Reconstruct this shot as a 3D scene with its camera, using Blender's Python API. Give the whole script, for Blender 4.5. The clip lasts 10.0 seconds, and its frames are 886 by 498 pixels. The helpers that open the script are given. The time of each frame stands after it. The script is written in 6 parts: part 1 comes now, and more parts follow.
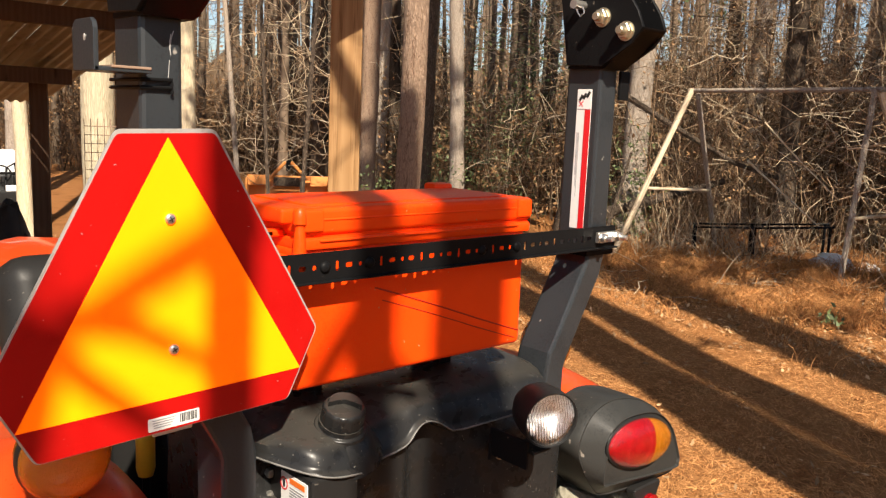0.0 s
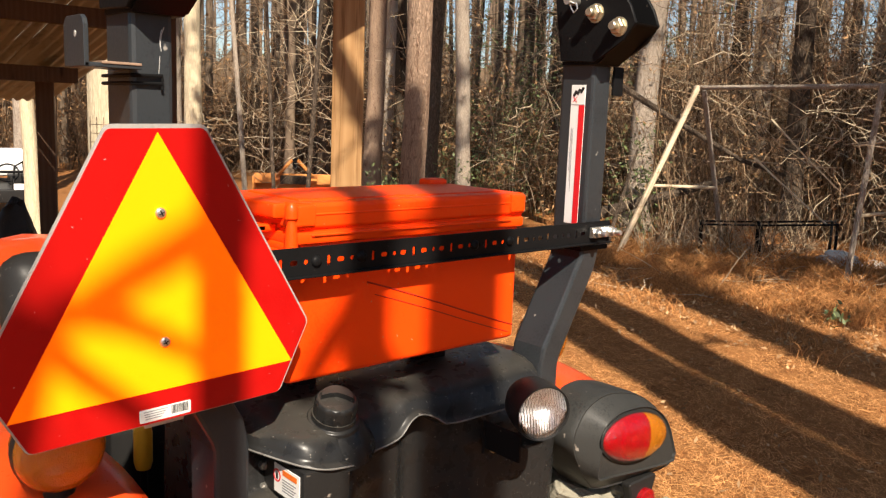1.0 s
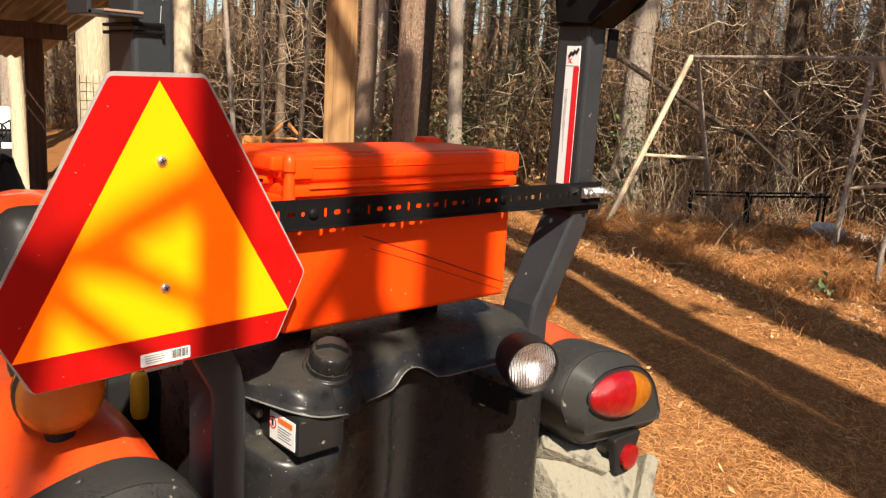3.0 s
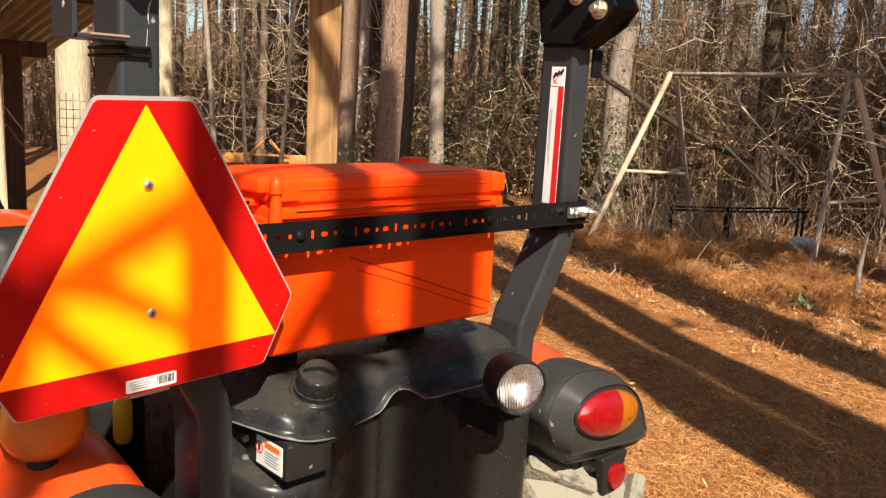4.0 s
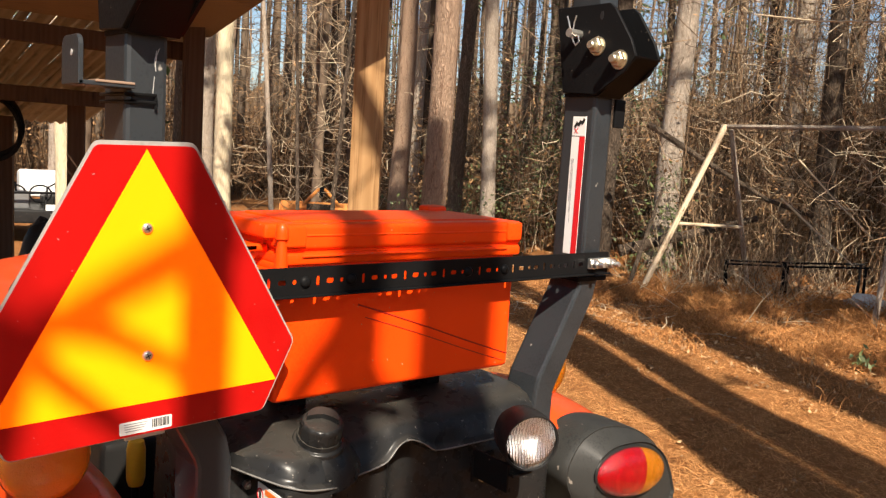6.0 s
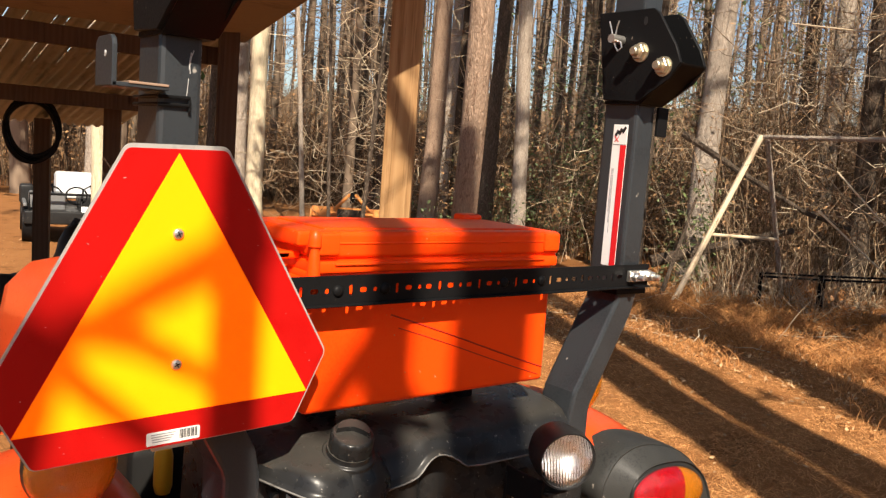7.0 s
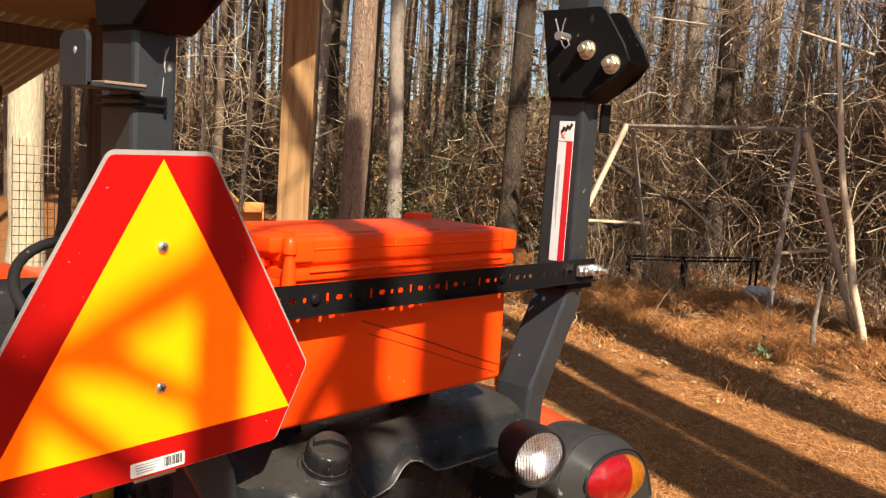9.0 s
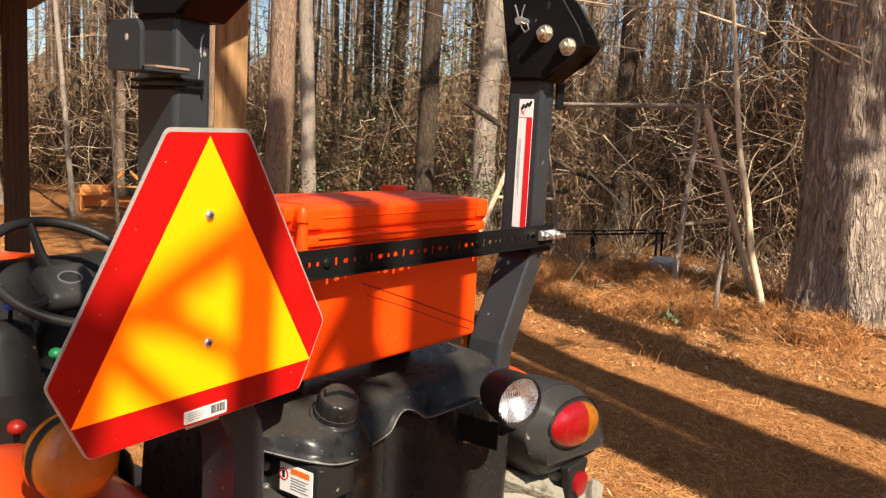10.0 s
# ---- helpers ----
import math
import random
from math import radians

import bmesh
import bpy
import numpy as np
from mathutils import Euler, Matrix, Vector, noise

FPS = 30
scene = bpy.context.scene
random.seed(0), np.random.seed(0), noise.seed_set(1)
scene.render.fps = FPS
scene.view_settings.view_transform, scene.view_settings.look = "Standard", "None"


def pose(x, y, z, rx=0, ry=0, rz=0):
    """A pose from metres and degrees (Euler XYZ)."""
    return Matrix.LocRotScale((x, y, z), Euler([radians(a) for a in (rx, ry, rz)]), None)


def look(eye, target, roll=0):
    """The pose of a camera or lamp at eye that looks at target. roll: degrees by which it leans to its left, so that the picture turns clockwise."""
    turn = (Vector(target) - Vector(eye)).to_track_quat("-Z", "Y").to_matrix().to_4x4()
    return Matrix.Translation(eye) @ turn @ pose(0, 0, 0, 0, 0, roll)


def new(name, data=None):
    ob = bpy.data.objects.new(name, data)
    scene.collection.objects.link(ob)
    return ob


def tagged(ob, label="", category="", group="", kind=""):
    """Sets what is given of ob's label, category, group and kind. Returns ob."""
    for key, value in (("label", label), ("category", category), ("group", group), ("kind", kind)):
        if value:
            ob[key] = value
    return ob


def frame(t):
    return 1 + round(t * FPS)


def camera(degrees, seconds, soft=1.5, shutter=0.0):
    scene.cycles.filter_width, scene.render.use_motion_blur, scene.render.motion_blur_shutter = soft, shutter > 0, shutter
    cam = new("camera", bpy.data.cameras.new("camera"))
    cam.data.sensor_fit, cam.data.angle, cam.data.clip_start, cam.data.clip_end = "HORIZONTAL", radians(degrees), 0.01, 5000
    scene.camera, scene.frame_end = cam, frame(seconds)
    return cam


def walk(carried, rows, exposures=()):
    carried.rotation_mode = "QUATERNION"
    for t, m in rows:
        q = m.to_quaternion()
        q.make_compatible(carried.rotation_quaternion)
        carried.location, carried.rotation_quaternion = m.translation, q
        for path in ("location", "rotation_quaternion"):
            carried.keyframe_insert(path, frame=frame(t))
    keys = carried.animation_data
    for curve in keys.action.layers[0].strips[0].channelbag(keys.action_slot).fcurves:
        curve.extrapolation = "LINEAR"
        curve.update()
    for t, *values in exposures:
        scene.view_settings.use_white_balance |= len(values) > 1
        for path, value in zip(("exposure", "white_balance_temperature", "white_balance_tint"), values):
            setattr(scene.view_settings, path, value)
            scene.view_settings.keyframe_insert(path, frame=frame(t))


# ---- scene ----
# ---------------------------------------------------------------- camera
cam = camera(56.36, 10.0, soft=1.3)
PATH = [
    (0, (-0.3971, -0.8805, 1.8143), (0.2748, -0.1563, 1.6589), 2.40),
    (0.5, (-0.3918, -0.8915, 1.8171), (0.2715, -0.1596, 1.6608), 2.48),
    (1, (-0.3865, -0.9042, 1.8113), (0.2785, -0.1743, 1.6533), 2.25),
    (1.5, (-0.3958, -0.9110, 1.8128), (0.2811, -0.1923, 1.6540), 2.44),
    (2, (-0.3969, -0.9145, 1.8096), (0.2780, -0.1953, 1.6444), 2.74),
    (2.5, (-0.4064, -0.9210, 1.8010), (0.2631, -0.2031, 1.6105), 2.99),
    (2.7, (-0.4085, -0.9202, 1.7959), (0.2592, -0.2034, 1.5950), 3.25),
    (3.8, (-0.4077, -0.9109, 1.8039), (0.2804, -0.2069, 1.6282), 3.31),
    (4, (-0.4119, -0.9089, 1.8046), (0.2768, -0.2057, 1.6281), 3.22),
    (4.5, (-0.4058, -0.9171, 1.8048), (0.2703, -0.2026, 1.6251), 3.07),
    (5, (-0.3944, -0.9309, 1.8079), (0.2760, -0.2080, 1.6403), 2.93),
    (5.5, (-0.3668, -0.9345, 1.8051), (0.2964, -0.1998, 1.6623), 3.34),
    (6, (-0.3520, -0.9457, 1.8043), (0.2913, -0.1897, 1.6835), 3.62),
    (6.2, (-0.3546, -0.9423, 1.8042), (0.2747, -0.1733, 1.6922), 3.46),
    (7.3, (-0.3338, -0.9016, 1.8021), (0.2820, -0.1224, 1.6854), 4.34),
    (7.5, (-0.3349, -0.8970, 1.7991), (0.2836, -0.1200, 1.6816), 4.30),
    (8, (-0.3295, -0.8892, 1.8075), (0.3137, -0.1326, 1.6898), 4.10),
    (8.5, (-0.3512, -0.8594, 1.7995), (0.3267, -0.1338, 1.6806), 3.84),
    (9, (-0.4298, -0.7899, 1.8089), (0.3025, -0.1190, 1.6921), 3.82),
    (9.5, (-0.5302, -0.7547, 1.7954), (0.2522, -0.1446, 1.6703), 3.20),
    (10, (-0.6068, -0.7784, 1.7945), (0.1943, -0.1950, 1.6607), 3.03),
]
walk(cam, [(t, look(eye, target, roll)) for t, eye, target, roll in PATH])

# ---------------------------------------------------------------- light
SUN_AZ, SUN_EL = radians(26.0), radians(43.0)
SUN_DIR = Vector((math.sin(SUN_AZ) * math.cos(SUN_EL), math.cos(SUN_AZ) * math.cos(SUN_EL), -math.sin(SUN_EL)))
world = bpy.data.worlds.new("sky")
scene.world = world
world.use_nodes = True
wn = world.node_tree.nodes
sky = wn.new("ShaderNodeTexSky")
sky.sky_type, sky.sun_disc = "NISHITA", False
sky.sun_elevation, sky.sun_rotation = SUN_EL, math.pi + SUN_AZ
wn["Background"].inputs["Strength"].default_value = 0.078
world.node_tree.links.new(sky.outputs[0], wn["Background"].inputs["Color"])
sun_data = bpy.data.lights.new("sun", "SUN")
sun_data.energy, sun_data.angle, sun_data.color = 5.6, radians(0.53), (1.0, 0.88, 0.72)
sun = new("sun", sun_data)
sun.matrix_world = look((-20, -40, 40), Vector((-20, -40, 40)) + SUN_DIR)
scene.view_settings.exposure = 0.78


# ---------------------------------------------------------------- materials
def shade(name, colours, rough=0.6, metal=0.0, scale=(20, 20, 20), bump=0.2, dist=0.004, fine=6.0, speck=None, island=0.0, objrand=0.0, coat=0.0, spec=0.5, detail=5.0, roughvar=0.12):
    """Principled surface: two-scale noise between colours (dark, mid, light), bump, roughness variation, optional specks."""
    m = bpy.data.materials.new(name)
    m.use_nodes = True
    n, l = m.node_tree.nodes, m.node_tree.links
    b = n["Principled BSDF"]
    co = n.new("ShaderNodeTexCoord")
    mp = n.new("ShaderNodeMapping")
    mp.inputs["Scale"].default_value = scale
    l.new(co.outputs["Object"], mp.inputs[0])
    big = n.new("ShaderNodeTexNoise")
    big.inputs["Scale"].default_value, big.inputs["Detail"].default_value = 1.0, detail
    l.new(mp.outputs[0], big.inputs[0])
    small = n.new("ShaderNodeTexNoise")
    small.inputs["Scale"].default_value, small.inputs["Detail"].default_value = fine, 4.0
    l.new(mp.outputs[0], small.inputs[0])
    add = n.new("ShaderNodeMath")
    add.operation = "MULTIPLY_ADD"
    l.new(small.outputs[0], add.inputs[0])
    add.inputs[1].default_value = 1.0
    l.new(big.outputs[0], add.inputs[2])
    sub = n.new("ShaderNodeMath")
    sub.operation = "SUBTRACT"
    l.new(add.outputs[0], sub.inputs[0])
    sub.inputs[1].default_value = 0.225
    ramp = n.new("ShaderNodeValToRGB")
    ramp.color_ramp.elements[0].position, ramp.color_ramp.elements[1].position = 0.28, 0.72
    cs = [(*c, 1) for c in colours]
    ramp.color_ramp.elements[0].color, ramp.color_ramp.elements[1].color = cs[0], cs[-1]
    if len(cs) > 2:
        ramp.color_ramp.elements.new(0.5).color = cs[1]
    l.new(sub.outputs[0], ramp.inputs[0])
    out = ramp.outputs[0]
    for amount, src in ((island, "ShaderNodeNewGeometry"), (objrand, "ShaderNodeObjectInfo")):
        if amount:
            g = n.new(src)
            hsv = n.new("ShaderNodeHueSaturation")
            rng = n.new("ShaderNodeMapRange")
            rng.inputs["To Min"].default_value, rng.inputs["To Max"].default_value = 1 - amount, 1 + amount
            l.new(g.outputs["Random Per Island" if src.endswith("Geometry") else "Random"], rng.inputs[0])
            l.new(rng.outputs[0], hsv.inputs["Value"])
            l.new(out, hsv.inputs["Color"])
            out = hsv.outputs[0]
    if speck:
        colour, size, most = speck
        v = n.new("ShaderNodeTexNoise")
        v.inputs["Scale"].default_value, v.inputs["Detail"].default_value = size, 2.0
        l.new(co.outputs["Object"], v.inputs[0])
        r2 = n.new("ShaderNodeValToRGB")
        r2.color_ramp.elements[0].position, r2.color_ramp.elements[1].position = most, most + 0.06
        l.new(v.outputs[0], r2.inputs[0])
        mx = n.new("ShaderNodeMix")
        mx.data_type = "RGBA"
        l.new(r2.outputs[0], mx.inputs["Factor"])
        l.new(out, mx.inputs["A"])
        mx.inputs["B"].default_value = (*colour, 1)
        out = mx.outputs["Result"]
    l.new(out, b.inputs["Base Color"])
    rr = n.new("ShaderNodeMapRange")
    rr.inputs["To Min"].default_value, rr.inputs["To Max"].default_value = max(0.03, rough - roughvar), min(1, rough + roughvar)
    l.new(small.outputs[0], rr.inputs[0])
    l.new(rr.outputs[0], b.inputs["Roughness"])
    b.inputs["Metallic"].default_value = metal
    b.inputs["Specular IOR Level"].default_value = spec
    b.inputs["Coat Weight"].default_value = coat
    if bump:
        bp = n.new("ShaderNodeBump")
        bp.inputs["Strength"].default_value, bp.inputs["Distance"].default_value = bump, dist
        l.new(sub.outputs[0], bp.inputs["Height"])
        l.new(bp.outputs[0], b.inputs["Normal"])
    return m


def bark(name, dark, mid, light, plate=9.0, depth=0.02, stretch=0.3, objrand=0.12, crack=0.5):
    """Furrowed bark: long plates from stretched cells, over noise."""
    m = shade(name, (dark, mid, light), rough=0.9, scale=(plate, plate, plate * stretch), bump=0.0, fine=5.0, spec=0.2, objrand=objrand)
    n, l = m.node_tree.nodes, m.node_tree.links
    mp = [x for x in n if x.bl_idname == "ShaderNodeMapping"][0]
    warp = n.new("ShaderNodeTexNoise")
    warp.inputs["Scale"].default_value, warp.inputs["Detail"].default_value = 1.3, 4.0
    l.new(mp.outputs[0], warp.inputs[0])
    mixv = n.new("ShaderNodeVectorMath")
    mixv.operation = "MULTIPLY_ADD"
    l.new(warp.outputs["Color"], mixv.inputs[0])
    mixv.inputs[1].default_value = (1.7, 1.7, 1.7)
    l.new(mp.outputs[0], mixv.inputs[2])
    v = n.new("ShaderNodeTexVoronoi")
    v.feature = "DISTANCE_TO_EDGE"
    v.inputs["Scale"].default_value = 2.4
    l.new(mixv.outputs[0], v.inputs["Vector"])
    r = n.new("ShaderNodeValToRGB")
    r.color_ramp.elements[0].position, r.color_ramp.elements[1].position = 0.0, 0.27
    l.new(v.outputs["Distance"], r.inputs[0])
    mx = n.new("ShaderNodeMix")
    mx.data_type, mx.blend_type = "RGBA", "MULTIPLY"
    mx.inputs["Factor"].default_value = crack
    b = n["Principled BSDF"]
    l.new(b.inputs["Base Color"].links[0].from_socket, mx.inputs["A"])
    l.new(r.outputs[0], mx.inputs["B"])
    l.new(mx.outputs["Result"], b.inputs["Base Color"])
    noise2 = n.new("ShaderNodeTexNoise")
    noise2.inputs["Scale"].default_value, noise2.inputs["Detail"].default_value = 6.0, 6.0
    l.new(mp.outputs[0], noise2.inputs[0])
    h = n.new("ShaderNodeMath")
    h.operation = "MULTIPLY_ADD"
    l.new(noise2.outputs[0], h.inputs[0])
    h.inputs[1].default_value = 0.5
    l.new(r.outputs[0], h.inputs[2])
    bp = n.new("ShaderNodeBump")
    bp.inputs["Strength"].default_value, bp.inputs["Distance"].default_value = 0.9, depth
    l.new(h.outputs[0], bp.inputs["Height"])
    l.new(bp.outputs[0], b.inputs["Normal"])
    return m


def timber(name, dark, mid, light, rough=0.7, ring=26.0):
    """Sawn wood with long grain along z and a few knots."""
    m = shade(name, (dark, mid, light), rough=rough, scale=(ring, ring, ring * 0.05), bump=0.25, dist=0.002, fine=5.0, spec=0.3)
    n, l = m.node_tree.nodes, m.node_tree.links
    co = [x for x in n if x.bl_idname == "ShaderNodeTexCoord"][0]
    mp = n.new("ShaderNodeMapping")
    mp.inputs["Scale"].default_value = (9, 9, 2.2)
    l.new(co.outputs["Object"], mp.inputs[0])
    v = n.new("ShaderNodeTexVoronoi")
    v.inputs["Scale"].default_value = 1.0
    l.new(mp.outputs[0], v.inputs["Vector"])
    r = n.new("ShaderNodeValToRGB")
    r.color_ramp.elements[0].position, r.color_ramp.elements[1].position = 0.05, 0.13
    l.new(v.outputs["Distance"], r.inputs[0])
    w = n.new("ShaderNodeTexWave")
    w.inputs["Scale"].default_value, w.inputs["Distortion"].default_value, w.inputs["Detail"].default_value = 3.0, 6.0, 2.0
    mp2 = n.new("ShaderNodeMapping")
    mp2.inputs["Scale"].default_value = (3.2, 3.2, 0.30)
    l.new(co.outputs["Object"], mp2.inputs[0])
    l.new(mp2.outputs[0], w.inputs[0])
    r3 = n.new("ShaderNodeValToRGB")
    r3.color_ramp.elements[0].color, r3.color_ramp.elements[1].color = (0.80, 0.75, 0.68, 1), (1, 1, 1, 1)
    l.new(w.outputs["Color"], r3.inputs[0])
    b = n["Principled BSDF"]
    src = b.inputs["Base Color"].links[0].from_socket
    for fac, col in ((0.85, r3.outputs[0]), (0.6, r.outputs[0])):
        mx = n.new("ShaderNodeMix")
        mx.data_type, mx.blend_type = "RGBA", "MULTIPLY"
        mx.inputs["Factor"].default_value = fac
        l.new(src, mx.inputs["A"])
        l.new(col, mx.inputs["B"])
        src = mx.outputs["Result"]
    l.new(src, b.inputs["Base Color"])
    return m


def plain(name, colour, rough=0.5, metal=0.0, var=0.12, **kw):
    return shade(name, (tuple(c * (1 - var) for c in colour), colour, tuple(min(1, c * (1 + var)) for c in colour)), rough=rough, metal=metal, **kw)


def lens_mat(name, colour, rough=0.08):
    """Moulded coloured plastic: mostly clear, tinted, with fine moulded ribs."""
    m = plain(name, colour, rough=rough, var=0.15, scale=(130, 130, 130), bump=0.5, dist=0.003, roughvar=0.03)
    m.node_tree.nodes["Principled BSDF"].inputs["Transmission Weight"].default_value = 0.6
    m.node_tree.nodes["Principled BSDF"].inputs["Coat Weight"].default_value = 0.8
    return m


M = dict(
    ground=shade("pine_straw", ((0.045, 0.016, 0.005), (0.16, 0.061, 0.019), (0.31, 0.135, 0.047)), rough=0.95, scale=(3.2, 3.2, 3.2), bump=0.9, dist=0.03, fine=14.0, spec=0.1, detail=8.0),
    needle=shade("needles", ((0.15, 0.052, 0.014), (0.33, 0.13, 0.038), (0.56, 0.275, 0.10)), rough=0.8, scale=(3, 3, 3), bump=0, island=0.6, spec=0.25),
    litter=shade("dead_leaves", ((0.14, 0.06, 0.025), (0.29, 0.14, 0.062), (0.47, 0.29, 0.145)), rough=0.8, scale=(9, 9, 9), bump=0.2, island=0.45, spec=0.3),
    grass=shade("dry_grass", ((0.17, 0.055, 0.016), (0.34, 0.13, 0.039), (0.54, 0.255, 0.09)), rough=0.8, scale=(5, 5, 5), bump=0, island=0.4, spec=0.2),
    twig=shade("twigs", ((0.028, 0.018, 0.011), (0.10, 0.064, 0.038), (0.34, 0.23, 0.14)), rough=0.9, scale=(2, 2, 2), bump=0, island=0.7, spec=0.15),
    # darker copy of twig, with the far wood's shade put into the colour
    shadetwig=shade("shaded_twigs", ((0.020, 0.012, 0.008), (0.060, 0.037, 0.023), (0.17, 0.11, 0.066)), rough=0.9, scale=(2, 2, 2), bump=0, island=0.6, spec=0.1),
    # for dead pale wood, and as a lit twig copy with sun in its colour
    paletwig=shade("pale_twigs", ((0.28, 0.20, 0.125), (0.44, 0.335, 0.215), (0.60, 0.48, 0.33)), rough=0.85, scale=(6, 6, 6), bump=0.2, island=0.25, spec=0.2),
    brownleaf=shade("brush_leaves", ((0.06, 0.03, 0.015), (0.16, 0.085, 0.04), (0.36, 0.21, 0.10)), rough=0.8, scale=(3, 3, 3), bump=0, island=0.5, spec=0.25),
    greenleaf=shade("evergreen_leaves", ((0.035, 0.055, 0.02), (0.07, 0.10, 0.035), (0.13, 0.16, 0.06)), rough=0.55, scale=(4, 4, 4), bump=0, island=0.45, spec=0.4),
    pineneedle=shade("pine_foliage", ((0.02, 0.04, 0.012), (0.04, 0.07, 0.022), (0.07, 0.11, 0.035)), rough=0.6, scale=(4, 4, 4), bump=0, island=0.4),
    farwood=shade("far_trunks", ((0.018, 0.013, 0.010), (0.052, 0.038, 0.027), (0.17, 0.125, 0.088)), rough=0.95, scale=(2, 2, 0.6), bump=0.4, dist=0.02, island=0.45, spec=0.1),
    backdrop=shade("far_brush", ((0.04, 0.028, 0.017), (0.09, 0.063, 0.04), (0.16, 0.115, 0.075)), rough=1.0, scale=(0.35, 0.35, 0.12), bump=0, fine=8.0, spec=0.0),
    bark_pine=bark("pine_bark", (0.085, 0.042, 0.027), (0.215, 0.125, 0.082), (0.43, 0.295, 0.205), plate=27, depth=0.008, stretch=0.22, crack=0.28),
    bark_grey=bark("grey_bark", (0.17, 0.125, 0.095), (0.32, 0.25, 0.195), (0.52, 0.43, 0.345), plate=22, depth=0.010, stretch=0.20, crack=0.28),
    # overexposed sunlight on these trunks is put into the bark colour
    bark_lit=bark("sunlit_bark", (0.38, 0.30, 0.18), (0.52, 0.43, 0.28), (0.64, 0.54, 0.37), plate=14, depth=0.004, stretch=0.14, crack=0.22),
    # also puts the shade on some background trunks into their colour
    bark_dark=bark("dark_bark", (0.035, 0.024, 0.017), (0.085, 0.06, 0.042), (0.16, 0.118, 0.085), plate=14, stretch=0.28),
    bark_big=bark("old_bark", (0.060, 0.040, 0.029), (0.185, 0.137, 0.103), (0.42, 0.335, 0.262), plate=7.0, depth=0.03, stretch=0.20, crack=0.38),
    post_new=timber("new_timber", (0.15, 0.072, 0.026), (0.26, 0.138, 0.054), (0.38, 0.22, 0.095)),
    post_old=timber("old_timber", (0.03, 0.017, 0.011), (0.055, 0.031, 0.02), (0.085, 0.05, 0.032), rough=0.85),
    soffit=shade("soffit_board", ((0.10, 0.066, 0.042), (0.15, 0.102, 0.066), (0.20, 0.14, 0.092)), rough=0.8, scale=(3, 12, 3), bump=0.1),
    sheet=shade("roof_sheet", ((0.10, 0.085, 0.07), (0.18, 0.155, 0.125), (0.30, 0.27, 0.22)), rough=0.55, metal=0.3, scale=(5, 1, 5), bump=0.2),
    grey_paint=shade("charcoal_paint", ((0.012, 0.014, 0.0165), (0.0185, 0.0215, 0.025), (0.029, 0.033, 0.037)), rough=0.34, scale=(7, 7, 7), bump=0.08, dist=0.002, fine=40, speck=((0.30, 0.28, 0.25), 55.0, 0.73), roughvar=0.1),
    black_paint=shade("black_paint", ((0.0025, 0.0025, 0.003), (0.004, 0.004, 0.0045), (0.008, 0.008, 0.0085)), rough=0.46, scale=(9, 9, 9), bump=0.1, dist=0.001, fine=30, speck=((0.16, 0.13, 0.10), 120.0, 0.72), spec=0.09),
    tank=shade("tank_plastic", ((0.006, 0.006, 0.0065), (0.010, 0.010, 0.0105), (0.018, 0.018, 0.018)), rough=0.29, scale=(3, 3, 3), bump=0.16, dist=0.004, fine=14, speck=((0.26, 0.24, 0.21), 230.0, 0.70), roughvar=0.14, spec=0.24),
    # seam scuffs, with the highlight along its edge put into the pale colour
    scuff=shade("scuffed_seam_highlight", ((0.012, 0.012, 0.012), (0.06, 0.058, 0.054), (0.16, 0.155, 0.145)), rough=0.45, scale=(60, 60, 60), bump=0.1, dist=0.001),
    lamp_grey=shade("weathered_plastic", ((0.008, 0.009, 0.0095), (0.014, 0.015, 0.0155), (0.032, 0.032, 0.030)), spec=0.3, rough=0.5, scale=(9, 9, 9), bump=0.1, dist=0.002, fine=30, speck=((0.22, 0.19, 0.16), 60.0, 0.71)),
    dull_black=shade("dull_black_plastic", ((0.006, 0.006, 0.007), (0.010, 0.010, 0.011), (0.018, 0.0175, 0.017)), spec=0.2, rough=0.45, scale=(9, 9, 9), bump=0.1, dist=0.002, fine=30, speck=((0.22, 0.19, 0.16), 60.0, 0.71)),
    rubber=shade("muddy_rubber", ((0.02, 0.02, 0.018), (0.11, 0.102, 0.078), (0.25, 0.23, 0.175)), rough=0.9, scale=(9, 9, 9), bump=0.8, dist=0.01, fine=6),
    rim_paint=shade("muddy_rim", ((0.17, 0.155, 0.12), (0.28, 0.26, 0.20), (0.40, 0.37, 0.29)), rough=0.8, scale=(9, 9, 9), bump=0.3, fine=9),
    orange=shade("orange_paint", ((0.62, 0.046, 0.006), (0.72, 0.058, 0.008), (0.78, 0.075, 0.011)), rough=0.32, scale=(4, 4, 4), bump=0.05, dist=0.002, fine=35, coat=0.25, speck=((0.50, 0.30, 0.20), 85.0, 0.74)),
    chest=shade("orange_plastic", ((0.97, 0.042, 0.001), (1.0, 0.052, 0.0015), (1.0, 0.066, 0.003)), spec=0.25, rough=0.36, scale=(5, 5, 5), bump=0.12, dist=0.002, fine=45, speck=((0.62, 0.30, 0.16), 120.0, 0.735)),
    score=plain("scored_plastic", (0.36, 0.012, 0.002), rough=0.6, var=0.3, scale=(40, 40, 40), bump=0),
    implement=shade("worn_orange", ((0.42, 0.10, 0.02), (0.66, 0.20, 0.04), (0.75, 0.30, 0.08)), rough=0.5, scale=(4, 4, 4), bump=0.1, fine=12),
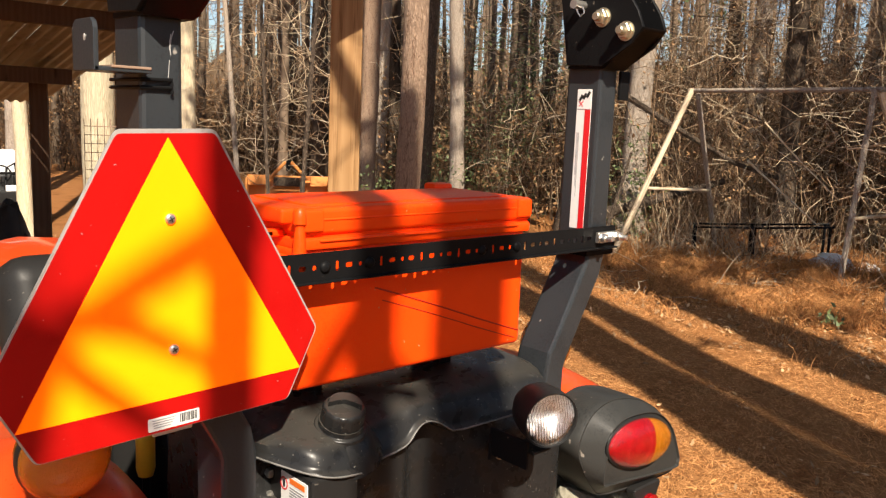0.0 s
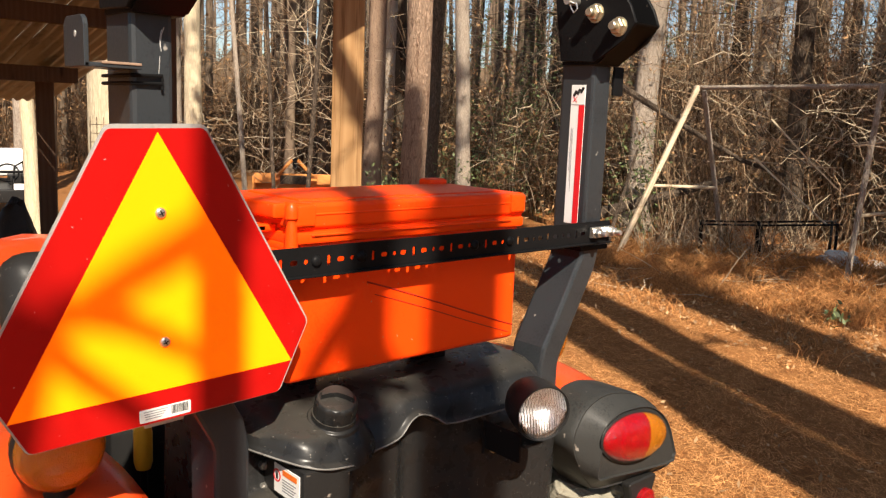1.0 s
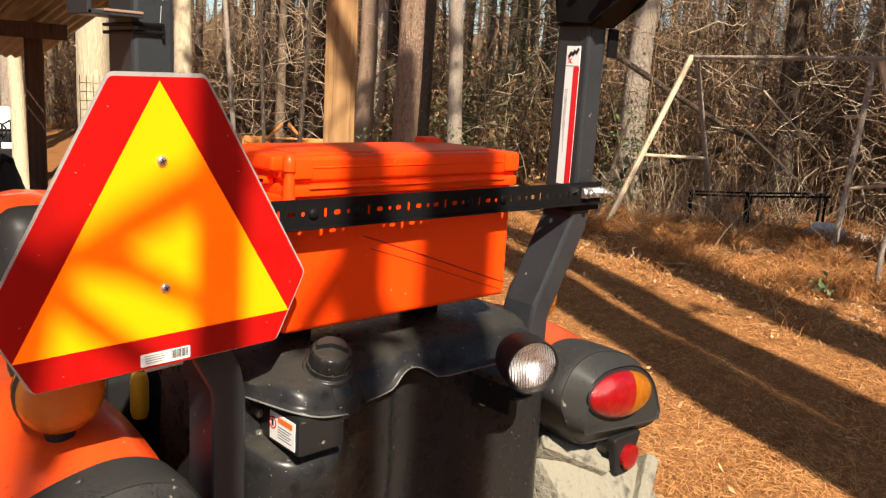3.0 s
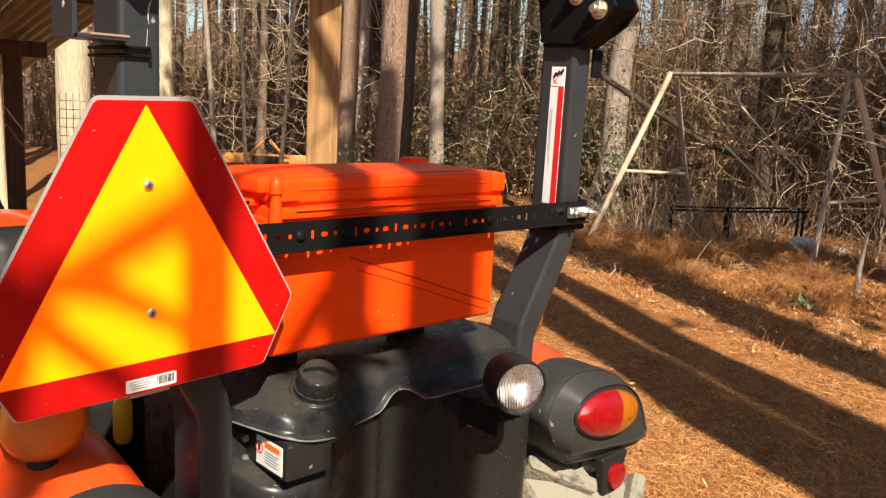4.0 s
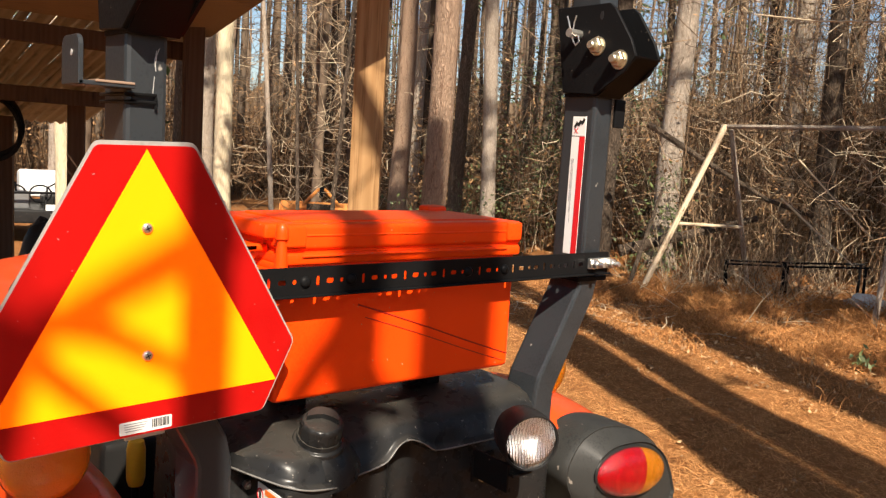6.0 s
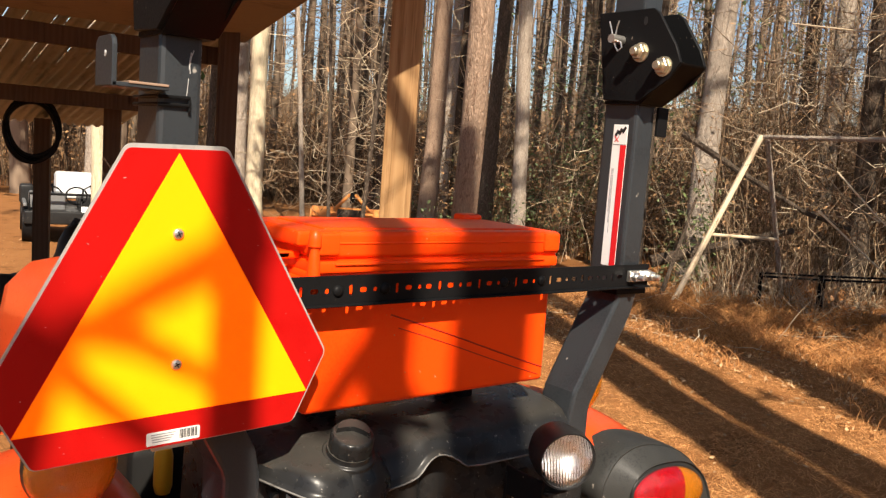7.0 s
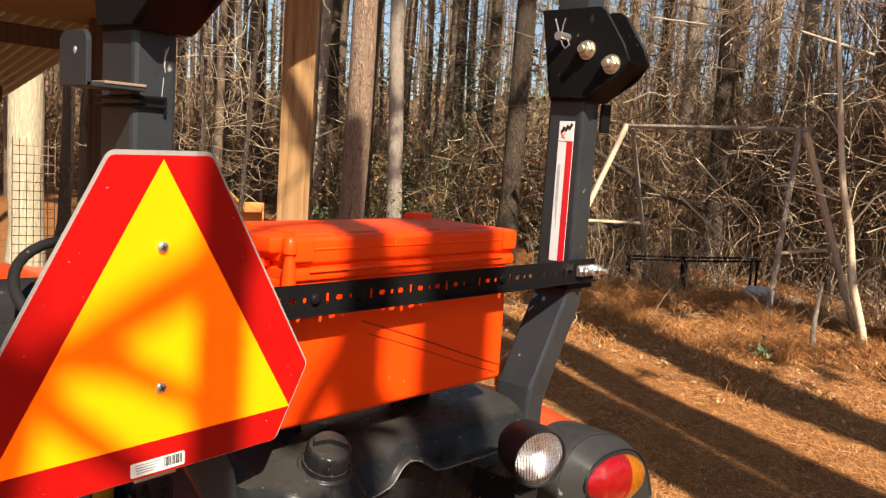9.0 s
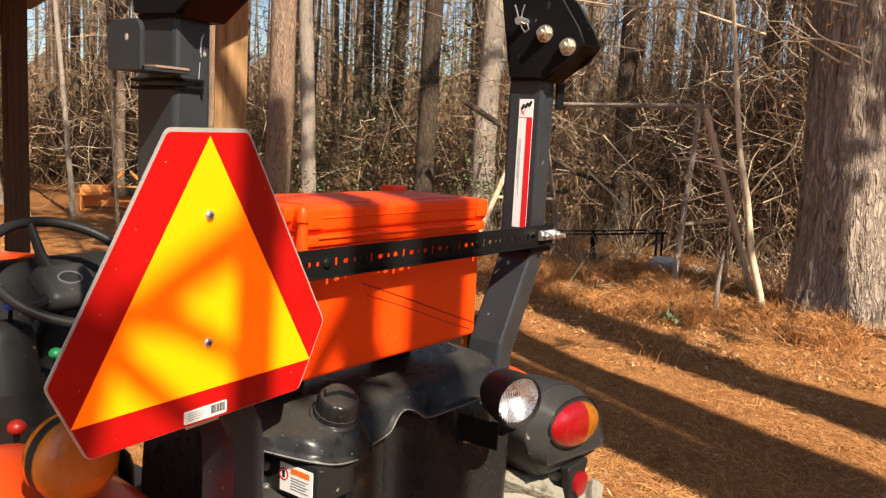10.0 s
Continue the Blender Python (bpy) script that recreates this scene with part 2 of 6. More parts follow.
    sign_red=shade("red_sheeting", ((0.33, 0.0015, 0.002), (0.40, 0.002, 0.0025), (0.45, 0.006, 0.005)), rough=0.34, scale=(16, 16, 16), bump=0.05, dist=0.001, fine=60, spec=0.25, speck=((0.62, 0.22, 0.18), 140.0, 0.75)),
    # red base above 1, so the sheeting returns more light than falls on it
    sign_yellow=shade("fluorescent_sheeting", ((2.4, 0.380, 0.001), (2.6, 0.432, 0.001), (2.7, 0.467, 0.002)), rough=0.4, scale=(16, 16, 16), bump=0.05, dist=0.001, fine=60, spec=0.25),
    alu=shade("bare_aluminium", ((0.42, 0.41, 0.39), (0.52, 0.51, 0.49), (0.62, 0.61, 0.58)), rough=0.5, metal=0.6, scale=(30, 30, 30), bump=0.1, dist=0.001),
    zinc=shade("zinc_steel", ((0.42, 0.40, 0.36), (0.60, 0.58, 0.53), (0.75, 0.73, 0.68)), rough=0.34, metal=0.9, scale=(60, 60, 60), bump=0.1, dist=0.0006),
    yellow_zinc=shade("yellow_zinc", ((0.30, 0.255, 0.165), (0.48, 0.42, 0.29), (0.62, 0.56, 0.42)), rough=0.40, metal=0.9, scale=(60, 60, 60), bump=0.1, dist=0.0006),
    rust=shade("rusty_steel", ((0.10, 0.05, 0.03), (0.20, 0.11, 0.07), (0.30, 0.20, 0.14)), rough=0.75, metal=0.2, scale=(40, 40, 40), bump=0.3, dist=0.001),
    white=plain("white_vinyl", (0.78, 0.77, 0.74), rough=0.4, var=0.06, scale=(40, 40, 40), bump=0.03),
    ink=plain("black_ink", (0.012, 0.012, 0.012), rough=0.5, scale=(40, 40, 40), bump=0),
    greyink=plain("grey_ink", (0.22, 0.22, 0.23), rough=0.5, scale=(40, 40, 40), bump=0),
    redink=plain("red_ink", (0.62, 0.015, 0.02), rough=0.4, scale=(40, 40, 40), bump=0),
    orangeink=plain("orange_ink", (0.75, 0.16, 0.02), rough=0.4, scale=(40, 40, 40), bump=0),
    red_lens=lens_mat("red_lens", (0.62, 0.001, 0.008)),
    amber_lens=lens_mat("amber_lens", (0.95, 0.27, 0.004)),
    reflector=plain("reflector_bowl", (0.66, 0.67, 0.68), rough=0.28, metal=1.0, var=0.03, scale=(40, 40, 40), bump=0.05),
    yellow=plain("yellow_grip", (0.70, 0.36, 0.02), rough=0.45, scale=(20, 20, 20), bump=0.05),
    red_knob=plain("red_knob", (0.30, 0.012, 0.006), rough=0.4, scale=(20, 20, 20), bump=0.05),
    green_knob=plain("green_knob", (0.012, 0.22, 0.07), rough=0.4, scale=(20, 20, 20), bump=0.05),
    blue=plain("blue_grip", (0.02, 0.08, 0.50), rough=0.4, scale=(20, 20, 20), bump=0.05),
    greymetal=plain("grey_metal", (0.16, 0.16, 0.16), rough=0.5, metal=0.3, scale=(10, 10, 10), bump=0.05),
    tote=plain("white_plastic", (0.72, 0.72, 0.70), rough=0.5, var=0.08, scale=(4, 4, 4), bump=0.05),
    rock=shade("pale_rock", ((0.38, 0.36, 0.32), (0.58, 0.56, 0.51), (0.72, 0.70, 0.65)), rough=0.9, scale=(9, 9, 9), bump=0.6, dist=0.02),
)
# dust on the tank's upper faces, which also paints in their lit grey look
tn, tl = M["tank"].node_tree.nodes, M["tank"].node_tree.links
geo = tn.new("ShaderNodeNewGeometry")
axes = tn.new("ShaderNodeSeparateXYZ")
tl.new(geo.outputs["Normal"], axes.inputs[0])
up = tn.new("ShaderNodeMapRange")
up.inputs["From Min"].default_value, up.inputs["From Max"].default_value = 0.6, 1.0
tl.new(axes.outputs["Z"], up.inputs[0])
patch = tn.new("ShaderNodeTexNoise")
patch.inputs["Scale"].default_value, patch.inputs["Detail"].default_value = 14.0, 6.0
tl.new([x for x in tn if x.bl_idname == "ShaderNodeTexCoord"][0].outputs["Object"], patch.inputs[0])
dust_sheen = tn.new("ShaderNodeMath")
dust_sheen.operation = "MULTIPLY"
tl.new(up.outputs[0], dust_sheen.inputs[0])
tl.new(patch.outputs[0], dust_sheen.inputs[1])
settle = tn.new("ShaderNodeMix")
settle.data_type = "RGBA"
tl.new(dust_sheen.outputs[0], settle.inputs["Factor"])
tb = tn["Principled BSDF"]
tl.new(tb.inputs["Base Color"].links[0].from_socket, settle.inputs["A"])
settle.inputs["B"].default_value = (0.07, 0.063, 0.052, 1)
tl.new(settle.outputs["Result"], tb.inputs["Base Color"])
glass = bpy.data.materials.new("lamp_glass")
glass.use_nodes = True
gb = glass.node_tree.nodes["Principled BSDF"]
gb.inputs["Transmission Weight"].default_value, gb.inputs["Roughness"].default_value, gb.inputs["IOR"].default_value = 1.0, 0.04, 1.45
M["glass"] = glass
rib = plain("ribbed_lamp_glass", (0.95, 0.96, 0.97), rough=0.06, var=0.03, scale=(90, 90, 90), bump=0.05, dist=0.0005, coat=1.0, roughvar=0.05)
rib.node_tree.nodes["Principled BSDF"].inputs["Transmission Weight"].default_value = 1.0
M["ribglass"] = rib


# ---------------------------------------------------------------- builders
def box(bm, x0, x1, y0, y1, z0, z1, bevel=0.0, seg=2):
    r = bmesh.ops.create_cube(bm, size=1.0, matrix=Matrix.LocRotScale(((x0 + x1) / 2, (y0 + y1) / 2, (z0 + z1) / 2), None, (x1 - x0, y1 - y0, z1 - z0)))
    if bevel:
        edges = list({e for v in r["verts"] for e in v.link_edges})
        bmesh.ops.bevel(bm, geom=edges, offset=bevel, segments=seg, affect="EDGES", profile=0.5)
    return bm


def boxm(bm, m, sx, sy, sz, bevel=0.0, seg=2):
    """A box of the given size, centred in the frame m."""
    t = bmesh.new()
    box(t, -sx / 2, sx / 2, -sy / 2, sy / 2, -sz / 2, sz / 2, bevel, seg)
    t.transform(m)
    merge(bm, t)
    return bm


def merge(bm, other):
    me = bpy.data.meshes.new("tmp")
    other.to_mesh(me)
    other.free()
    bm.from_mesh(me)
    bpy.data.meshes.remove(me)


def rod(bm, points, radii, n=10, cap=True):
    """A swept round bar along points."""
    pts = [Vector(p) for p in points]
    if not hasattr(radii, "__len__"):
        radii = [radii] * len(pts)
    rings, ref = [], None
    for i, p in enumerate(pts):
        d = (pts[min(i + 1, len(pts) - 1)] - pts[max(i - 1, 0)]).normalized()
        if ref is None:
            ref = d.orthogonal().normalized()
        ref = (ref - d * ref.dot(d)).normalized()
        side = d.cross(ref)
        rings.append([bm.verts.new(p + (ref * math.cos(a) + side * math.sin(a)) * radii[i]) for a in (2 * math.pi * k / n for k in range(n))])
    for a, b in zip(rings, rings[1:]):
        for k in range(n):
            bm.faces.new((a[k], a[(k + 1) % n], b[(k + 1) % n], b[k]))
    if cap:
        bm.faces.new(rings[0][::-1])
        bm.faces.new(rings[-1])
    return bm


def section(bm, points, w, d, bevel=0.006):
    """A square tube swept along points in a plane of x and z: w across, d deep in y, with small rounded corners."""
    pts = [Vector(p) for p in points]
    k = bevel
    prof = [(-w / 2 + k, -d / 2), (w / 2 - k, -d / 2), (w / 2 - k * 0.3, -d / 2 + k * 0.3), (w / 2, -d / 2 + k), (w / 2, d / 2 - k), (w / 2 - k * 0.3, d / 2 - k * 0.3), (w / 2 - k, d / 2), (-w / 2 + k, d / 2), (-w / 2 + k * 0.3, d / 2 - k * 0.3), (-w / 2, d / 2 - k), (-w / 2, -d / 2 + k), (-w / 2 + k * 0.3, -d / 2 + k * 0.3)]
    rings = []
    for i, p in enumerate(pts):
        t = (pts[min(i + 1, len(pts) - 1)] - pts[max(i - 1, 0)]).normalized()
        a = (pts[i] - pts[i - 1]).normalized() if i else t
        stretch = 1 / max(0.5, t.dot(a))
        side = Vector((t.z, 0, -t.x))
        rings.append([bm.verts.new(p + side * u * stretch + Vector((0, v, 0))) for u, v in prof])
    n = len(prof)
    for a, b in zip(rings, rings[1:]):
        for j in range(n):
            bm.faces.new((a[j], a[(j + 1) % n], b[(j + 1) % n], b[j]))
    bm.faces.new(rings[0][::-1])
    bm.faces.new(rings[-1])
    return bm


def slab(bm, outline, m, thick, bevel=0.0):
    """A plate: the outline (u, v) in the x-z plane of frame m, with its thickness along +y."""
    t = bmesh.new()
    front = [t.verts.new((u, 0, v)) for u, v in outline]
    f = t.faces.new(front)
    r = bmesh.ops.extrude_face_region(t, geom=[f])
    bmesh.ops.translate(t, verts=[v for v in r["geom"] if isinstance(v, bmesh.types.BMVert)], vec=(0, thick, 0))
    bmesh.ops.recalc_face_normals(t, faces=t.faces)
    if bevel:
        bmesh.ops.bevel(t, geom=list(t.edges), offset=bevel, segments=1, affect="EDGES")
    t.transform(m)
    merge(bm, t)
    return bm


def lathe(bm, profile, m, n=24):
    """A turned form: (radius, height) pairs round the z axis of frame m."""
    rings = []
    for r, h in profile:
        if r < 1e-6:
            rings.append([bm.verts.new(m @ Vector((0, 0, h)))])
        else:
            rings.append([bm.verts.new(m @ Vector((r * math.cos(2 * math.pi * k / n), r * math.sin(2 * math.pi * k / n), h))) for k in range(n)])
    for a, b in zip(rings, rings[1:]):
        if len(a) == 1 and len(b) == 1:
            continue
        for k in range(n):
            if len(a) == 1:
                bm.faces.new((a[0], b[k], b[(k + 1) % n]))
            elif len(b) == 1:
                bm.faces.new((a[k], a[(k + 1) % n], b[0]))
            else:
                bm.faces.new((a[k], a[(k + 1) % n], b[(k + 1) % n], b[k]))
    bmesh.ops.recalc_face_normals(bm, faces=bm.faces)
    return bm


ORIGIN = {}


def thing(name, at, label, category, group="", kind=""):
    """An Empty at the base of a thing, whose parts are meshes under it."""
    ob = new(name)
    ob.empty_display_size = 0.1
    ob.location = at
    ORIGIN[ob.name] = Vector(at)
    return tagged(ob, label, category, group, kind)


def part(name, bm, material, parent, label="", smooth=35):
    """Links a bmesh, given in world places, as one mesh under a thing or a part."""
    base = ORIGIN[parent.name]
    bm.transform(Matrix.Translation(-base))
    me = bpy.data.meshes.new(name)
    bm.to_mesh(me)
    bm.free()
    ob = finish(name, me, material, smooth)
    ob.modifiers.new("even_normals", "WEIGHTED_NORMAL").keep_sharp = True
    ob.parent = parent
    ORIGIN[ob.name] = base
    return tagged(ob, label)


def finish(name, me, material, smooth=35):
    for m in material if isinstance(material, (list, tuple)) else (material,):
        me.materials.append(m)
    if smooth:
        me.shade_smooth()
        me.set_sharp_from_angle(angle=radians(smooth))
    return new(name, me)


def single(name, bm, material, label, category, group="", kind="", smooth=35, at=(0, 0, 0)):
    """A thing that is one mesh."""
    bm.transform(Matrix.Translation(-Vector(at)))
    me = bpy.data.meshes.new(name)
    bm.to_mesh(me)
    bm.free()
    ob = finish(name, me, material, smooth)
    ob.location = at
    ORIGIN[ob.name] = Vector(at)
    return tagged(ob, label, category, group, kind)


def fast_mesh(name, verts, quads):
    """A mesh straight from arrays of places and of four-cornered faces."""
    me = bpy.data.meshes.new(name)
    verts, quads = np.asarray(verts, np.float32), np.asarray(quads, np.int32)
    me.vertices.add(len(verts))
    me.vertices.foreach_set("co", verts.ravel())
    me.loops.add(quads.size)
    me.loops.foreach_set("vertex_index", quads.ravel())
    me.polygons.add(len(quads))
    me.polygons.foreach_set("loop_start", np.arange(len(quads), dtype=np.int32) * 4)
    me.update(calc_edges=True)
    return me


def sweep_many(paths, radii, sides=3):
    """Many thin stems at once: paths (n, k, 3), radii (n, k). Returns places and faces."""
    n, k, _ = paths.shape
    d = np.gradient(paths, axis=1)
    d /= np.linalg.norm(d, axis=2, keepdims=True) + 1e-9
    ref = np.where(np.abs(d[..., 2:]) > 0.8, np.array([1.0, 0, 0]), np.array([0, 0, 1.0]))
    a = np.cross(d, ref)
    a /= np.linalg.norm(a, axis=2, keepdims=True) + 1e-9
    b = np.cross(d, a)
    ang = np.arange(sides) * 2 * np.pi / sides
    v = paths[:, :, None] + radii[:, :, None, None] * (np.cos(ang)[:, None] * a[:, :, None] + np.sin(ang)[:, None] * b[:, :, None])
    idx = np.arange(n * k * sides).reshape(n, k, sides)
    nxt = np.roll(idx, -1, axis=2)
    q = np.stack([idx[:, :-1], nxt[:, :-1], nxt[:, 1:], idx[:, 1:]], -1).reshape(-1, 4)
    return v.reshape(-1, 3), q


def cards_many(centres, along, across):
    """Many small blades: each a quad folded nowhere, from centre, half length and half width vectors."""
    v = np.stack([centres - along - across * 0.4, centres - along * 0.1 + across, centres + along, centres - along * 0.1 - across], 1)
    return v.reshape(-1, 3), np.arange(len(centres) * 4).reshape(-1, 4)


RNG = np.random.default_rng(7)


def lumps(x, y):
    """Height of the ground."""
    h = 0.035 * np.sin(0.9 * x + 0.4 * y + 1.0) * np.sin(0.7 * y - 0.3 * x) + 0.02 * np.sin(2.3 * x + 1.1) * np.sin(1.9 * y + 0.3)
    far = np.clip((np.hypot(x, y) - 25) / 60, 0, 1)
    return h + 0.8 * far * far


# ---------------------------------------------------------------- ground and distance
def axis_steps(lo, hi):
    outer = [3, 7, 13, 22, 35, 55, 85, 130, 210, 400, 700]
    fine = np.arange(lo, hi + 0.01, 0.16)
    return np.concatenate([lo - np.array(outer[::-1]), fine, hi + np.array(outer)])


gx, gy = axis_steps(-6, 18), axis_steps(-8, 18)
GX, GY = np.meshgrid(gx, gy)
GZ = lumps(GX, GY) + RNG.normal(0, 0.006, GX.shape)
gi = np.arange(GX.size).reshape(GX.shape)
gq = np.stack([gi[:-1, :-1], gi[:-1, 1:], gi[1:, 1:], gi[1:, :-1]], -1).reshape(-1, 4)
tagged(finish("ground", fast_mesh("ground", np.stack([GX, GY, GZ], -1).reshape(-1, 3), gq), M["ground"], 0), "forest clearing floor covered in rust-coloured pine straw", "ground", kind="structure")

# a low line of far brush closes the woods
bx = np.linspace(0, 2 * np.pi, 241)
ring = []
for r, zt in ((118, -1.0), (120, 10.0)):
    jag = RNG.normal(0, 1.3, 241) if zt > 0 else np.zeros(241)
    ring.append(np.stack([r * np.cos(bx), r * np.sin(bx), zt + jag], -1))
bi = np.arange(482).reshape(2, 241)
tagged(finish("backdrop", fast_mesh("backdrop", np.concatenate(ring), np.stack([bi[0, :-1], bi[0, 1:], bi[1, 1:], bi[1, :-1]], -1)), M["backdrop"], 0), "distant wall of brown winter woods", "backdrop", kind="structure")

# ---------------------------------------------------------------- tractor
XC = 0.4465  # the tractor's middle
tractor = thing("tractor", (XC, 0.42, 0.0), "orange compact tractor with charcoal roll bar, parked under the shed edge", "tractor")


def mirrored(x):
    return 2 * XC - x


def bolt(bm, at, axis, r=0.009, length=0.03, washer=True):
    """A hex bolt end with nut and washer, standing out along axis."""
    z = Vector(axis).normalized()
    m = Matrix.Translation(at) @ z.to_track_quat("Z", "Y").to_matrix().to_4x4()
    if washer:
        lathe(bm, [(0, 0), (r * 1.75, 0), (r * 1.75, 0.0025), (0, 0.0025)], m, 20)
    lathe(bm, [(0, 0.0025), (r * 1.35, 0.0025), (r * 1.45, 0.004), (r * 1.45, 0.011), (r * 1.3, 0.0125), (0, 0.0125)], m, 6)
    lathe(bm, [(0, 0.012), (r * 0.8, 0.012), (r * 0.8, length - 0.002), (r * 0.65, length), (0, length)], m, 14)
    return bm


# roll bar: two bent posts, hinge brackets, folding hoop
for side in (1, -1):
    fx = (lambda x: x) if side > 0 else mirrored
    cx = fx(0.8725)
    pts = [(fx(0.770), 0.097, 0.55), (fx(0.770), 0.097, 1.36), (fx(0.776), 0.097, 1.385), (fx(0.865), 0.097, 1.545), (cx, 0.097, 1.575), (cx, 0.097, 1.93)]
    post = part("roll_bar_post", section(bmesh.new(), pts, 0.051, 0.078), M["grey_paint"], tractor, "charcoal painted square steel post, bent inwards lower down", 12)
    bm = bmesh.new()
    outline = [(0.156, 2.079), (0.128, 1.922), (0.048, 1.918), (-0.012, 1.955), (-0.034, 1.984), (-0.022, 2.012), (0.019, 2.070), (0.032, 2.079)]
    for px, th in ((0.832, 0.007), (0.900, 0.007)):
        m = Matrix.Translation((fx(px) if side > 0 else fx(px) - th, 0, 0)) @ Matrix(((0, 1, 0, 0), (1, 0, 0, 0), (0, 0, 1, 0), (0, 0, 0, 1)))
        slab(bm, outline, m, th, 0.0012)
    lo, hi = sorted((fx(0.838), fx(0.901)))
    web = [(-0.034, 1.984), (-0.031, 1.978), (0.046, 1.915), (0.128, 1.915), (0.128, 1.921), (0.050, 1.921)]
    m = Matrix.Translation((lo, 0, 0)) @ Matrix(((0, 1, 0, 0), (1, 0, 0, 0), (0, 0, 1, 0), (0, 0, 0, 1)))
    slab(bm, web, m, hi - lo)
    bracket = part("hinge_bracket", bm, M["black_paint"], tractor, "charcoal folding hinge bracket of two steel cheeks")
    out = Vector((-1, 0, 0)) if side > 0 else Vector((1, 0, 0))
    face = 0.832 if side > 0 else mirrored(0.832)
    for by, bz in ((0.051, 2.004), (-0.001, 1.978)):
        part("hinge_bolt", bolt(bmesh.new(), (face, by, bz), out, 0.0098, 0.024), M["yellow_zinc"], bracket, "yellow zinc bolt with nut")
    bm = bmesh.new()
    rod(bm, [(face + 0.01 * -out.x, 0.096, 2.027), (face + out.x * 0.03, 0.096, 2.027)], 0.008, 14)
    part("hinge_pin", bm, M["zinc"], bracket, "steel lock pin")
    # ink disc laid on the cheek, painting the shade inside a slot
    part("cheek_slot", lathe(bmesh.new(), [(0, 0), (0.004, 0), (0.004, 0.0006), (0, 0.0006)], Matrix.Translation((face, 0.047, 2.058)) @ out.to_track_quat("Z", "Y").to_matrix().to_4x4() @ Matrix.Diagonal((1.0, 1.9, 1, 1)), 16), M["ink"], bracket, "dark disc painted as a slot in the cheek")
    bm = bmesh.new()
    px = face + out.x * 0.022
    rod(bm, [(px, 0.110, 2.058), (px, 0.104, 2.044), (px, 0.098, 2.026), (px - 0.004 * side, 0.088, 2.012), (px - 0.006 * side, 0.080, 2.004), (px - 0.006 * side, 0.072, 2.010), (px - 0.005 * side, 0.076, 2.020), (px - 0.002 * side, 0.088, 2.022), (px, 0.094, 2.030), (px, 0.092, 2.046), (px, 0.088, 2.058)], 0.0014, 6)
    part("hairpin_clip", bm, M["zinc"], bracket, "bent wire hairpin clip")
part("stop_tab", box(bmesh.new(), 0.897, 0.926, 0.05, 0.056, 1.862, 1.915, 0.002), M["black_paint"], tractor, "small black stop tab")
hoop = bmesh.new()
section(hoop, [(0.8695, 0.097, 1.985), (0.8695, 0.097, 2.42), (0.82, 0.097, 2.50), (0.74, 0.097, 2.53), (mirrored(0.74), 0.097, 2.53), (mirrored(0.82), 0.097, 2.50), (mirrored(0.8695), 0.097, 2.42), (mirrored(0.8695), 0.097, 1.985)], 0.051, 0.07)
part("roll_bar_hoop", hoop, M["grey_paint"], tractor, "charcoal upper hoop of the folding roll bar")

# warning decal on the inner face of a post
decal = part("post_decal", box(bmesh.new(), 0.8458, 0.8472, 0.0750, 0.1080, 1.62, 1.879, 0.0004, 1), M["white"], tractor, "white warning decal with a red stripe")
part("red_stripe", box(bmesh.new(), 0.8450, 0.8459, 0.0752, 0.0878, 1.62, 1.842), M["redink"], decal, "red stripe")
bm = bmesh.new()
for k in range(3):
    boxm(bm, Matrix.Translation((0.8454, 0.0905 + 0.0082 * (k - 1), 1.8665 - 0.0030 * (k - 1))) @ pose(0, 0, 0, 30, 0, 0), 0.0008, 0.0050, 0.0120)
part("pictogram", bm, M["ink"], decal, "black pictogram bars")
bm = bmesh.new()
for ang in (42, -42):
    boxm(bm, Matrix.Translation((0.8454, 0.0980, 1.8525)) @ pose(0, 0, 0, ang, 0, 0), 0.0008, 0.0011, 0.013)
part("red_cross", bm, M["redink"], decal, "thin red cross")
bm = bmesh.new()
box(bm, 0.8452, 0.8459, 0.0752, 0.1078, 1.8425, 1.8435)
for k in range(3):
    box(bm, 0.8454, 0.8459, 0.0985 + 0.0022 * k, 0.0992 + 0.0022 * k, 1.68 + 0.02 * k, 1.80)
part("fine_print", bm, M["greyink"], decal, "unreadable grey print")

# slotted angle bar across the posts
bm = bmesh.new()
x0, x1, yb = 0.03, 0.908, 0.0455
z0, z1 = 1.5885, 1.628
HZ = 1.607
# one run of four openings, every 77 mm: tall slot, wide slot, round hole, wide slot
openings, x = [], 0.262 - 0.077 * 3
while x < x1 - 0.02:
    for off, hw, hh in ((0.0, 0.0028, 0.0072), (0.0205, 0.0062, 0.0036), (0.0400, 0.0034, 0.0034), (0.0570, 0.0058, 0.0036)):
        if x0 + 0.01 < x + off < 0.835:
            openings.append((x + off, hw, hh))
    x += 0.0777
LOW, HIGH = HZ - 0.0074, HZ + 0.0074
box(bm, x0, x1, yb, yb + 0.002, z0, LOW)
box(bm, x0, x1, yb, yb + 0.002, HIGH, z1)
edge = x0
for ox, hw, hh in openings:
    box(bm, edge, ox - hw, yb, yb + 0.002, LOW, HIGH)
    box(bm, ox - hw, ox + hw, yb, yb + 0.002, LOW, HZ - hh)
    box(bm, ox - hw, ox + hw, yb, yb + 0.002, HZ + hh, HIGH)
    k = min(hw, hh) * 0.55  # rounded ends
    for sx_, sz_ in ((-1, -1), (-1, 1), (1, -1), (1, 1)):
        cx_, cz_ = ox + sx_ * hw, HZ + sz_ * hh
        t = bmesh.new()
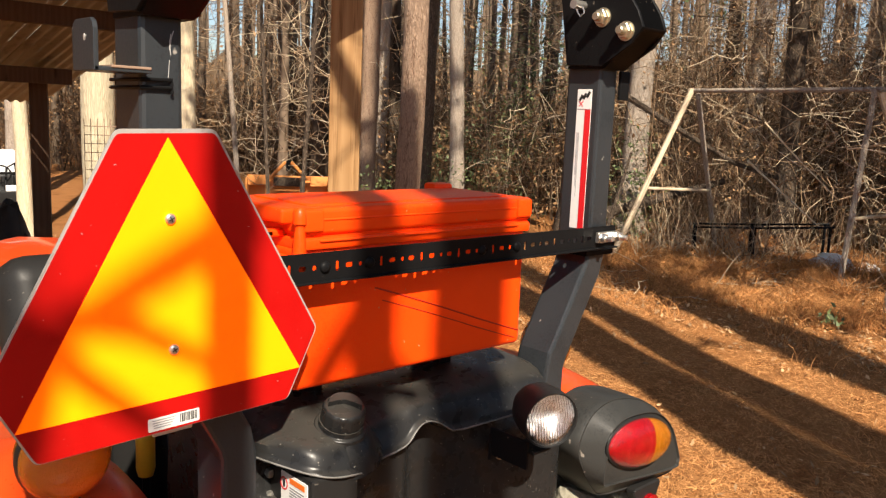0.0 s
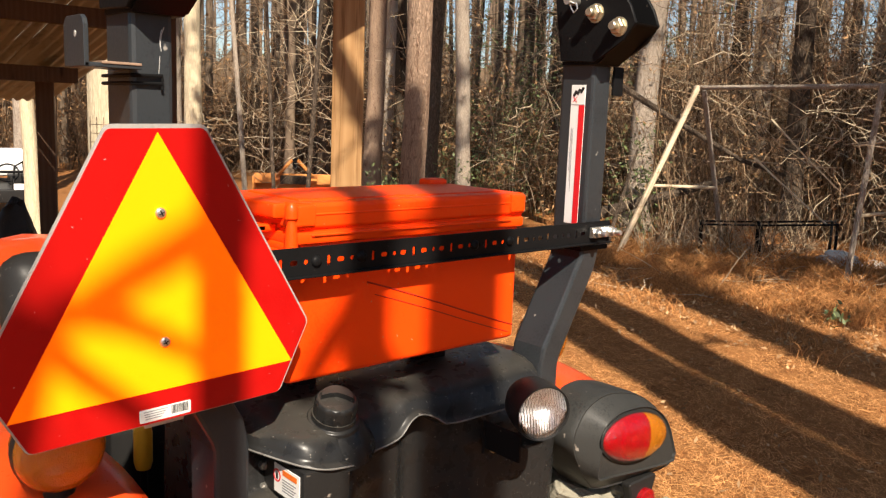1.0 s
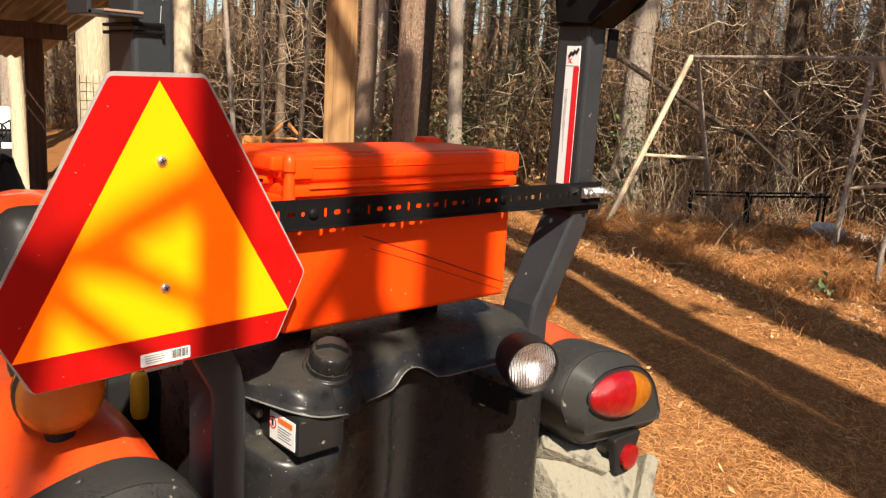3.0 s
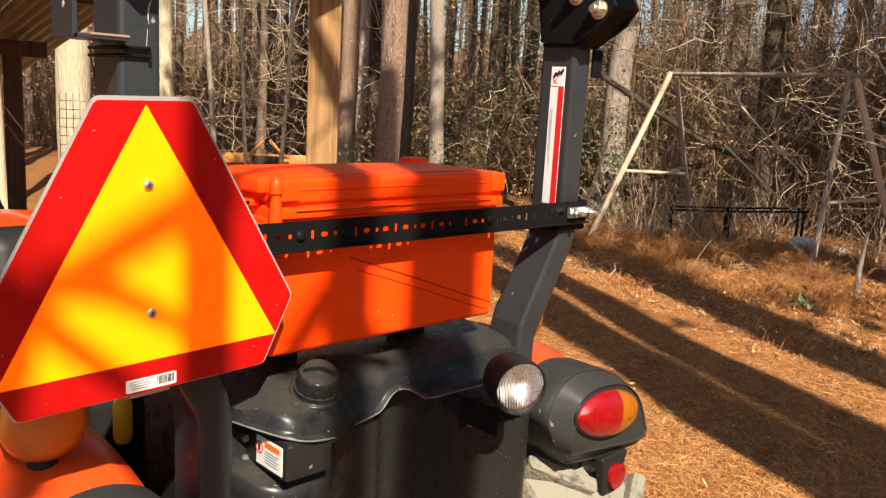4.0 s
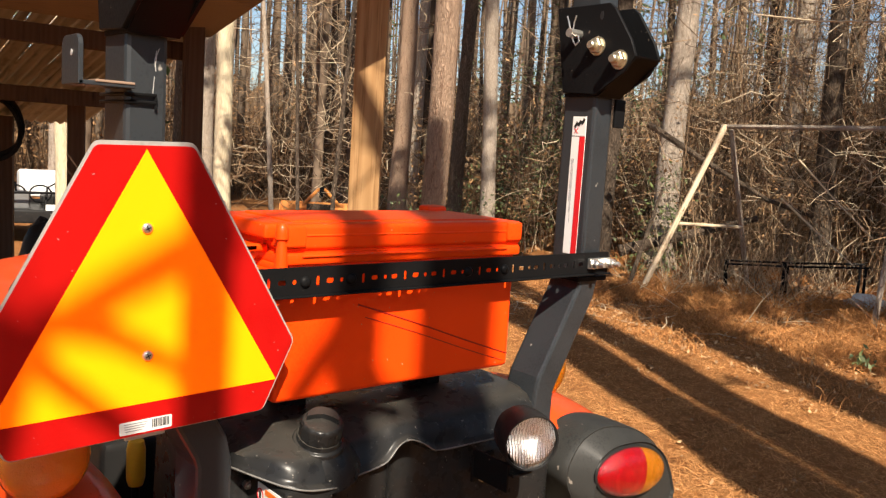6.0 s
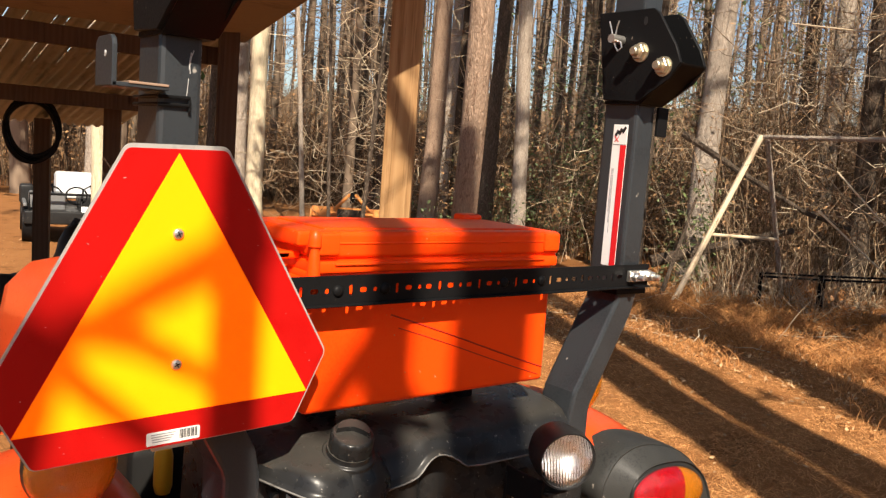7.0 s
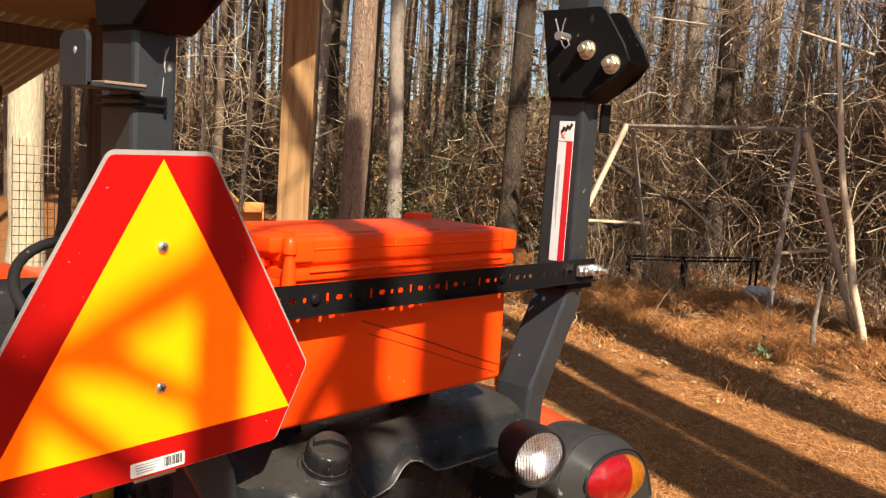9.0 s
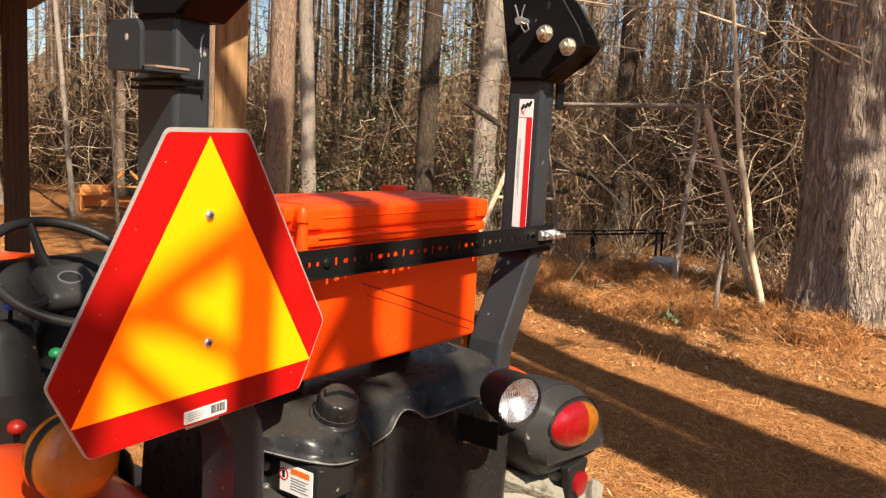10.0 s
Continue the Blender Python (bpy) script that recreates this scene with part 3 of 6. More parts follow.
        tri = [t.verts.new((cx_, yy, cz_)) for yy in (yb, yb + 0.002)] + [t.verts.new((cx_ - sx_ * k, yy, cz_)) for yy in (yb, yb + 0.002)] + [t.verts.new((cx_, yy, cz_ - sz_ * k)) for yy in (yb, yb + 0.002)]
        for q in ((0, 2, 4), (1, 3, 5), (2, 3, 5, 4)):
            t.faces.new([tri[v] for v in q])
        merge(bm, t)
    edge = ox + hw
box(bm, edge, x1, yb, yb + 0.002, LOW, HIGH)
box(bm, x0, x1, 0.037, yb + 0.0019, z0 - 0.0025, z0, 0.0006, 1)
bar = part("slotted_angle_bar", bm, M["black_paint"], tractor, "black slotted steel angle bar spanning the posts")
for hx in (0.243, 0.320, 0.548, 0.631):
    part("bar_bolt", lathe(bmesh.new(), [(0.0085, 0), (0.0078, 0.0025), (0.005, 0.0045), (0, 0.005)], Matrix.Translation((hx, yb, HZ)) @ pose(0, 0, 0, 90, 0, 0), 18), M["black_paint"], bar, "black round bolt head", 60)
part("clamp_plate", box(bmesh.new(), 0.846, 0.906, yb - 0.0075, yb - 0.0005, 1.598, 1.618, 0.0015), M["zinc"], bar, "zinc clamp plate")
for hx in (0.855, 0.9):
    part("clamp_bolt", bolt(bmesh.new(), (hx, yb - 0.0075, 1.608), (0, -1, 0), 0.006, 0.026), M["zinc"], bar, "zinc bolt and nut")
for fx in ((lambda x: x), mirrored):
    lo, hi = sorted((fx(0.83), fx(0.912)))
    part("post_clamp", box(bmesh.new(), lo, hi, 0.05, 0.141, 1.572, 1.582, 0.002), M["black_paint"], bar, "black strap round the post")

# L-shaped bracket and wire straps on the near post
bm = bmesh.new()
plate = [(0.038, 1.8505), (0.102, 1.8505), (0.102, 1.895), (0.099, 1.902), (0.092, 1.906), (0.048, 1.906), (0.041, 1.902), (0.038, 1.895)]
slab(bm, plate, Matrix.Translation((-0.064, 0, 0)) @ Matrix(((0, 1, 0, 0), (1, 0, 0, 0), (0, 0, 1, 0), (0, 0, 0, 1))), 0.0055, 0.0008)
box(bm, -0.0638, 0.0, 0.038, 0.102, 1.8505, 1.8555, 0.001)
lbr = part("flag_bracket", bm, M["grey_paint"], tractor, "small L-shaped steel bracket, rusty at the weld")
part("rusty_foot", box(bmesh.new(), -0.046, -0.001, 0.0365, 0.1035, 1.8545, 1.8575, 0.0008), M["rust"], lbr, "rusty strap end")
# solid pale disc that paints the bright dot of a hole
part("bracket_hole", lathe(bmesh.new(), [(0, 0), (0.0035, 0), (0.0035, 0.0006), (0, 0.0006)], Matrix.Translation((-0.0646, 0.064, 1.886)) @ pose(0, 0, 0, 0, 90, 0) @ Matrix.Diagonal((1.1, 0.8, 1, 1)), 14), M["alu"], lbr, "pale disc painted as light through a small hole")
for k, z in enumerate((1.8445, 1.8355)):
    bm = bmesh.new()
    rod(bm, [(-0.006, 0.144, z), (-0.006, 0.054, z), (0.030, 0.0535, z + 0.001), (0.030, 0.0535, z - 0.006)], 0.0022, 8)
    part("wire_strap", bm, M["black_paint"], tractor)

for pts in ([(0.0345, 1.9015), (0.0315, 1.893), (0.0300, 1.8825), (0.0308, 1.8740)], [(0.0315, 1.8985), (0.0295, 1.888), (0.0296, 1.879)], [(0.0292, 1.868), (0.0284, 1.858), (0.0276, 1.848)]):
    part("paint_scratch", rod(bmesh.new(), [(x, 0.0578, z) for x, z in pts], 0.0005, 5), M["alu"], tractor, "thin bright scratch in the paint", 60)


def rounded_ring(pts, n):
    """A closed outline smoothed through its points."""
    out = []
    P = [Vector((u, v)) for u, v in pts]
    for i in range(len(P)):
        a, b, c, d = P[i - 1], P[i], P[(i + 1) % len(P)], P[(i + 2) % len(P)]
        for k in range(n):
            t = k / n
            out.append(0.5 * (2 * b + (c - a) * t + (2 * a - 5 * b + 4 * c - d) * t * t + (3 * b - a - 3 * c + d) * t**3))
    return out


def rounded(pts, r, n=4):
    out = []
    for i, p in enumerate(pts):
        p, a, b = Vector(p), Vector(pts[i - 1]), Vector(pts[(i + 1) % len(pts)])
        s, e = p + (a - p).normalized() * r, p + (b - p).normalized() * r
        out += [tuple(s.lerp(p, t).lerp(p.lerp(e, t), t)) for t in (k / n for k in range(n + 1))]
    return out


# fenders
WY, WZ = 0.42, 0.62
FY, FR = 0.30, 0.692
for side in (1, -1):
    fx = (lambda x: x) if side > 0 else mirrored
    wall = [(0.695, -0.42), (0.735, -0.26), (0.762, -0.15), (0.785, -0.076)]
    prof = [(0.785, -0.075), (0.808, -0.028), (0.845, -0.004), (0.91, 0.0), (0.97, -0.010), (1.03, -0.034), (1.08, -0.075), (1.11, -0.13), (1.12, -0.19)]
    shift = 0.0 if side > 0 else -0.036
    bm = bmesh.new()
    rings = []
    for k in range(19):
        a = radians(108 - k * 3.6)
        rings.append([bm.verts.new((fx(x) + shift, FY + (FR + d) * math.cos(a), WZ + (FR + d) * math.sin(a))) for x, d in prof])
    for a, b in zip(rings, rings[1:]):
        for j in range(len(prof) - 1):
            bm.faces.new((a[j], a[j + 1], b[j + 1], b[j]))
    bmesh.ops.recalc_face_normals(bm, faces=bm.faces)
    bmesh.ops.solidify(bm, geom=list(bm.faces), thickness=0.006)
    fender = part("fender", bm, M["orange"], tractor, "glossy orange steel wheel fender", 50)
    bm = bmesh.new()
    rings = [[bm.verts.new((fx(x) + shift, FY + (FR + d) * math.cos(a), WZ + (FR + d) * math.sin(a))) for x, d in wall] for a in (radians(108 - k * 3.5) for k in range(25))]
    for a, b in zip(rings, rings[1:]):
        for j in range(len(wall) - 1):
            bm.faces.new((a[j], a[j + 1], b[j + 1], b[j]))
    bmesh.ops.recalc_face_normals(bm, faces=bm.faces)
    bmesh.ops.solidify(bm, geom=list(bm.faces), thickness=0.005)
    part("inner_panel", bm, M["orange"], fender, "orange inner wall of the fender", 50)

    # tail lamp housing with a ridged rim, lens in two colours
    outline = [(0.815, 1.236), (0.855, 1.276), (0.925, 1.289), (1.03, 1.260), (1.115, 1.200), (1.165, 1.12), (1.172, 1.082), (1.135, 1.066), (0.925, 1.080), (0.868, 1.112), (0.825, 1.172), (0.808, 1.205)]
    bm = bmesh.new()
    du, dv = (0.0, 0.0) if side > 0 else (-0.008, 0.0)
    o = [(fx(u) + du, v + dv) for u, v in outline]
    o = o if side > 0 else o[::-1]
    back = 0.11 if side > 0 else 0.10
    c = Vector((fx(0.985) + du, 1.185 + dv))
    # a flat face with its own crease, sloping out to a lipped shoulder and back to the shell
    face = [(0.870, 1.222), (0.880, 1.244), (0.93, 1.256), (1.02, 1.245), (1.085, 1.202), (1.122, 1.135), (1.126, 1.112), (1.10, 1.103), (0.90, 1.126), (0.862, 1.131), (0.858, 1.150), (0.864, 1.19)]
    face = [(fx(u) + du, v + dv) for u, v in face]
    face = face if side > 0 else face[::-1]
    fine, flat = rounded_ring(o, 6), rounded_ring(face, 6)
    loft = []
    for mix, scale, y in ((1.0, 0.90, -0.003), (1.0, 0.965, -0.003), (1.0, 0.985, -0.0065), (1.0, 1.0, -0.007), (0.97, 1.0, -0.0035), (0.30, 1.0, 0.0235), (0.22, 1.0, 0.0265), (0.18, 1.0, 0.026), (0.14, 1.0, 0.026), (0.10, 1.0, 0.030), (0.03, 1.0, 0.040), (0.0, 1.0, 0.062), (0.0, 1.0, back)):
        loft.append([bm.verts.new((c.x + (p.x + (q.x - p.x) * mix - c.x) * scale, y, c.y + (p.y + (q.y - p.y) * mix - c.y) * scale)) for p, q in zip(fine, flat)])
    for a, b in zip(loft, loft[1:]):
        for k in range(len(a)):
            n = (k + 1) % len(a)
            bm.faces.new((a[k], a[n], b[n], b[k]))
    bm.faces.new(loft[0])
    bm.faces.new(loft[-1])
    bmesh.ops.recalc_face_normals(bm, faces=bm.faces)
    housing = part("tail_lamp", bm, M["lamp_grey"], tractor, "dull black tail lamp housing with a raised lip", 28)
    bm = bmesh.new()
    lamp_at = Matrix.Translation((fx(0.969) + du, -0.006, 1.195 + dv)) @ pose(0, 0, 0, 0, 9 * side, 0)
    bmesh.ops.create_uvsphere(bm, u_segments=40, v_segments=16, radius=1.0, matrix=lamp_at @ Matrix.Diagonal((0.1115, 0.010, 0.0545, 1)))
    part("bezel", bm, M["dull_black"], housing, "", 60)
    for nm, mat, keep in (("red_lens", "red_lens", -1), ("amber_lens", "amber_lens", 1)):
        bm = bmesh.new()
        bmesh.ops.create_uvsphere(bm, u_segments=48, v_segments=24, radius=1.0, matrix=lamp_at @ Matrix.Diagonal((0.1075, 0.031, 0.0505, 1)))
        bmesh.ops.bisect_plane(bm, geom=list(bm.verts) + list(bm.edges) + list(bm.faces), plane_co=(fx(0.980) + du + 0.0006 * keep * side, 0, 1.187 + dv), plane_no=(keep * side, 0, -0.10 * keep), clear_inner=True)
        bmesh.ops.holes_fill(bm, edges=[e for e in bm.edges if e.is_boundary], sides=0)
        part(nm, bm, M[mat], housing, "clear red plastic lens" if keep < 0 else "clear amber plastic lens", 60)
    for bx, br in ((0.943, 0.040), (1.028, 0.026)):
        bowl = Matrix.Translation((fx(bx) + du, -0.0165, 1.195 + dv - 0.10 * (bx - 0.969))) @ pose(0, 0, 0, 90, 0, 0)
        part("lamp_bowl", lathe(bmesh.new(), [(br, 0.002), (br * 0.96, 0.004), (br * 0.7, -0.003), (br * 0.36, -0.006), (br * 0.30, -0.005), (br * 0.27, 0.004), (br * 0.15, 0.009), (0, 0.010)], bowl, 28), M["reflector"], housing, "round bulb and bright bowl", 40)
    # reflector on its tab
    bm = bmesh.new()
    slab(bm, rounded([(fx(1.030) - 0.052, 1.085), (fx(1.030) + 0.052, 1.085), (fx(1.030) + 0.036, 1.05), (fx(1.030) + 0.032, 0.996), (fx(1.030) - 0.032, 0.996), (fx(1.030) - 0.036, 1.05)], 0.014), Matrix.Translation((0, 0.004, 0)), 0.022, 0.003)
    tab = part("reflector_tab", bm, M["dull_black"], tractor, "black tab under the tail lamp")
    part("reflector", lathe(bmesh.new(), [(0, 0.009), (0.018, 0.0085), (0.026, 0.0075), (0.0275, 0.006), (0.0275, -0.004), (0, -0.004)], Matrix.Translation((fx(1.034), 0.0, 1.036)) @ pose(0, 0, 0, 90, 0, 0), 36), M["red_lens"], tab, "round red reflector", 40)

    # round amber warning lamp on the fender
    lx = 0.898 if side > 0 else -0.06
    bm = bmesh.new()
    lathe(bm, [(0.049, -0.009), (0.0575, -0.008), (0.0590, 0.0), (0.0575, 0.008), (0.049, 0.009)], Matrix.Translation((lx, 0.19, 1.364)) @ pose(0, 0, 0, 90, 0, 0), 32)
    rod(bm, [(lx, 0.19, 1.32), (lx, 0.19, 1.29)], 0.02, 12)
    lamp = part("amber_lamp", bm, M["dull_black"], tractor, "round amber warning lamp with black rim")
    for s in (1, -1):
        part("amber_lens", lathe(bmesh.new(), [(0.0572, 0.004 * s), (0.0565, 0.017 * s), (0.052, 0.026 * s), (0.042, 0.033 * s), (0.021, 0.038 * s), (0, 0.039 * s)], Matrix.Translation((lx, 0.19, 1.364)) @ pose(0, 0, 0, 90, 0, 0), 32), M["amber_lens"], lamp, "domed amber lens", 60)

    # rear wheel: rim with lugs of the tyre on it
    tx = fx(1.0)
    m = Matrix.Translation((tx, WY, WZ)) @ pose(0, 0, 0, 0, 90, 0)
    rim = part("rear_wheel", lathe(bmesh.new(), [(0.06, -0.05), (0.09, -0.06), (0.22, -0.03), (0.30, -0.09), (0.33, -0.13), (0.345, -0.13), (0.345, 0.13), (0.33, 0.13), (0.30, 0.09), (0.22, -0.01), (0.06, -0.03)], m, 40), M["rim_paint"], tractor, "mud-caked wheel rim")
    bm = lathe(bmesh.new(), [(0.34, -0.125), (0.40, -0.15), (0.48, -0.155), (0.525, -0.14), (0.545, -0.10), (0.552, 0.0), (0.545, 0.10), (0.525, 0.14), (0.48, 0.155), (0.40, 0.15), (0.34, 0.125)], m, 56)
    part("tyre", bm, M["rubber"], rim, "ribbed farm tyre pale with dried mud", 40)
    lug = boxm(bmesh.new(), Matrix(), 0.055, 0.035, 0.17, 0.008, 1)
    lug_mesh = bpy.data.meshes.new("lug")
    lug.to_mesh(lug_mesh)
    lug_mesh.materials.append(M["rubber"])
    for k in range(44):
        a = 2 * math.pi * (k + 0.9 + 0.5 * (k % 2)) / 44
        s = 1 if k % 2 else -1
        ob = new("lug", lug_mesh)
        ob.parent = rim
        ob.matrix_basis = Matrix.Translation(-ORIGIN[rim.name]) @ m @ pose(0, 0, 0, 0, 0, math.degrees(a)) @ Matrix.Translation((0.545, 0, s * 0.075)) @ pose(0, 0, 0, 38 * s, 0, 0)
    # small front wheel
    m = Matrix.Translation((fx(0.95), 2.05, 0.36)) @ pose(0, 0, 0, 0, 90, 0)
    rim = part("front_wheel", lathe(bmesh.new(), [(0.03, -0.04), (0.12, -0.02), (0.19, -0.08), (0.2, 0.08), (0.12, 0.0), (0.03, 0.0)], m, 28), M["rim_paint"], tractor, "small front wheel rim")
    part("tyre", lathe(bmesh.new(), [(0.19, -0.09), (0.30, -0.11), (0.345, -0.09), (0.36, 0), (0.345, 0.09), (0.30, 0.11), (0.19, 0.09)], m, 36), M["rubber"], rim, "small muddy tyre")

# body under the operator: axle housing, platform, side plates
bm = bmesh.new()
box(bm, 0.10, 0.79, 0.28, 0.58, 0.48, 0.78, 0.05)
box(bm, 0.26, 0.63, 0.1, 2.3, 0.45, 0.72, 0.04)
box(bm, 0.30, 0.59, 1.95, 2.15, 0.30, 0.5, 0.03)
box(bm, -0.05, 0.94, 2.0, 2.1, 0.30, 0.42, 0.03)
part("chassis", bm, M["black_paint"], tractor, "black axle housing and frame")
part("platform", box(bmesh.new(), 0.05, 0.84, 0.75, 1.5, 0.70, 0.74, 0.01), M["dull_black"], tractor, "dull black foot platform")
# unseen seat, added so that the gap under the sign turns dark
bm = bmesh.new()
box(bm, 0.24, 0.653, 0.40, 0.80, 0.86, 1.0, 0.05, 3)
boxm(bm, Matrix.Translation((XC, 0.38, 1.14)) @ pose(0, 0, 0, 12, 0, 0), 0.42, 0.09, 0.34, 0.04, 3)
part("seat", bm, M["dull_black"], tractor, "black padded operator seat")
# made-up black box, placed to fill a dark gap in the camera's view
part("side_panel", box(bmesh.new(), 0.125, 0.236, 0.52, 0.86, 0.76, 1.24, 0.02, 2), M["dull_black"], tractor, "black box added to fill the dark gap beside the seat")
# clutter of brackets and hydraulics between fender and tank
bm = bmesh.new()
box(bm, 0.03, 0.075, 0.20, 0.32, 1.0, 1.19, 0.008)
rod(bm, [(0.08, 0.30, 1.08), (0.12, 0.24, 1.13), (0.155, 0.20, 1.08), (0.16, 0.2, 0.9)], 0.014, 10)
rod(bm, [(0.20, 0.35, 1.22), (0.22, 0.40, 1.05), (0.30, 0.45, 0.95)], 0.02, 10)
box(bm, 0.08, 0.155, 0.16, 0.22, 0.98, 1.06, 0.006)
hyd = part("hydraulic_block", bm, M["black_paint"], tractor, "black hydraulic block and hoses")
part("grey_fitting", box(bmesh.new(), 0.085, 0.135, 0.22, 0.29, 1.09, 1.125, 0.004), M["greymetal"], hyd, "grey metal fitting")
for p in ((0.128, 0.158, 1.055), (0.14, 0.158, 1.03)):
    part("fitting_bolt", bolt(bmesh.new(), p, (0, -1, 0), 0.009, 0.02), M["zinc"], hyd, "zinc bolt")
bm = bmesh.new()
rod(bm, [(0.168, 0.47, 0.95), (0.171, 0.482, 1.17)], 0.007, 10)
lever = part("position_lever", bm, M["black_paint"], tractor, "control lever")
part("lever_grip", lathe(bmesh.new(), [(0, 1.165), (0.013, 1.167), (0.0165, 1.18), (0.0165, 1.235), (0.013, 1.25), (0, 1.253)], Matrix.Translation((0.1715, 0.484, 0)), 18), M["yellow"], lever, "yellow plastic grip")

# fuel tank: a lower body, and an upper shell whose flange overhangs it
LIP = ((0.160, 0.115, 1.335), (0.168, 0.088, 1.334), (0.187, 0.058, 1.328), (0.21, 0.024, 1.322), (0.235, 0.010, 1.316), (0.27, 0.010, 1.310), (0.305, 0.022, 1.303), (0.345, 0.041, 1.3035), (0.386, 0.047, 1.306), (0.406, 0.048, 1.312), (0.43, 0.052, 1.331), (0.456, 0.056, 1.334), (0.483, 0.054, 1.323), (0.503, 0.050, 1.310), (0.57, 0.046, 1.308), (0.72, 0.046, 1.308), (0.785, 0.058, 1.304), (0.808, 0.115, 1.298))
FRONT = ((0.160, 0.135), (0.170, 0.095), (0.19, 0.060), (0.22, 0.044), (0.30, 0.040), (0.35, 0.052), (0.40, 0.058), (0.425, 0.070), (0.445, 0.092), (0.485, 0.095), (0.51, 0.078), (0.58, 0.050), (0.70, 0.036), (0.76, 0.036), (0.792, 0.058), (0.808, 0.110))


def through_points(table, x, col):
    """A smooth curve through a table's column, by x."""
    i = max(0, min(len(table) - 2, sum(1 for r in table if r[0] <= x) - 1))
    a, b = table[i], table[i + 1]
    p, n = table[max(0, i - 1)], table[min(len(table) - 1, i + 2)]
    t = (x - a[0]) / (b[0] - a[0])
    ma, mb = (b[col] - p[col]) / (b[0] - p[0]) * (b[0] - a[0]), (n[col] - a[col]) / (n[0] - a[0]) * (b[0] - a[0])
    return (2 * t**3 - 3 * t * t + 1) * a[col] + (t**3 - 2 * t * t + t) * ma + (3 * t * t - 2 * t**3) * b[col] + (t**3 - t * t) * mb


bm = bmesh.new()
rings = []
NX = 150
for i in range(NX + 1):
    u = i / NX
    x = 0.160 + (u + 0.02 * math.sin(2 * math.pi * u)) * 0.648
    yf, zf, yb_ = through_points(LIP, x, 1), through_points(LIP, x, 2), through_points(FRONT, x, 1)
    left = 1 / (1 + math.exp((x - 0.40) / 0.02))
    zt_ = 1.368 + 0.014 * u + 0.010 * math.exp(-(((x - 0.285) / 0.1) ** 2)) - 0.055 / (1 + math.exp((0.765 - x) / 0.008)) - 0.03 * math.exp(-(((x - 0.16) / 0.02) ** 2))
    nook = 1 / (1 + math.exp((x - 0.296) / 0.004))
    yr = yb_ + nook * max(0.0, 0.118 - yb_)

    def bulge(z):
        return 0.006 * noise.noise((x * 9, z * 7, 1.0)) + 0.016 * math.exp(-(((z - 1.205) / 0.035) ** 2)) * math.exp(-(((x - 0.25) / 0.06) ** 2))

    loop = [(0.36, 0.80), (yb_ + 0.03, 0.80)]
    loop += [(yb_ - bulge(z) + 0.02 * max(0, 0.86 - z) * 8, z) for z in (0.84, 0.90, 0.96, 1.02, 1.06, 1.10, 1.13, 1.16, 1.19, 1.21)]
    loop += [(yb_ - bulge(1.228) * 0.9, 1.232), (yb_ + 0.10 * (yr - yb_), 1.246), (yb_ + 0.7 * (yr - yb_), 1.2545), (yr, 1.264), (yr + 0.003, zf - 0.022)]
    loop += [(max(yr, yf + 0.004) + 0.003, zf - 0.005), (yf + 0.004, zf - 0.0025), (yf - 0.001, zf - 0.0015), (yf - 0.0035, zf + 0.0015), (yf - 0.002, zf + 0.0045), (yf + 0.003, zf + 0.007), (yf + 0.006, zf + 0.012), (yf + 0.010, zf + 0.022)]
    hgt = zt_ - (zf + 0.022)
    rise = [a + (b - a) * left for a, b in ((0.42, 0.34), (0.72, 0.50), (0.91, 0.66), (0.99, 0.84))]
    loop += [(yf + d, zf + 0.022 + hgt * f) for d, f in zip((0.018, 0.032, 0.055, 0.085), rise)]
    loop += [(yf + 0.11, zt_ - 0.003 * left), (max(yf + 0.13, 0.17), zt_ + 0.002), (0.32, zt_), (0.36, zt_ - 0.03), (0.37, 1.2)]
    rings.append([bm.verts.new((x, y, z)) for y, z in loop])
for a, b in zip(rings, rings[1:]):
    for j in range(len(a)):
        k = (j + 1) % len(a)
        bm.faces.new((a[j], b[j], b[k], a[k]))
bm.faces.new(rings[0])
bm.faces.new(rings[-1][::-1])
bmesh.ops.recalc_face_normals(bm, faces=bm.faces)
tank = part("fuel_tank", bm, M["tank"], tractor, "glossy black moulded plastic fuel tank, dusty and painted lit-grey on top", 60)
seam = bmesh.new()
steps = [0.162 + 0.644 * k / 140 for k in range(141)]
rod(seam, [(x, through_points(LIP, x, 1) - 0.0036, through_points(LIP, x, 2) + 0.0018) for x in steps], 0.0014, 6)
part("seam", seam, M["scuff"], tank, "scuffed moulding seam, its edge highlight painted pale", 60)
capm = Matrix.Translation((0.288, 0.064, 1.357)) @ pose(0, 0, 0, 20, -5, 0)
neck = part("filler_neck", lathe(bmesh.new(), [(0.070, -0.034), (0.060, -0.018), (0.050, -0.006), (0.044, 0.001), (0.0405, 0.003), (0.0395, 0.0045), (0.0395, 0.008), (0.0375, 0.010), (0.0345, 0.0105), (0.0335, 0.012), (0.0335, 0.019), (0, 0.019)], capm, 44), M["tank"], tank, "moulded filler neck with a raised ring", 60)
bm = lathe(bmesh.new(), [(0, 0.017), (0.0305, 0.017), (0.0315, 0.019), (0.0315, 0.038), (0.0305, 0.042), (0.0285, 0.0445), (0.026, 0.045), (0.0255, 0.043), (0, 0.043)], capm, 96)
cap_axis = capm.inverted()
for v in bm.verts:
    q = cap_axis @ v.co
    if math.hypot(q.x, q.y) > 0.030:
        f = 1 + 0.022 * max(-0.2, math.cos(14 * math.atan2(q.y, q.x)))
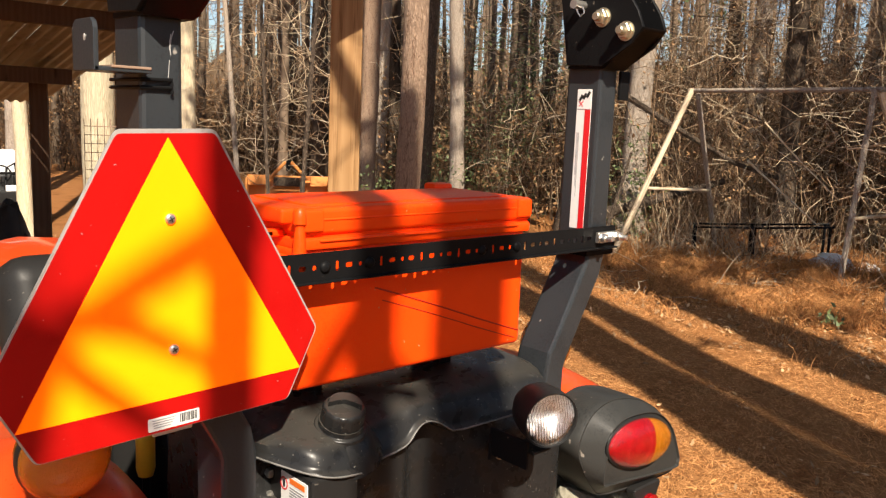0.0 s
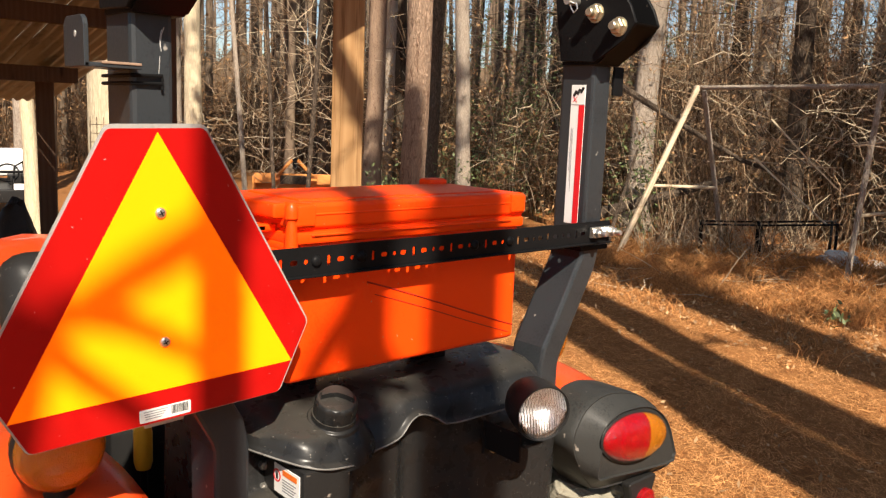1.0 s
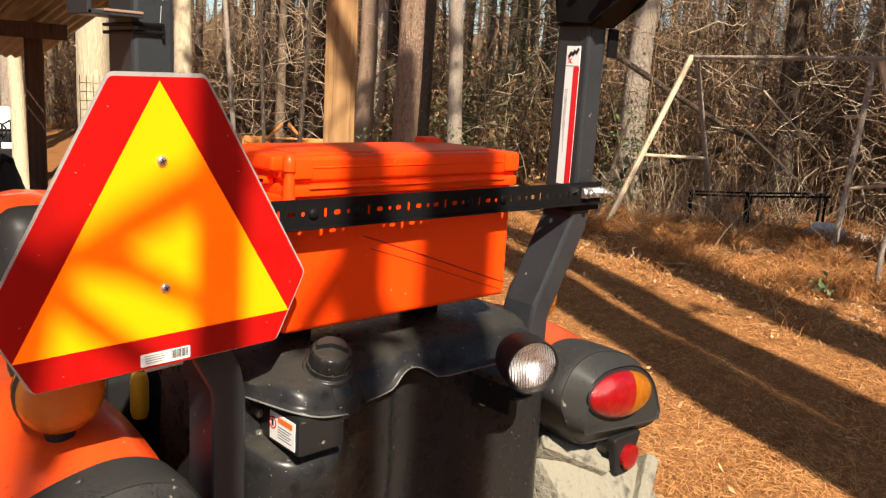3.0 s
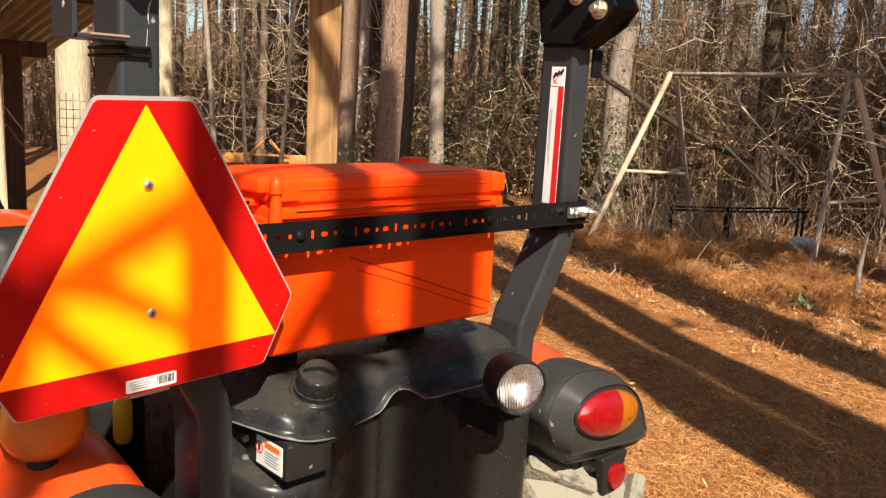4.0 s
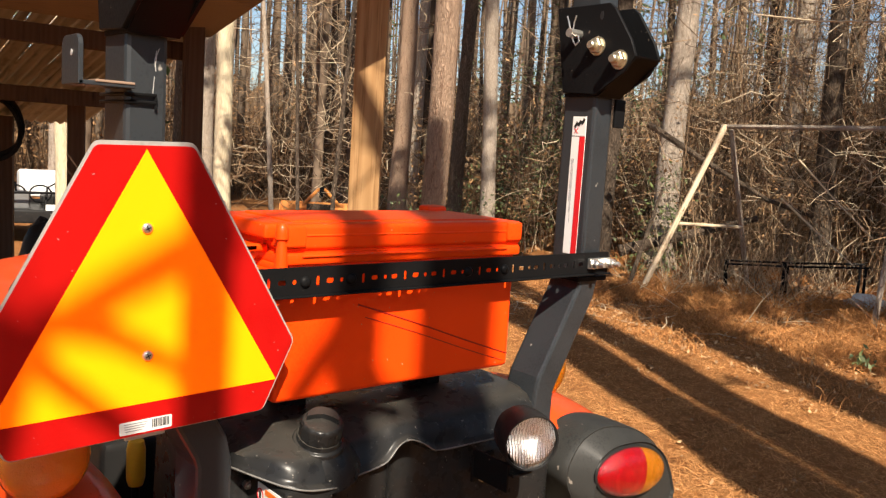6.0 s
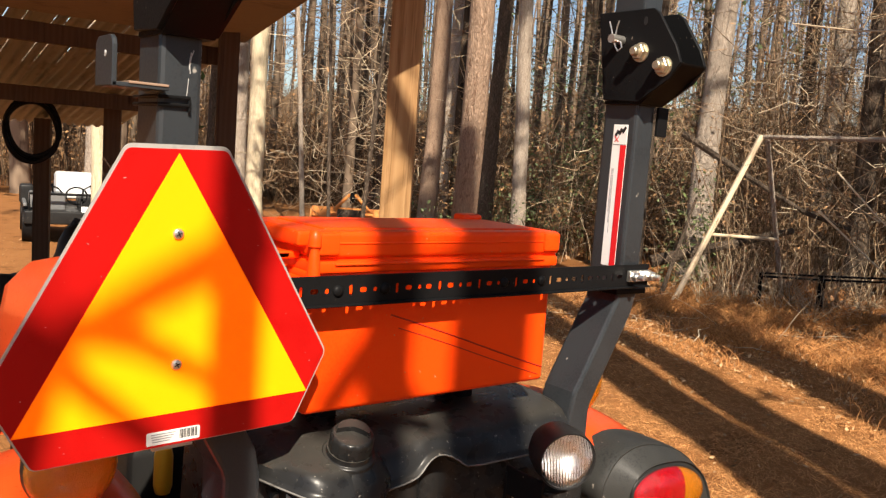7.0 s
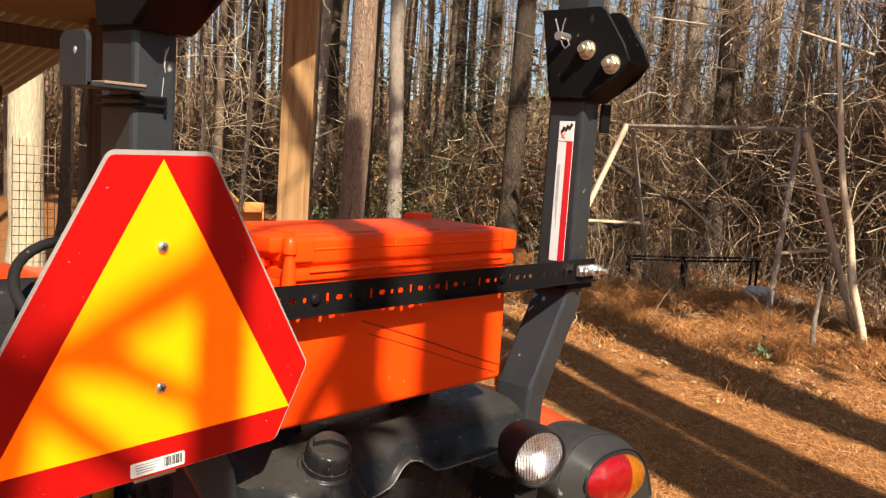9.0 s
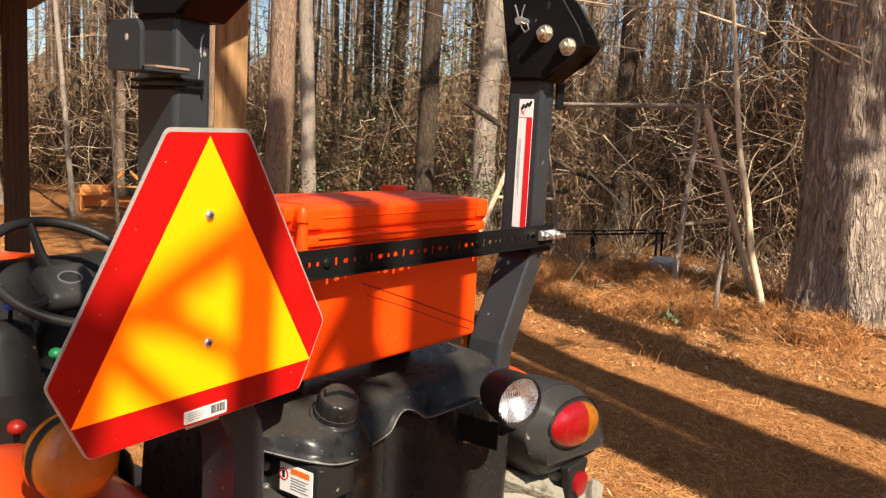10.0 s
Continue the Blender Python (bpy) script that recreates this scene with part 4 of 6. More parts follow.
        v.co = capm @ Vector((q.x * f, q.y * f, q.z))
cap = part("fuel_cap", bm, M["tank"], neck, "lobed black screw cap", 40)
bm = bmesh.new()
half = [(0.0245 * math.cos(radians(a)), 0.0245 * math.sin(radians(a))) for a in range(-8, 189, 14)] + [(-0.012, 0.003), (0.0, 0.0065), (0.012, 0.003)]
gm = capm @ pose(0, 0, 0, 0, 0, -35)
low, high = [[bm.verts.new(gm @ Vector((u * k, v * k, z))) for u, v in half] for k, z in ((1.0, 0.040), (0.95, 0.0515))]
for k in range(len(half)):
    n = (k + 1) % len(half)
    bm.faces.new((low[k], low[n], high[n], high[k]))
bm.faces.new(high)
bmesh.ops.recalc_face_normals(bm, faces=bm.faces)
part("cap_grip", bm, M["tank"], neck, "raised half-moon grip of the cap", 40)
bm = bmesh.new()
box(bm, 0.2055, 0.286, 0.012, 0.14, 1.258, 1.318, 0.006)
fuse = part("fuse_box", bm, M["dull_black"], tank, "black plastic box with a warning label")
bm = bmesh.new()
box(bm, 0.190, 0.226, 0.125, 0.131, 1.2, 1.318, 0.002)
part("box_bracket", bm, M["black_paint"], tank, "black steel bracket")
for z in (1.260, 1.294):
    part("box_bolt", bolt(bmesh.new(), (0.203, 0.125, z), (0, -1, 0), 0.0052, 0.014), M["zinc"], tank, "zinc bolt")
part("warning_label", box(bmesh.new(), 0.2040, 0.2053, 0.021, 0.088, 1.266, 1.309), M["white"], tank, "white warning label with an orange header")
part("label_header", box(bmesh.new(), 0.2034, 0.2041, 0.027, 0.065, 1.297, 1.305), M["orangeink"], tank, "orange header bar")
bm = bmesh.new()
for k in range(5):
    box(bm, 0.2035, 0.2041, 0.029 + 0.006 * (k % 2), 0.065, 1.273 + 0.0042 * k, 1.2745 + 0.0042 * k)
part("label_print", bm, M["greyink"], tank, "unreadable grey print")
part("label_symbol", lathe(bmesh.new(), [(0.0075, 0), (0.0098, 0), (0.0098, 0.0006), (0.0075, 0.0006), (0.0075, 0)], Matrix.Translation((0.2041, 0.080, 1.292)) @ pose(0, 0, 0, 0, -90, 0), 24), M["redink"], tank, "red ring symbol")
part("label_flame", box(bmesh.new(), 0.2034, 0.2041, 0.0775, 0.0825, 1.287, 1.297), M["ink"], tank, "black symbol")

# rear work light on its arm
wl_dir = Vector((-0.40, -1.0, -0.07)).normalized()
wlm = Matrix.Translation((0.588, -0.086, 1.351)) @ wl_dir.to_track_quat("Z", "Y").to_matrix().to_4x4() @ Matrix.Scale(0.91, 4)
light = part("work_light", lathe(bmesh.new(), [(0, -0.088), (0.02, -0.087), (0.036, -0.078), (0.047, -0.058), (0.0515, -0.03), (0.052, -0.008), (0.0515, 0.003), (0.0505, 0.005), (0.0480, 0.004), (0.0480, -0.006)], wlm, 40), M["dull_black"], tractor, "round black rear work light with ribbed clear lens", 40)
part("reflector_bowl", lathe(bmesh.new(), [(0.0480, -0.004), (0.042, -0.016), (0.030, -0.030), (0.016, -0.038), (0.006, -0.040), (0, -0.040)], wlm, 40), M["reflector"], light, "bright reflector bowl", 60)
bm = bmesh.new()
rod(bm, [wlm @ Vector((0, 0, -0.038)), wlm @ Vector((0, 0, -0.018))], 0.006, 12)
part("bulb", bm, M["glass"], light, "clear bulb")
bm = bmesh.new()
rows_ = []
for k in range(-96, 97):
    x = k * 0.0005
    w = math.sqrt(max(0.0, 0.048**2 - x * x))
    z = 0.0005 + 0.006 * (1 - (x / 0.048) ** 2) + 0.0016 * math.cos(k * 0.62)
    rows_.append([bm.verts.new(wlm @ pose(0, 0, 0, 0, 0, 10) @ Vector((x, w * f, z - 0.005 * f * f))) for f in (-1, -0.8, -0.5, 0, 0.5, 0.8, 1)])
for a, b in zip(rows_, rows_[1:]):
    for j in range(6):
        bm.faces.new((a[j], a[j + 1], b[j + 1], b[j]))
lens = part("lamp_lens", bm, M["ribglass"], light, "ribbed clear glass lens", 80)
lens.visible_shadow = False
bm = bmesh.new()
box(bm, 0.563, 0.612, 0.017, 0.024, 1.252, 1.30, 0.003)
box(bm, 0.566, 0.572, -0.06, 0.024, 1.262, 1.31, 0.002)
boxm(bm, Matrix.Translation((0.592, -0.045, 1.292)), 0.044, 0.05, 0.006, 0.002)
part("light_bracket", bm, M["black_paint"], light, "bent black steel bracket")
part("bracket_bolt", bolt(bmesh.new(), (0.588, 0.017, 1.263), (0, -1, 0), 0.0075, 0.02), M["yellow_zinc"], light, "zinc bolt")

# bonnet, dashboard, steering wheel
bm = bmesh.new()
hoodp = [(-0.24, 0.78), (-0.245, 1.15), (-0.22, 1.27), (-0.15, 1.335), (0.0, 1.36), (0.15, 1.335), (0.22, 1.27), (0.245, 1.15), (0.24, 0.78)]
rings = []
for y, s, dz in ((1.32, 1.02, 0.035), (1.40, 1.0, 0.03), (1.8, 0.97, -0.01), (2.2, 0.92, -0.06), (2.38, 0.86, -0.11), (2.44, 0.78, -0.2)):
    rings.append([bm.verts.new((XC + u * s, y, v + dz + 0.05)) for u, v in hoodp])
for a, b in zip(rings, rings[1:]):
    for j in range(len(a) - 1):
        bm.faces.new((a[j], a[j + 1], b[j + 1], b[j]))
bm.faces.new(rings[0])
bm.faces.new(rings[-1][::-1])
bmesh.ops.recalc_face_normals(bm, faces=bm.faces)
part("bonnet", bm, M["orange"], tractor, "glossy orange engine bonnet", 40)
bm = bmesh.new()
boxm(bm, Matrix.Translation((XC, 1.27, 1.2)) @ pose(0, 0, 0, -18, 0, 0), 0.60, 0.16, 0.48, 0.075, 4)
box(bm, XC - 0.11, XC + 0.11, 1.1, 1.3, 0.74, 1.2, 0.04)
dash = part("dashboard", bm, M["dull_black"], tractor, "dark grey dashboard cowl")
sw = Matrix.Translation((0.425, 1.06, 1.438)) @ pose(0, 0, 0, 34, 0, 0)
bm = bmesh.new()
rp = [sw @ Vector((0.179 * math.cos(2 * math.pi * k / 40), 0.179 * math.sin(2 * math.pi * k / 40), 0)) for k in range(41)]
rod(bm, rp, 0.0125, 12, cap=False)
wheel = part("steering_wheel", bm, M["dull_black"], tractor, "black three-spoke steering wheel", 60)
for a in (95, 215, 335):
    bm = bmesh.new()
    d = Vector((math.cos(radians(a)), math.sin(radians(a)), 0))
    rod(bm, [sw @ (d * 0.03 - Vector((0, 0, 0.05))), sw @ (d * 0.10 - Vector((0, 0, 0.04))), sw @ (d * 0.176)], [0.016, 0.013, 0.010], 10)
    part("spoke", bm, M["dull_black"], wheel)
bm = bmesh.new()
boxm(bm, sw @ Matrix.Translation((0.005, -0.01, -0.045)), 0.135, 0.125, 0.06, 0.024, 3)
rod(bm, [sw @ Vector((0, 0, -0.05)), sw @ Vector((0, 0, -0.28))], 0.03, 14)
part("hub", bm, M["lamp_grey"], wheel, "dark plastic hub")
part("badge_ring", lathe(bmesh.new(), [(0.026, 0), (0.031, 0.0), (0.030, 0.004), (0.027, 0.004), (0.026, 0)], sw @ Matrix.Translation((0.005, -0.01, -0.0155)) @ Matrix.Diagonal((1, 0.7, 1, 1)), 28), M["greymetal"], wheel, "grey oval ring")
part("horn_badge", lathe(bmesh.new(), [(0, 0), (0.026, 0), (0.024, 0.004), (0, 0.005)], sw @ Matrix.Translation((0.005, -0.01, -0.0165)) @ Matrix.Diagonal((1, 0.7, 1, 1)), 24), M["ink"], wheel, "black oval badge")
for nm, at, mat, r in (("throttle_knob", (0.285, 1.05, 1.375), "blue", 0.015), ("range_knob", (0.262, 0.82, 1.315), "green_knob", 0.014), ("lift_knob", (0.045, 0.545, 1.285), "red_knob", 0.015)):
    bm = bmesh.new()
    rod(bm, [(at[0], at[1] + 0.02, at[2] - 0.3), at], 0.005, 8)
    lv = part("hand_lever", bm, M["black_paint"], tractor, "thin control lever")
    bm = bmesh.new()
    bmesh.ops.create_uvsphere(bm, u_segments=18, v_segments=10, radius=r, matrix=Matrix.Translation(at) @ Matrix.Diagonal((1, 1, 0.85, 1)))
    part(nm, bm, M[mat], lv, "coloured plastic knob", 60)
bm = bmesh.new()
box(bm, 0.15, 0.34, 0.62, 1.25, 0.74, 1.16, 0.06, 3)
boxm(bm, Matrix.Translation((0.27, 1.10, 1.22)) @ pose(0, 0, 0, -12, 0, 8), 0.14, 0.20, 0.22, 0.05, 3)
part("side_console", bm, M["dull_black"], tractor, "dark moulded side console")

# ---------------------------------------------------------------- slow-vehicle sign
sx = (Vector((0.187, 0.019, 1.482)) - Vector((-0.164, 0.008, 1.474))).normalized()
mid = (Vector((0.187, 0.019, 1.482)) + Vector((-0.164, 0.008, 1.474))) / 2
sz = (Vector((0.0, 0.0, 1.783)) - mid).normalized()
sy = sz.cross(sx).normalized()
SM = Matrix.Translation(mid) @ Matrix((sx, sy, sz)).transposed().to_4x4()
sign = thing("slow_vehicle_sign", tuple(mid), "red and yellow slow-vehicle triangle sign, scuffed, screwed to the bar", "sign")


hexa = [(-0.058, 0.3135), (0.058, 0.3135), (0.2035, 0.051), (0.158, -0.0405), (-0.158, -0.0405), (-0.2035, 0.051)]
part("plate", slab(bmesh.new(), rounded(hexa, 0.008), SM @ Matrix.Translation((0, 0.0004, 0)), 0.0022), M["alu"], sign, "bare aluminium plate", 30)
inner = [(u * 0.987, 0.09 + (v - 0.09) * 0.984 - 0.0012) for u, v in hexa]
part("red_border", slab(bmesh.new(), rounded(inner, 0.006), SM @ Matrix.Translation((0, -0.0004, 0)), 0.0007), M["sign_red"], sign, "red reflective border", 30)
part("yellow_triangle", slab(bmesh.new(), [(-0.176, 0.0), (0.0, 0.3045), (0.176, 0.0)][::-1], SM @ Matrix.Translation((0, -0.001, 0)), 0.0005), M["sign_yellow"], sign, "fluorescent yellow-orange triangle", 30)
for v in (0.213, 0.059):
    sm = SM @ Matrix.Translation((0, -0.001, v)) @ pose(0, 0, 0, 90, 0, 0)
    screw = part("screw", lathe(bmesh.new(), [(0.0065, 0), (0.0062, 0.0018), (0.0045, 0.0032), (0, 0.0036)], sm, 20), M["zinc"], sign, "cross-head screw", 60)
    bm = bmesh.new()
    for a in (25, 115):
        boxm(bm, sm @ pose(0, 0, 0, 0, 0, a) @ Matrix.Translation((0, 0, 0.0033)), 0.0068, 0.0013, 0.0008)
    part("screw_slot", bm, M["ink"], screw, "dark cross slot")
sticker = part("bar_code_label", slab(bmesh.new(), rounded([(-0.034, -0.0205), (0.0305, -0.0205), (0.0305, -0.0365), (-0.034, -0.0365)][::-1], 0.002), SM @ Matrix.Translation((0, -0.0012, 0)), 0.0006), M["white"], sign, "white paper label with bar code")
bm = bmesh.new()
u = 0.006
while u < 0.027:
    w = 0.0004 + 0.0010 * RNG.random()
    boxm(bm, SM @ Matrix.Translation((u, -0.0014, -0.0275)), w, 0.0004, 0.011)
    u += w + 0.0007
part("bars", bm, M["ink"], sticker, "black code bars")
bm = bmesh.new()
for k in range(4):
    boxm(bm, SM @ Matrix.Translation((-0.014 - 0.001 * k, -0.0014, -0.0235 - 0.003 * k)), 0.030 - 0.003 * k, 0.0004, 0.0008)
part("print_lines", bm, M["greyink"], sticker, "unreadable grey print")
SR = np.random.default_rng(5)
for u, v in ((-0.098, 0.205), (-0.088, 0.213), (-0.122, 0.165), (-0.105, 0.232), (-0.060, 0.276), (-0.141, 0.118), (0.172, 0.052), (0.178, 0.040), (0.100, 0.196), (0.086, 0.240), (-0.128, -0.018), (-0.124, -0.026), (0.088, -0.030), (0.142, -0.012), (-0.166, 0.040)):
    part("scuff_mark", boxm(bmesh.new(), SM @ Matrix.Translation((u, -0.00065, v)) @ pose(0, 0, 0, 0, SR.uniform(-60, 60), 0), SR.uniform(0.0007, 0.0026), 0.0003, SR.uniform(0.0003, 0.0007)), M["alu"], sign, "small pale scuff in the sheeting")
bm = bmesh.new()
boxm(bm, SM @ Matrix.Translation((0.0, 0.008, -0.02)), 0.05, 0.004, 0.055, 0.001, 1)
boxm(bm, SM @ Matrix.Translation((0.0, 0.024, 0.136)), 0.04, 0.012, 0.22, 0.002, 1)
part("mount_bracket", bm, M["alu"], sign, "grey mounting bracket")

# ---------------------------------------------------------------- storage chest
CX0, CX1, CY0, CY1 = 0.217, 0.690, 0.079, 0.268
chest = thing("storage_chest", (0.445, 0.16, 1.43), "orange plastic lidded dry-storage box bolted behind the bar", "box")
bm = bmesh.new()
box(bm, CX0, CX1, CY0, CY1, 1.4225, 1.631, 0.010, 3)
part("body", bm, M["chest"], chest, "", 40)
bm = bmesh.new()
box(bm, CX0 + 0.002, CX1 + 0.004, CY0 - 0.006, CY1 + 0.006, 1.626, 1.643, 0.004, 2)
box(bm, CX0 + 0.007, CX1 + 0.003, CY0 - 0.002, CY1 + 0.003, 1.641, 1.649, 0.002, 1)
box(bm, CX0 + 0.002, CX1 + 0.005, CY0 - 0.008, CY1 + 0.006, 1.647, 1.685, 0.007, 3)
box(bm, CX0 + 0.03, CX1 - 0.03, CY0 + 0.02, CY1 - 0.02, 1.681, 1.688, 0.004, 2)
lid = part("lid", bm, M["chest"], chest, "stepped lid with a worn top", 40)
for x in (CX0 + 0.022, CX1 - 0.018):
    bm = bmesh.new()
    box(bm, x - 0.018, x + 0.018, CY0 - 0.013, CY0 + 0.01, 1.652, 1.684, 0.005, 2)
    part("corner_boss", bm, M["chest"], lid, "", 40)
bm = bmesh.new()
box(bm, CX1 - 0.075, CX1 - 0.03, CY1 - 0.03, CY1 + 0.004, 1.681, 1.697, 0.006, 2)
part("hinge_lug", bm, M["chest"], lid, "", 40)
bm = bmesh.new()
lathe(bm, [(0, 1.588), (0.0110, 1.590), (0.0098, 1.62), (0.0078, 1.652), (0.0062, 1.657), (0.0062, 1.663), (0.0094, 1.665), (0.0094, 1.674), (0.0082, 1.681), (0.0045, 1.6865), (0, 1.687)], Matrix.Translation((CX0 + 0.001, CY0 - 0.008, 0)), 24)
part("latch_pin", bm, M["chest"], chest, "", 50)
bm = bmesh.new()
box(bm, CX0 - 0.034, CX0 - 0.012, CY0 + 0.035, CY1 - 0.03, 1.6415, 1.6530, 0.003, 2)
for y in (CY0 + 0.035, CY1 - 0.045):
    box(bm, CX0 - 0.032, CX0 + 0.003, y, y + 0.015, 1.6420, 1.6525, 0.002, 1)
part("carry_handle", bm, M["chest"], chest, "moulded carry handle", 50)
bm = bmesh.new()
box(bm, CX0 - 0.016, CX0 + 0.012, CY0 + 0.012, CY1 - 0.004, 1.662, 1.6845, 0.006, 2)
part("lid_end", bm, M["chest"], lid, "", 40)
bm = bmesh.new()
box(bm, CX0 - 0.020, CX0 + 0.004, CY0 + 0.014, CY1 - 0.01, 1.604, 1.618, 0.004, 2)
box(bm, CX0 - 0.011, CX0 + 0.004, CY0 + 0.014, CY1 - 0.01, 1.578, 1.588, 0.003, 2)
part("end_ledge", bm, M["chest"], chest, "moulded ledges on the box's end", 40)
for z in (1.6365, 1.6665):
    bm = bmesh.new()
    box(bm, CX0 + 0.035, CX1 - 0.03, CY0 - 0.0095, CY0 - 0.004, z, z + 0.004, 0.0015, 1)
    part("lid_rib", bm, M["chest"], lid)
for a, b, r in (((0.357, 1.560), (0.684, 1.448), 0.0013), ((0.372, 1.539), (0.674, 1.436), 0.0009)):
    bm = bmesh.new()
    rod(bm, [(a[0] + (b[0] - a[0]) * k / 6, CY0 - 0.0002, a[1] + (b[1] - a[1]) * k / 6 + 0.0012 * math.sin(k)) for k in range(7)], r, 6)
    part("scored_line", bm, M["score"], chest, "thin dark scored line", 60)
for x in (0.30, 0.58):
    part("mounting_foot", box(bmesh.new(), x, x + 0.03, 0.17, 0.25, 1.374, 1.428, 0.004), M["black_paint"], chest, "black steel support foot")

# ---------------------------------------------------------------- open shed
def roof_z(y):
    return 2.45 - 0.235 * (y - 3.92)


shed = thing("open_shed", (1.7, 4.5, 0.0), "open pole shed with dark timber posts and a corrugated sheet roof", "shed")


def upright(name, x, y, w, top, mat, label, turn=0.0):
    bm = bmesh.new()
    boxm(bm, Matrix.Translation((x, y, top / 2 - 0.15)) @ pose(0, 0, 0, 0, 0, turn), w, w, top + 0.3, 0.006, 2)
    return part(name, bm, M[mat], shed, label)


upright("timber_post", 1.861, 2.247, 0.140, roof_z(2.2) - 0.02, "post_new", "new yellow pine post, six inches square", -38)
for x, y in ((1.73, 3.92), (1.56, 5.62), (1.25, 6.42), (-2.6, 2.4), (-2.6, 4.1), (-2.6, 5.8)):
    upright("timber_post", x, y, 0.12, roof_z(y) - 0.02, "post_old", "dark weathered timber post", -20)
for y in (2.40, 4.05, 5.30):
    bm = bmesh.new()
    box(bm, -2.75, 1.95 - 0.05 * y, y - 0.025, y + 0.025, roof_z(y) - 0.185, roof_z(y) - 0.078, 0.004)
    part("cross_beam", bm, M["post_old"], shed, "dark timber cross beam")
for x in (-2.0, -1.0):
    bm = bmesh.new()
    boxm(bm, Matrix.Translation((x, 4.0, roof_z(4.0) - 0.045)) @ pose(0, 0, 0, -math.degrees(math.atan(0.235)), 0, 0), 0.045, 5.0, 0.09, 0.003, 1)
    part("rafter", bm, M["post_old"], shed, "dark timber rafter")
slits = (0.12, 0.26, 0.34, 0.50, 0.57, 0.66, 0.81, 0.88, 1.02, 1.13, 1.20, 1.31)
xs = np.sort(np.concatenate([np.arange(-3.2, 1.905, 0.019), np.array(slits), np.array(slits) + 0.0045]))
ys = np.array([1.47, 3.2, 5.0, 6.65])
RX, RY = np.meshgrid(xs, ys)
open_ = np.isin(np.round(xs[:-1], 4), np.round(slits, 4))  # narrow gaps between the sheets
RZ = 2.45 - 0.235 * (RY - 3.92) + 0.012 * np.sin(RX * 2 * np.pi / 0.076) + 0.008
ri = np.arange(RX.size).reshape(RX.shape)
rq = np.stack([ri[:-1, :-1], ri[:-1, 1:], ri[1:, 1:], ri[1:, :-1]], -1)
rq = np.concatenate([rq[0], rq[1][~open_], rq[2]])
roof = finish("roof_sheet", fast_mesh("roof_sheet", np.stack([RX, RY, RZ], -1).reshape(-1, 3) - np.array([1.7, 4.5, 0]), rq), M["sheet"], 0)
roof.modifiers.new("thickness", "SOLIDIFY").thickness = 0.004
roof.parent = shed
tagged(roof, "weathered corrugated metal roof sheet")
bm = bmesh.new()
boxm(bm, Matrix.Translation((-0.66, 2.76, roof_z(2.76) - 0.035)) @ pose(0, 0, 0, -math.degrees(math.atan(0.235)), 0, 0), 5.06, 2.56, 0.012, 0.002, 1)
part("soffit_board", bm, M["soffit"], shed, "plain brown soffit board under the eave")
bm = bmesh.new()
boxm(bm, Matrix.Translation((-0.65, 1.49, roof_z(1.49) - 0.05)), 5.1, 0.03, 0.16, 0.003, 1)
part("fascia", bm, M["post_old"], shed, "dark fascia board")
bm = bmesh.new()
rp = [(1.015 + 0.175 * math.cos(a), 5.68 + 0.03 * math.sin(3 * a), 1.755 + 0.215 * math.sin(a)) for a in (2 * math.pi * k / 36 for k in range(37))]
for k, d in enumerate((0.0, 0.022, -0.02)):
    rod(bm, [(x + d * 0.4, y - 0.02 * k, z + d) for x, y, z in rp], 0.017, 8, cap=False)
single("hose_coil", bm, M["black_paint"], "black rubber hose coil hanging from the shed beam", "hose", at=(1.015, 5.68, 1.97))


def heap(x, y, size, seed, label):
    """A lumpy dark mound that stands in for unclear dark clutter."""
    bm = bmesh.new()
    bmesh.ops.create_icosphere(bm, subdivisions=4, radius=1.0)
    for v in bm.verts:
        n = noise.noise(v.co * 1.6 + Vector((seed, 0, 0))) * 0.22 + noise.noise(v.co * 5 + Vector((0, seed, 0))) * 0.06
        v.co = Vector((v.co.x * size[0], v.co.y * size[1], max(-0.02, v.co.z * size[2]))) * (1 + n) + Vector((x, y, 0))
    return single("tarpaulin", bm, M["dull_black"], label, "heap", at=(x, y, 0), smooth=40)


# made-up mounds, sized and placed to fill a dark area of the camera's view
heap(1.20, 5.05, (0.26, 0.30, 1.06), 4.0, "dark mound standing in for unclear clutter under the shed")
heap(0.62, 5.2, (0.46, 0.40, 0.92), 9.0, "long dark mound standing in for unclear clutter under the shed")


# ---------------------------------------------------------------- trees
def trunk_mesh(name, dia, height, seed, lean=(0.0, 0.0), flare=1.45, sides=16, rings=22, rough=0.05, taper=0.55, furrow=0.0, spread=1.5, crook=0.012):
    r = np.random.default_rng(seed)
    t = np.linspace(0, 1, rings) ** spread
    z = t * height - 0.15
    wob = np.cumsum(r.normal(0, crook * height / rings, (rings, 2)), 0)
    cx = wob[:, 0] - wob[0, 0] + lean[0] * z
    cy = wob[:, 1] - wob[0, 1] + lean[1] * z
    rad = dia / 2 * (1 - taper * np.clip(z / height, 0, 1)) * (1 + (flare - 1) * np.exp(-np.clip(z, 0, None) / (dia * 0.9)))
    a = np.arange(sides) * 2 * np.pi / sides
    bumps = 1 + rough * r.normal(0, 1, (rings, sides)) * 0.6 + rough * np.sin(3 * a + r.random() * 6)[None] * np.exp(-z / dia)[:, None]
    if furrow:
        bumps = 1 + rough * np.sin(3 * a + 1.0)[None] * np.exp(-z / dia)[:, None]
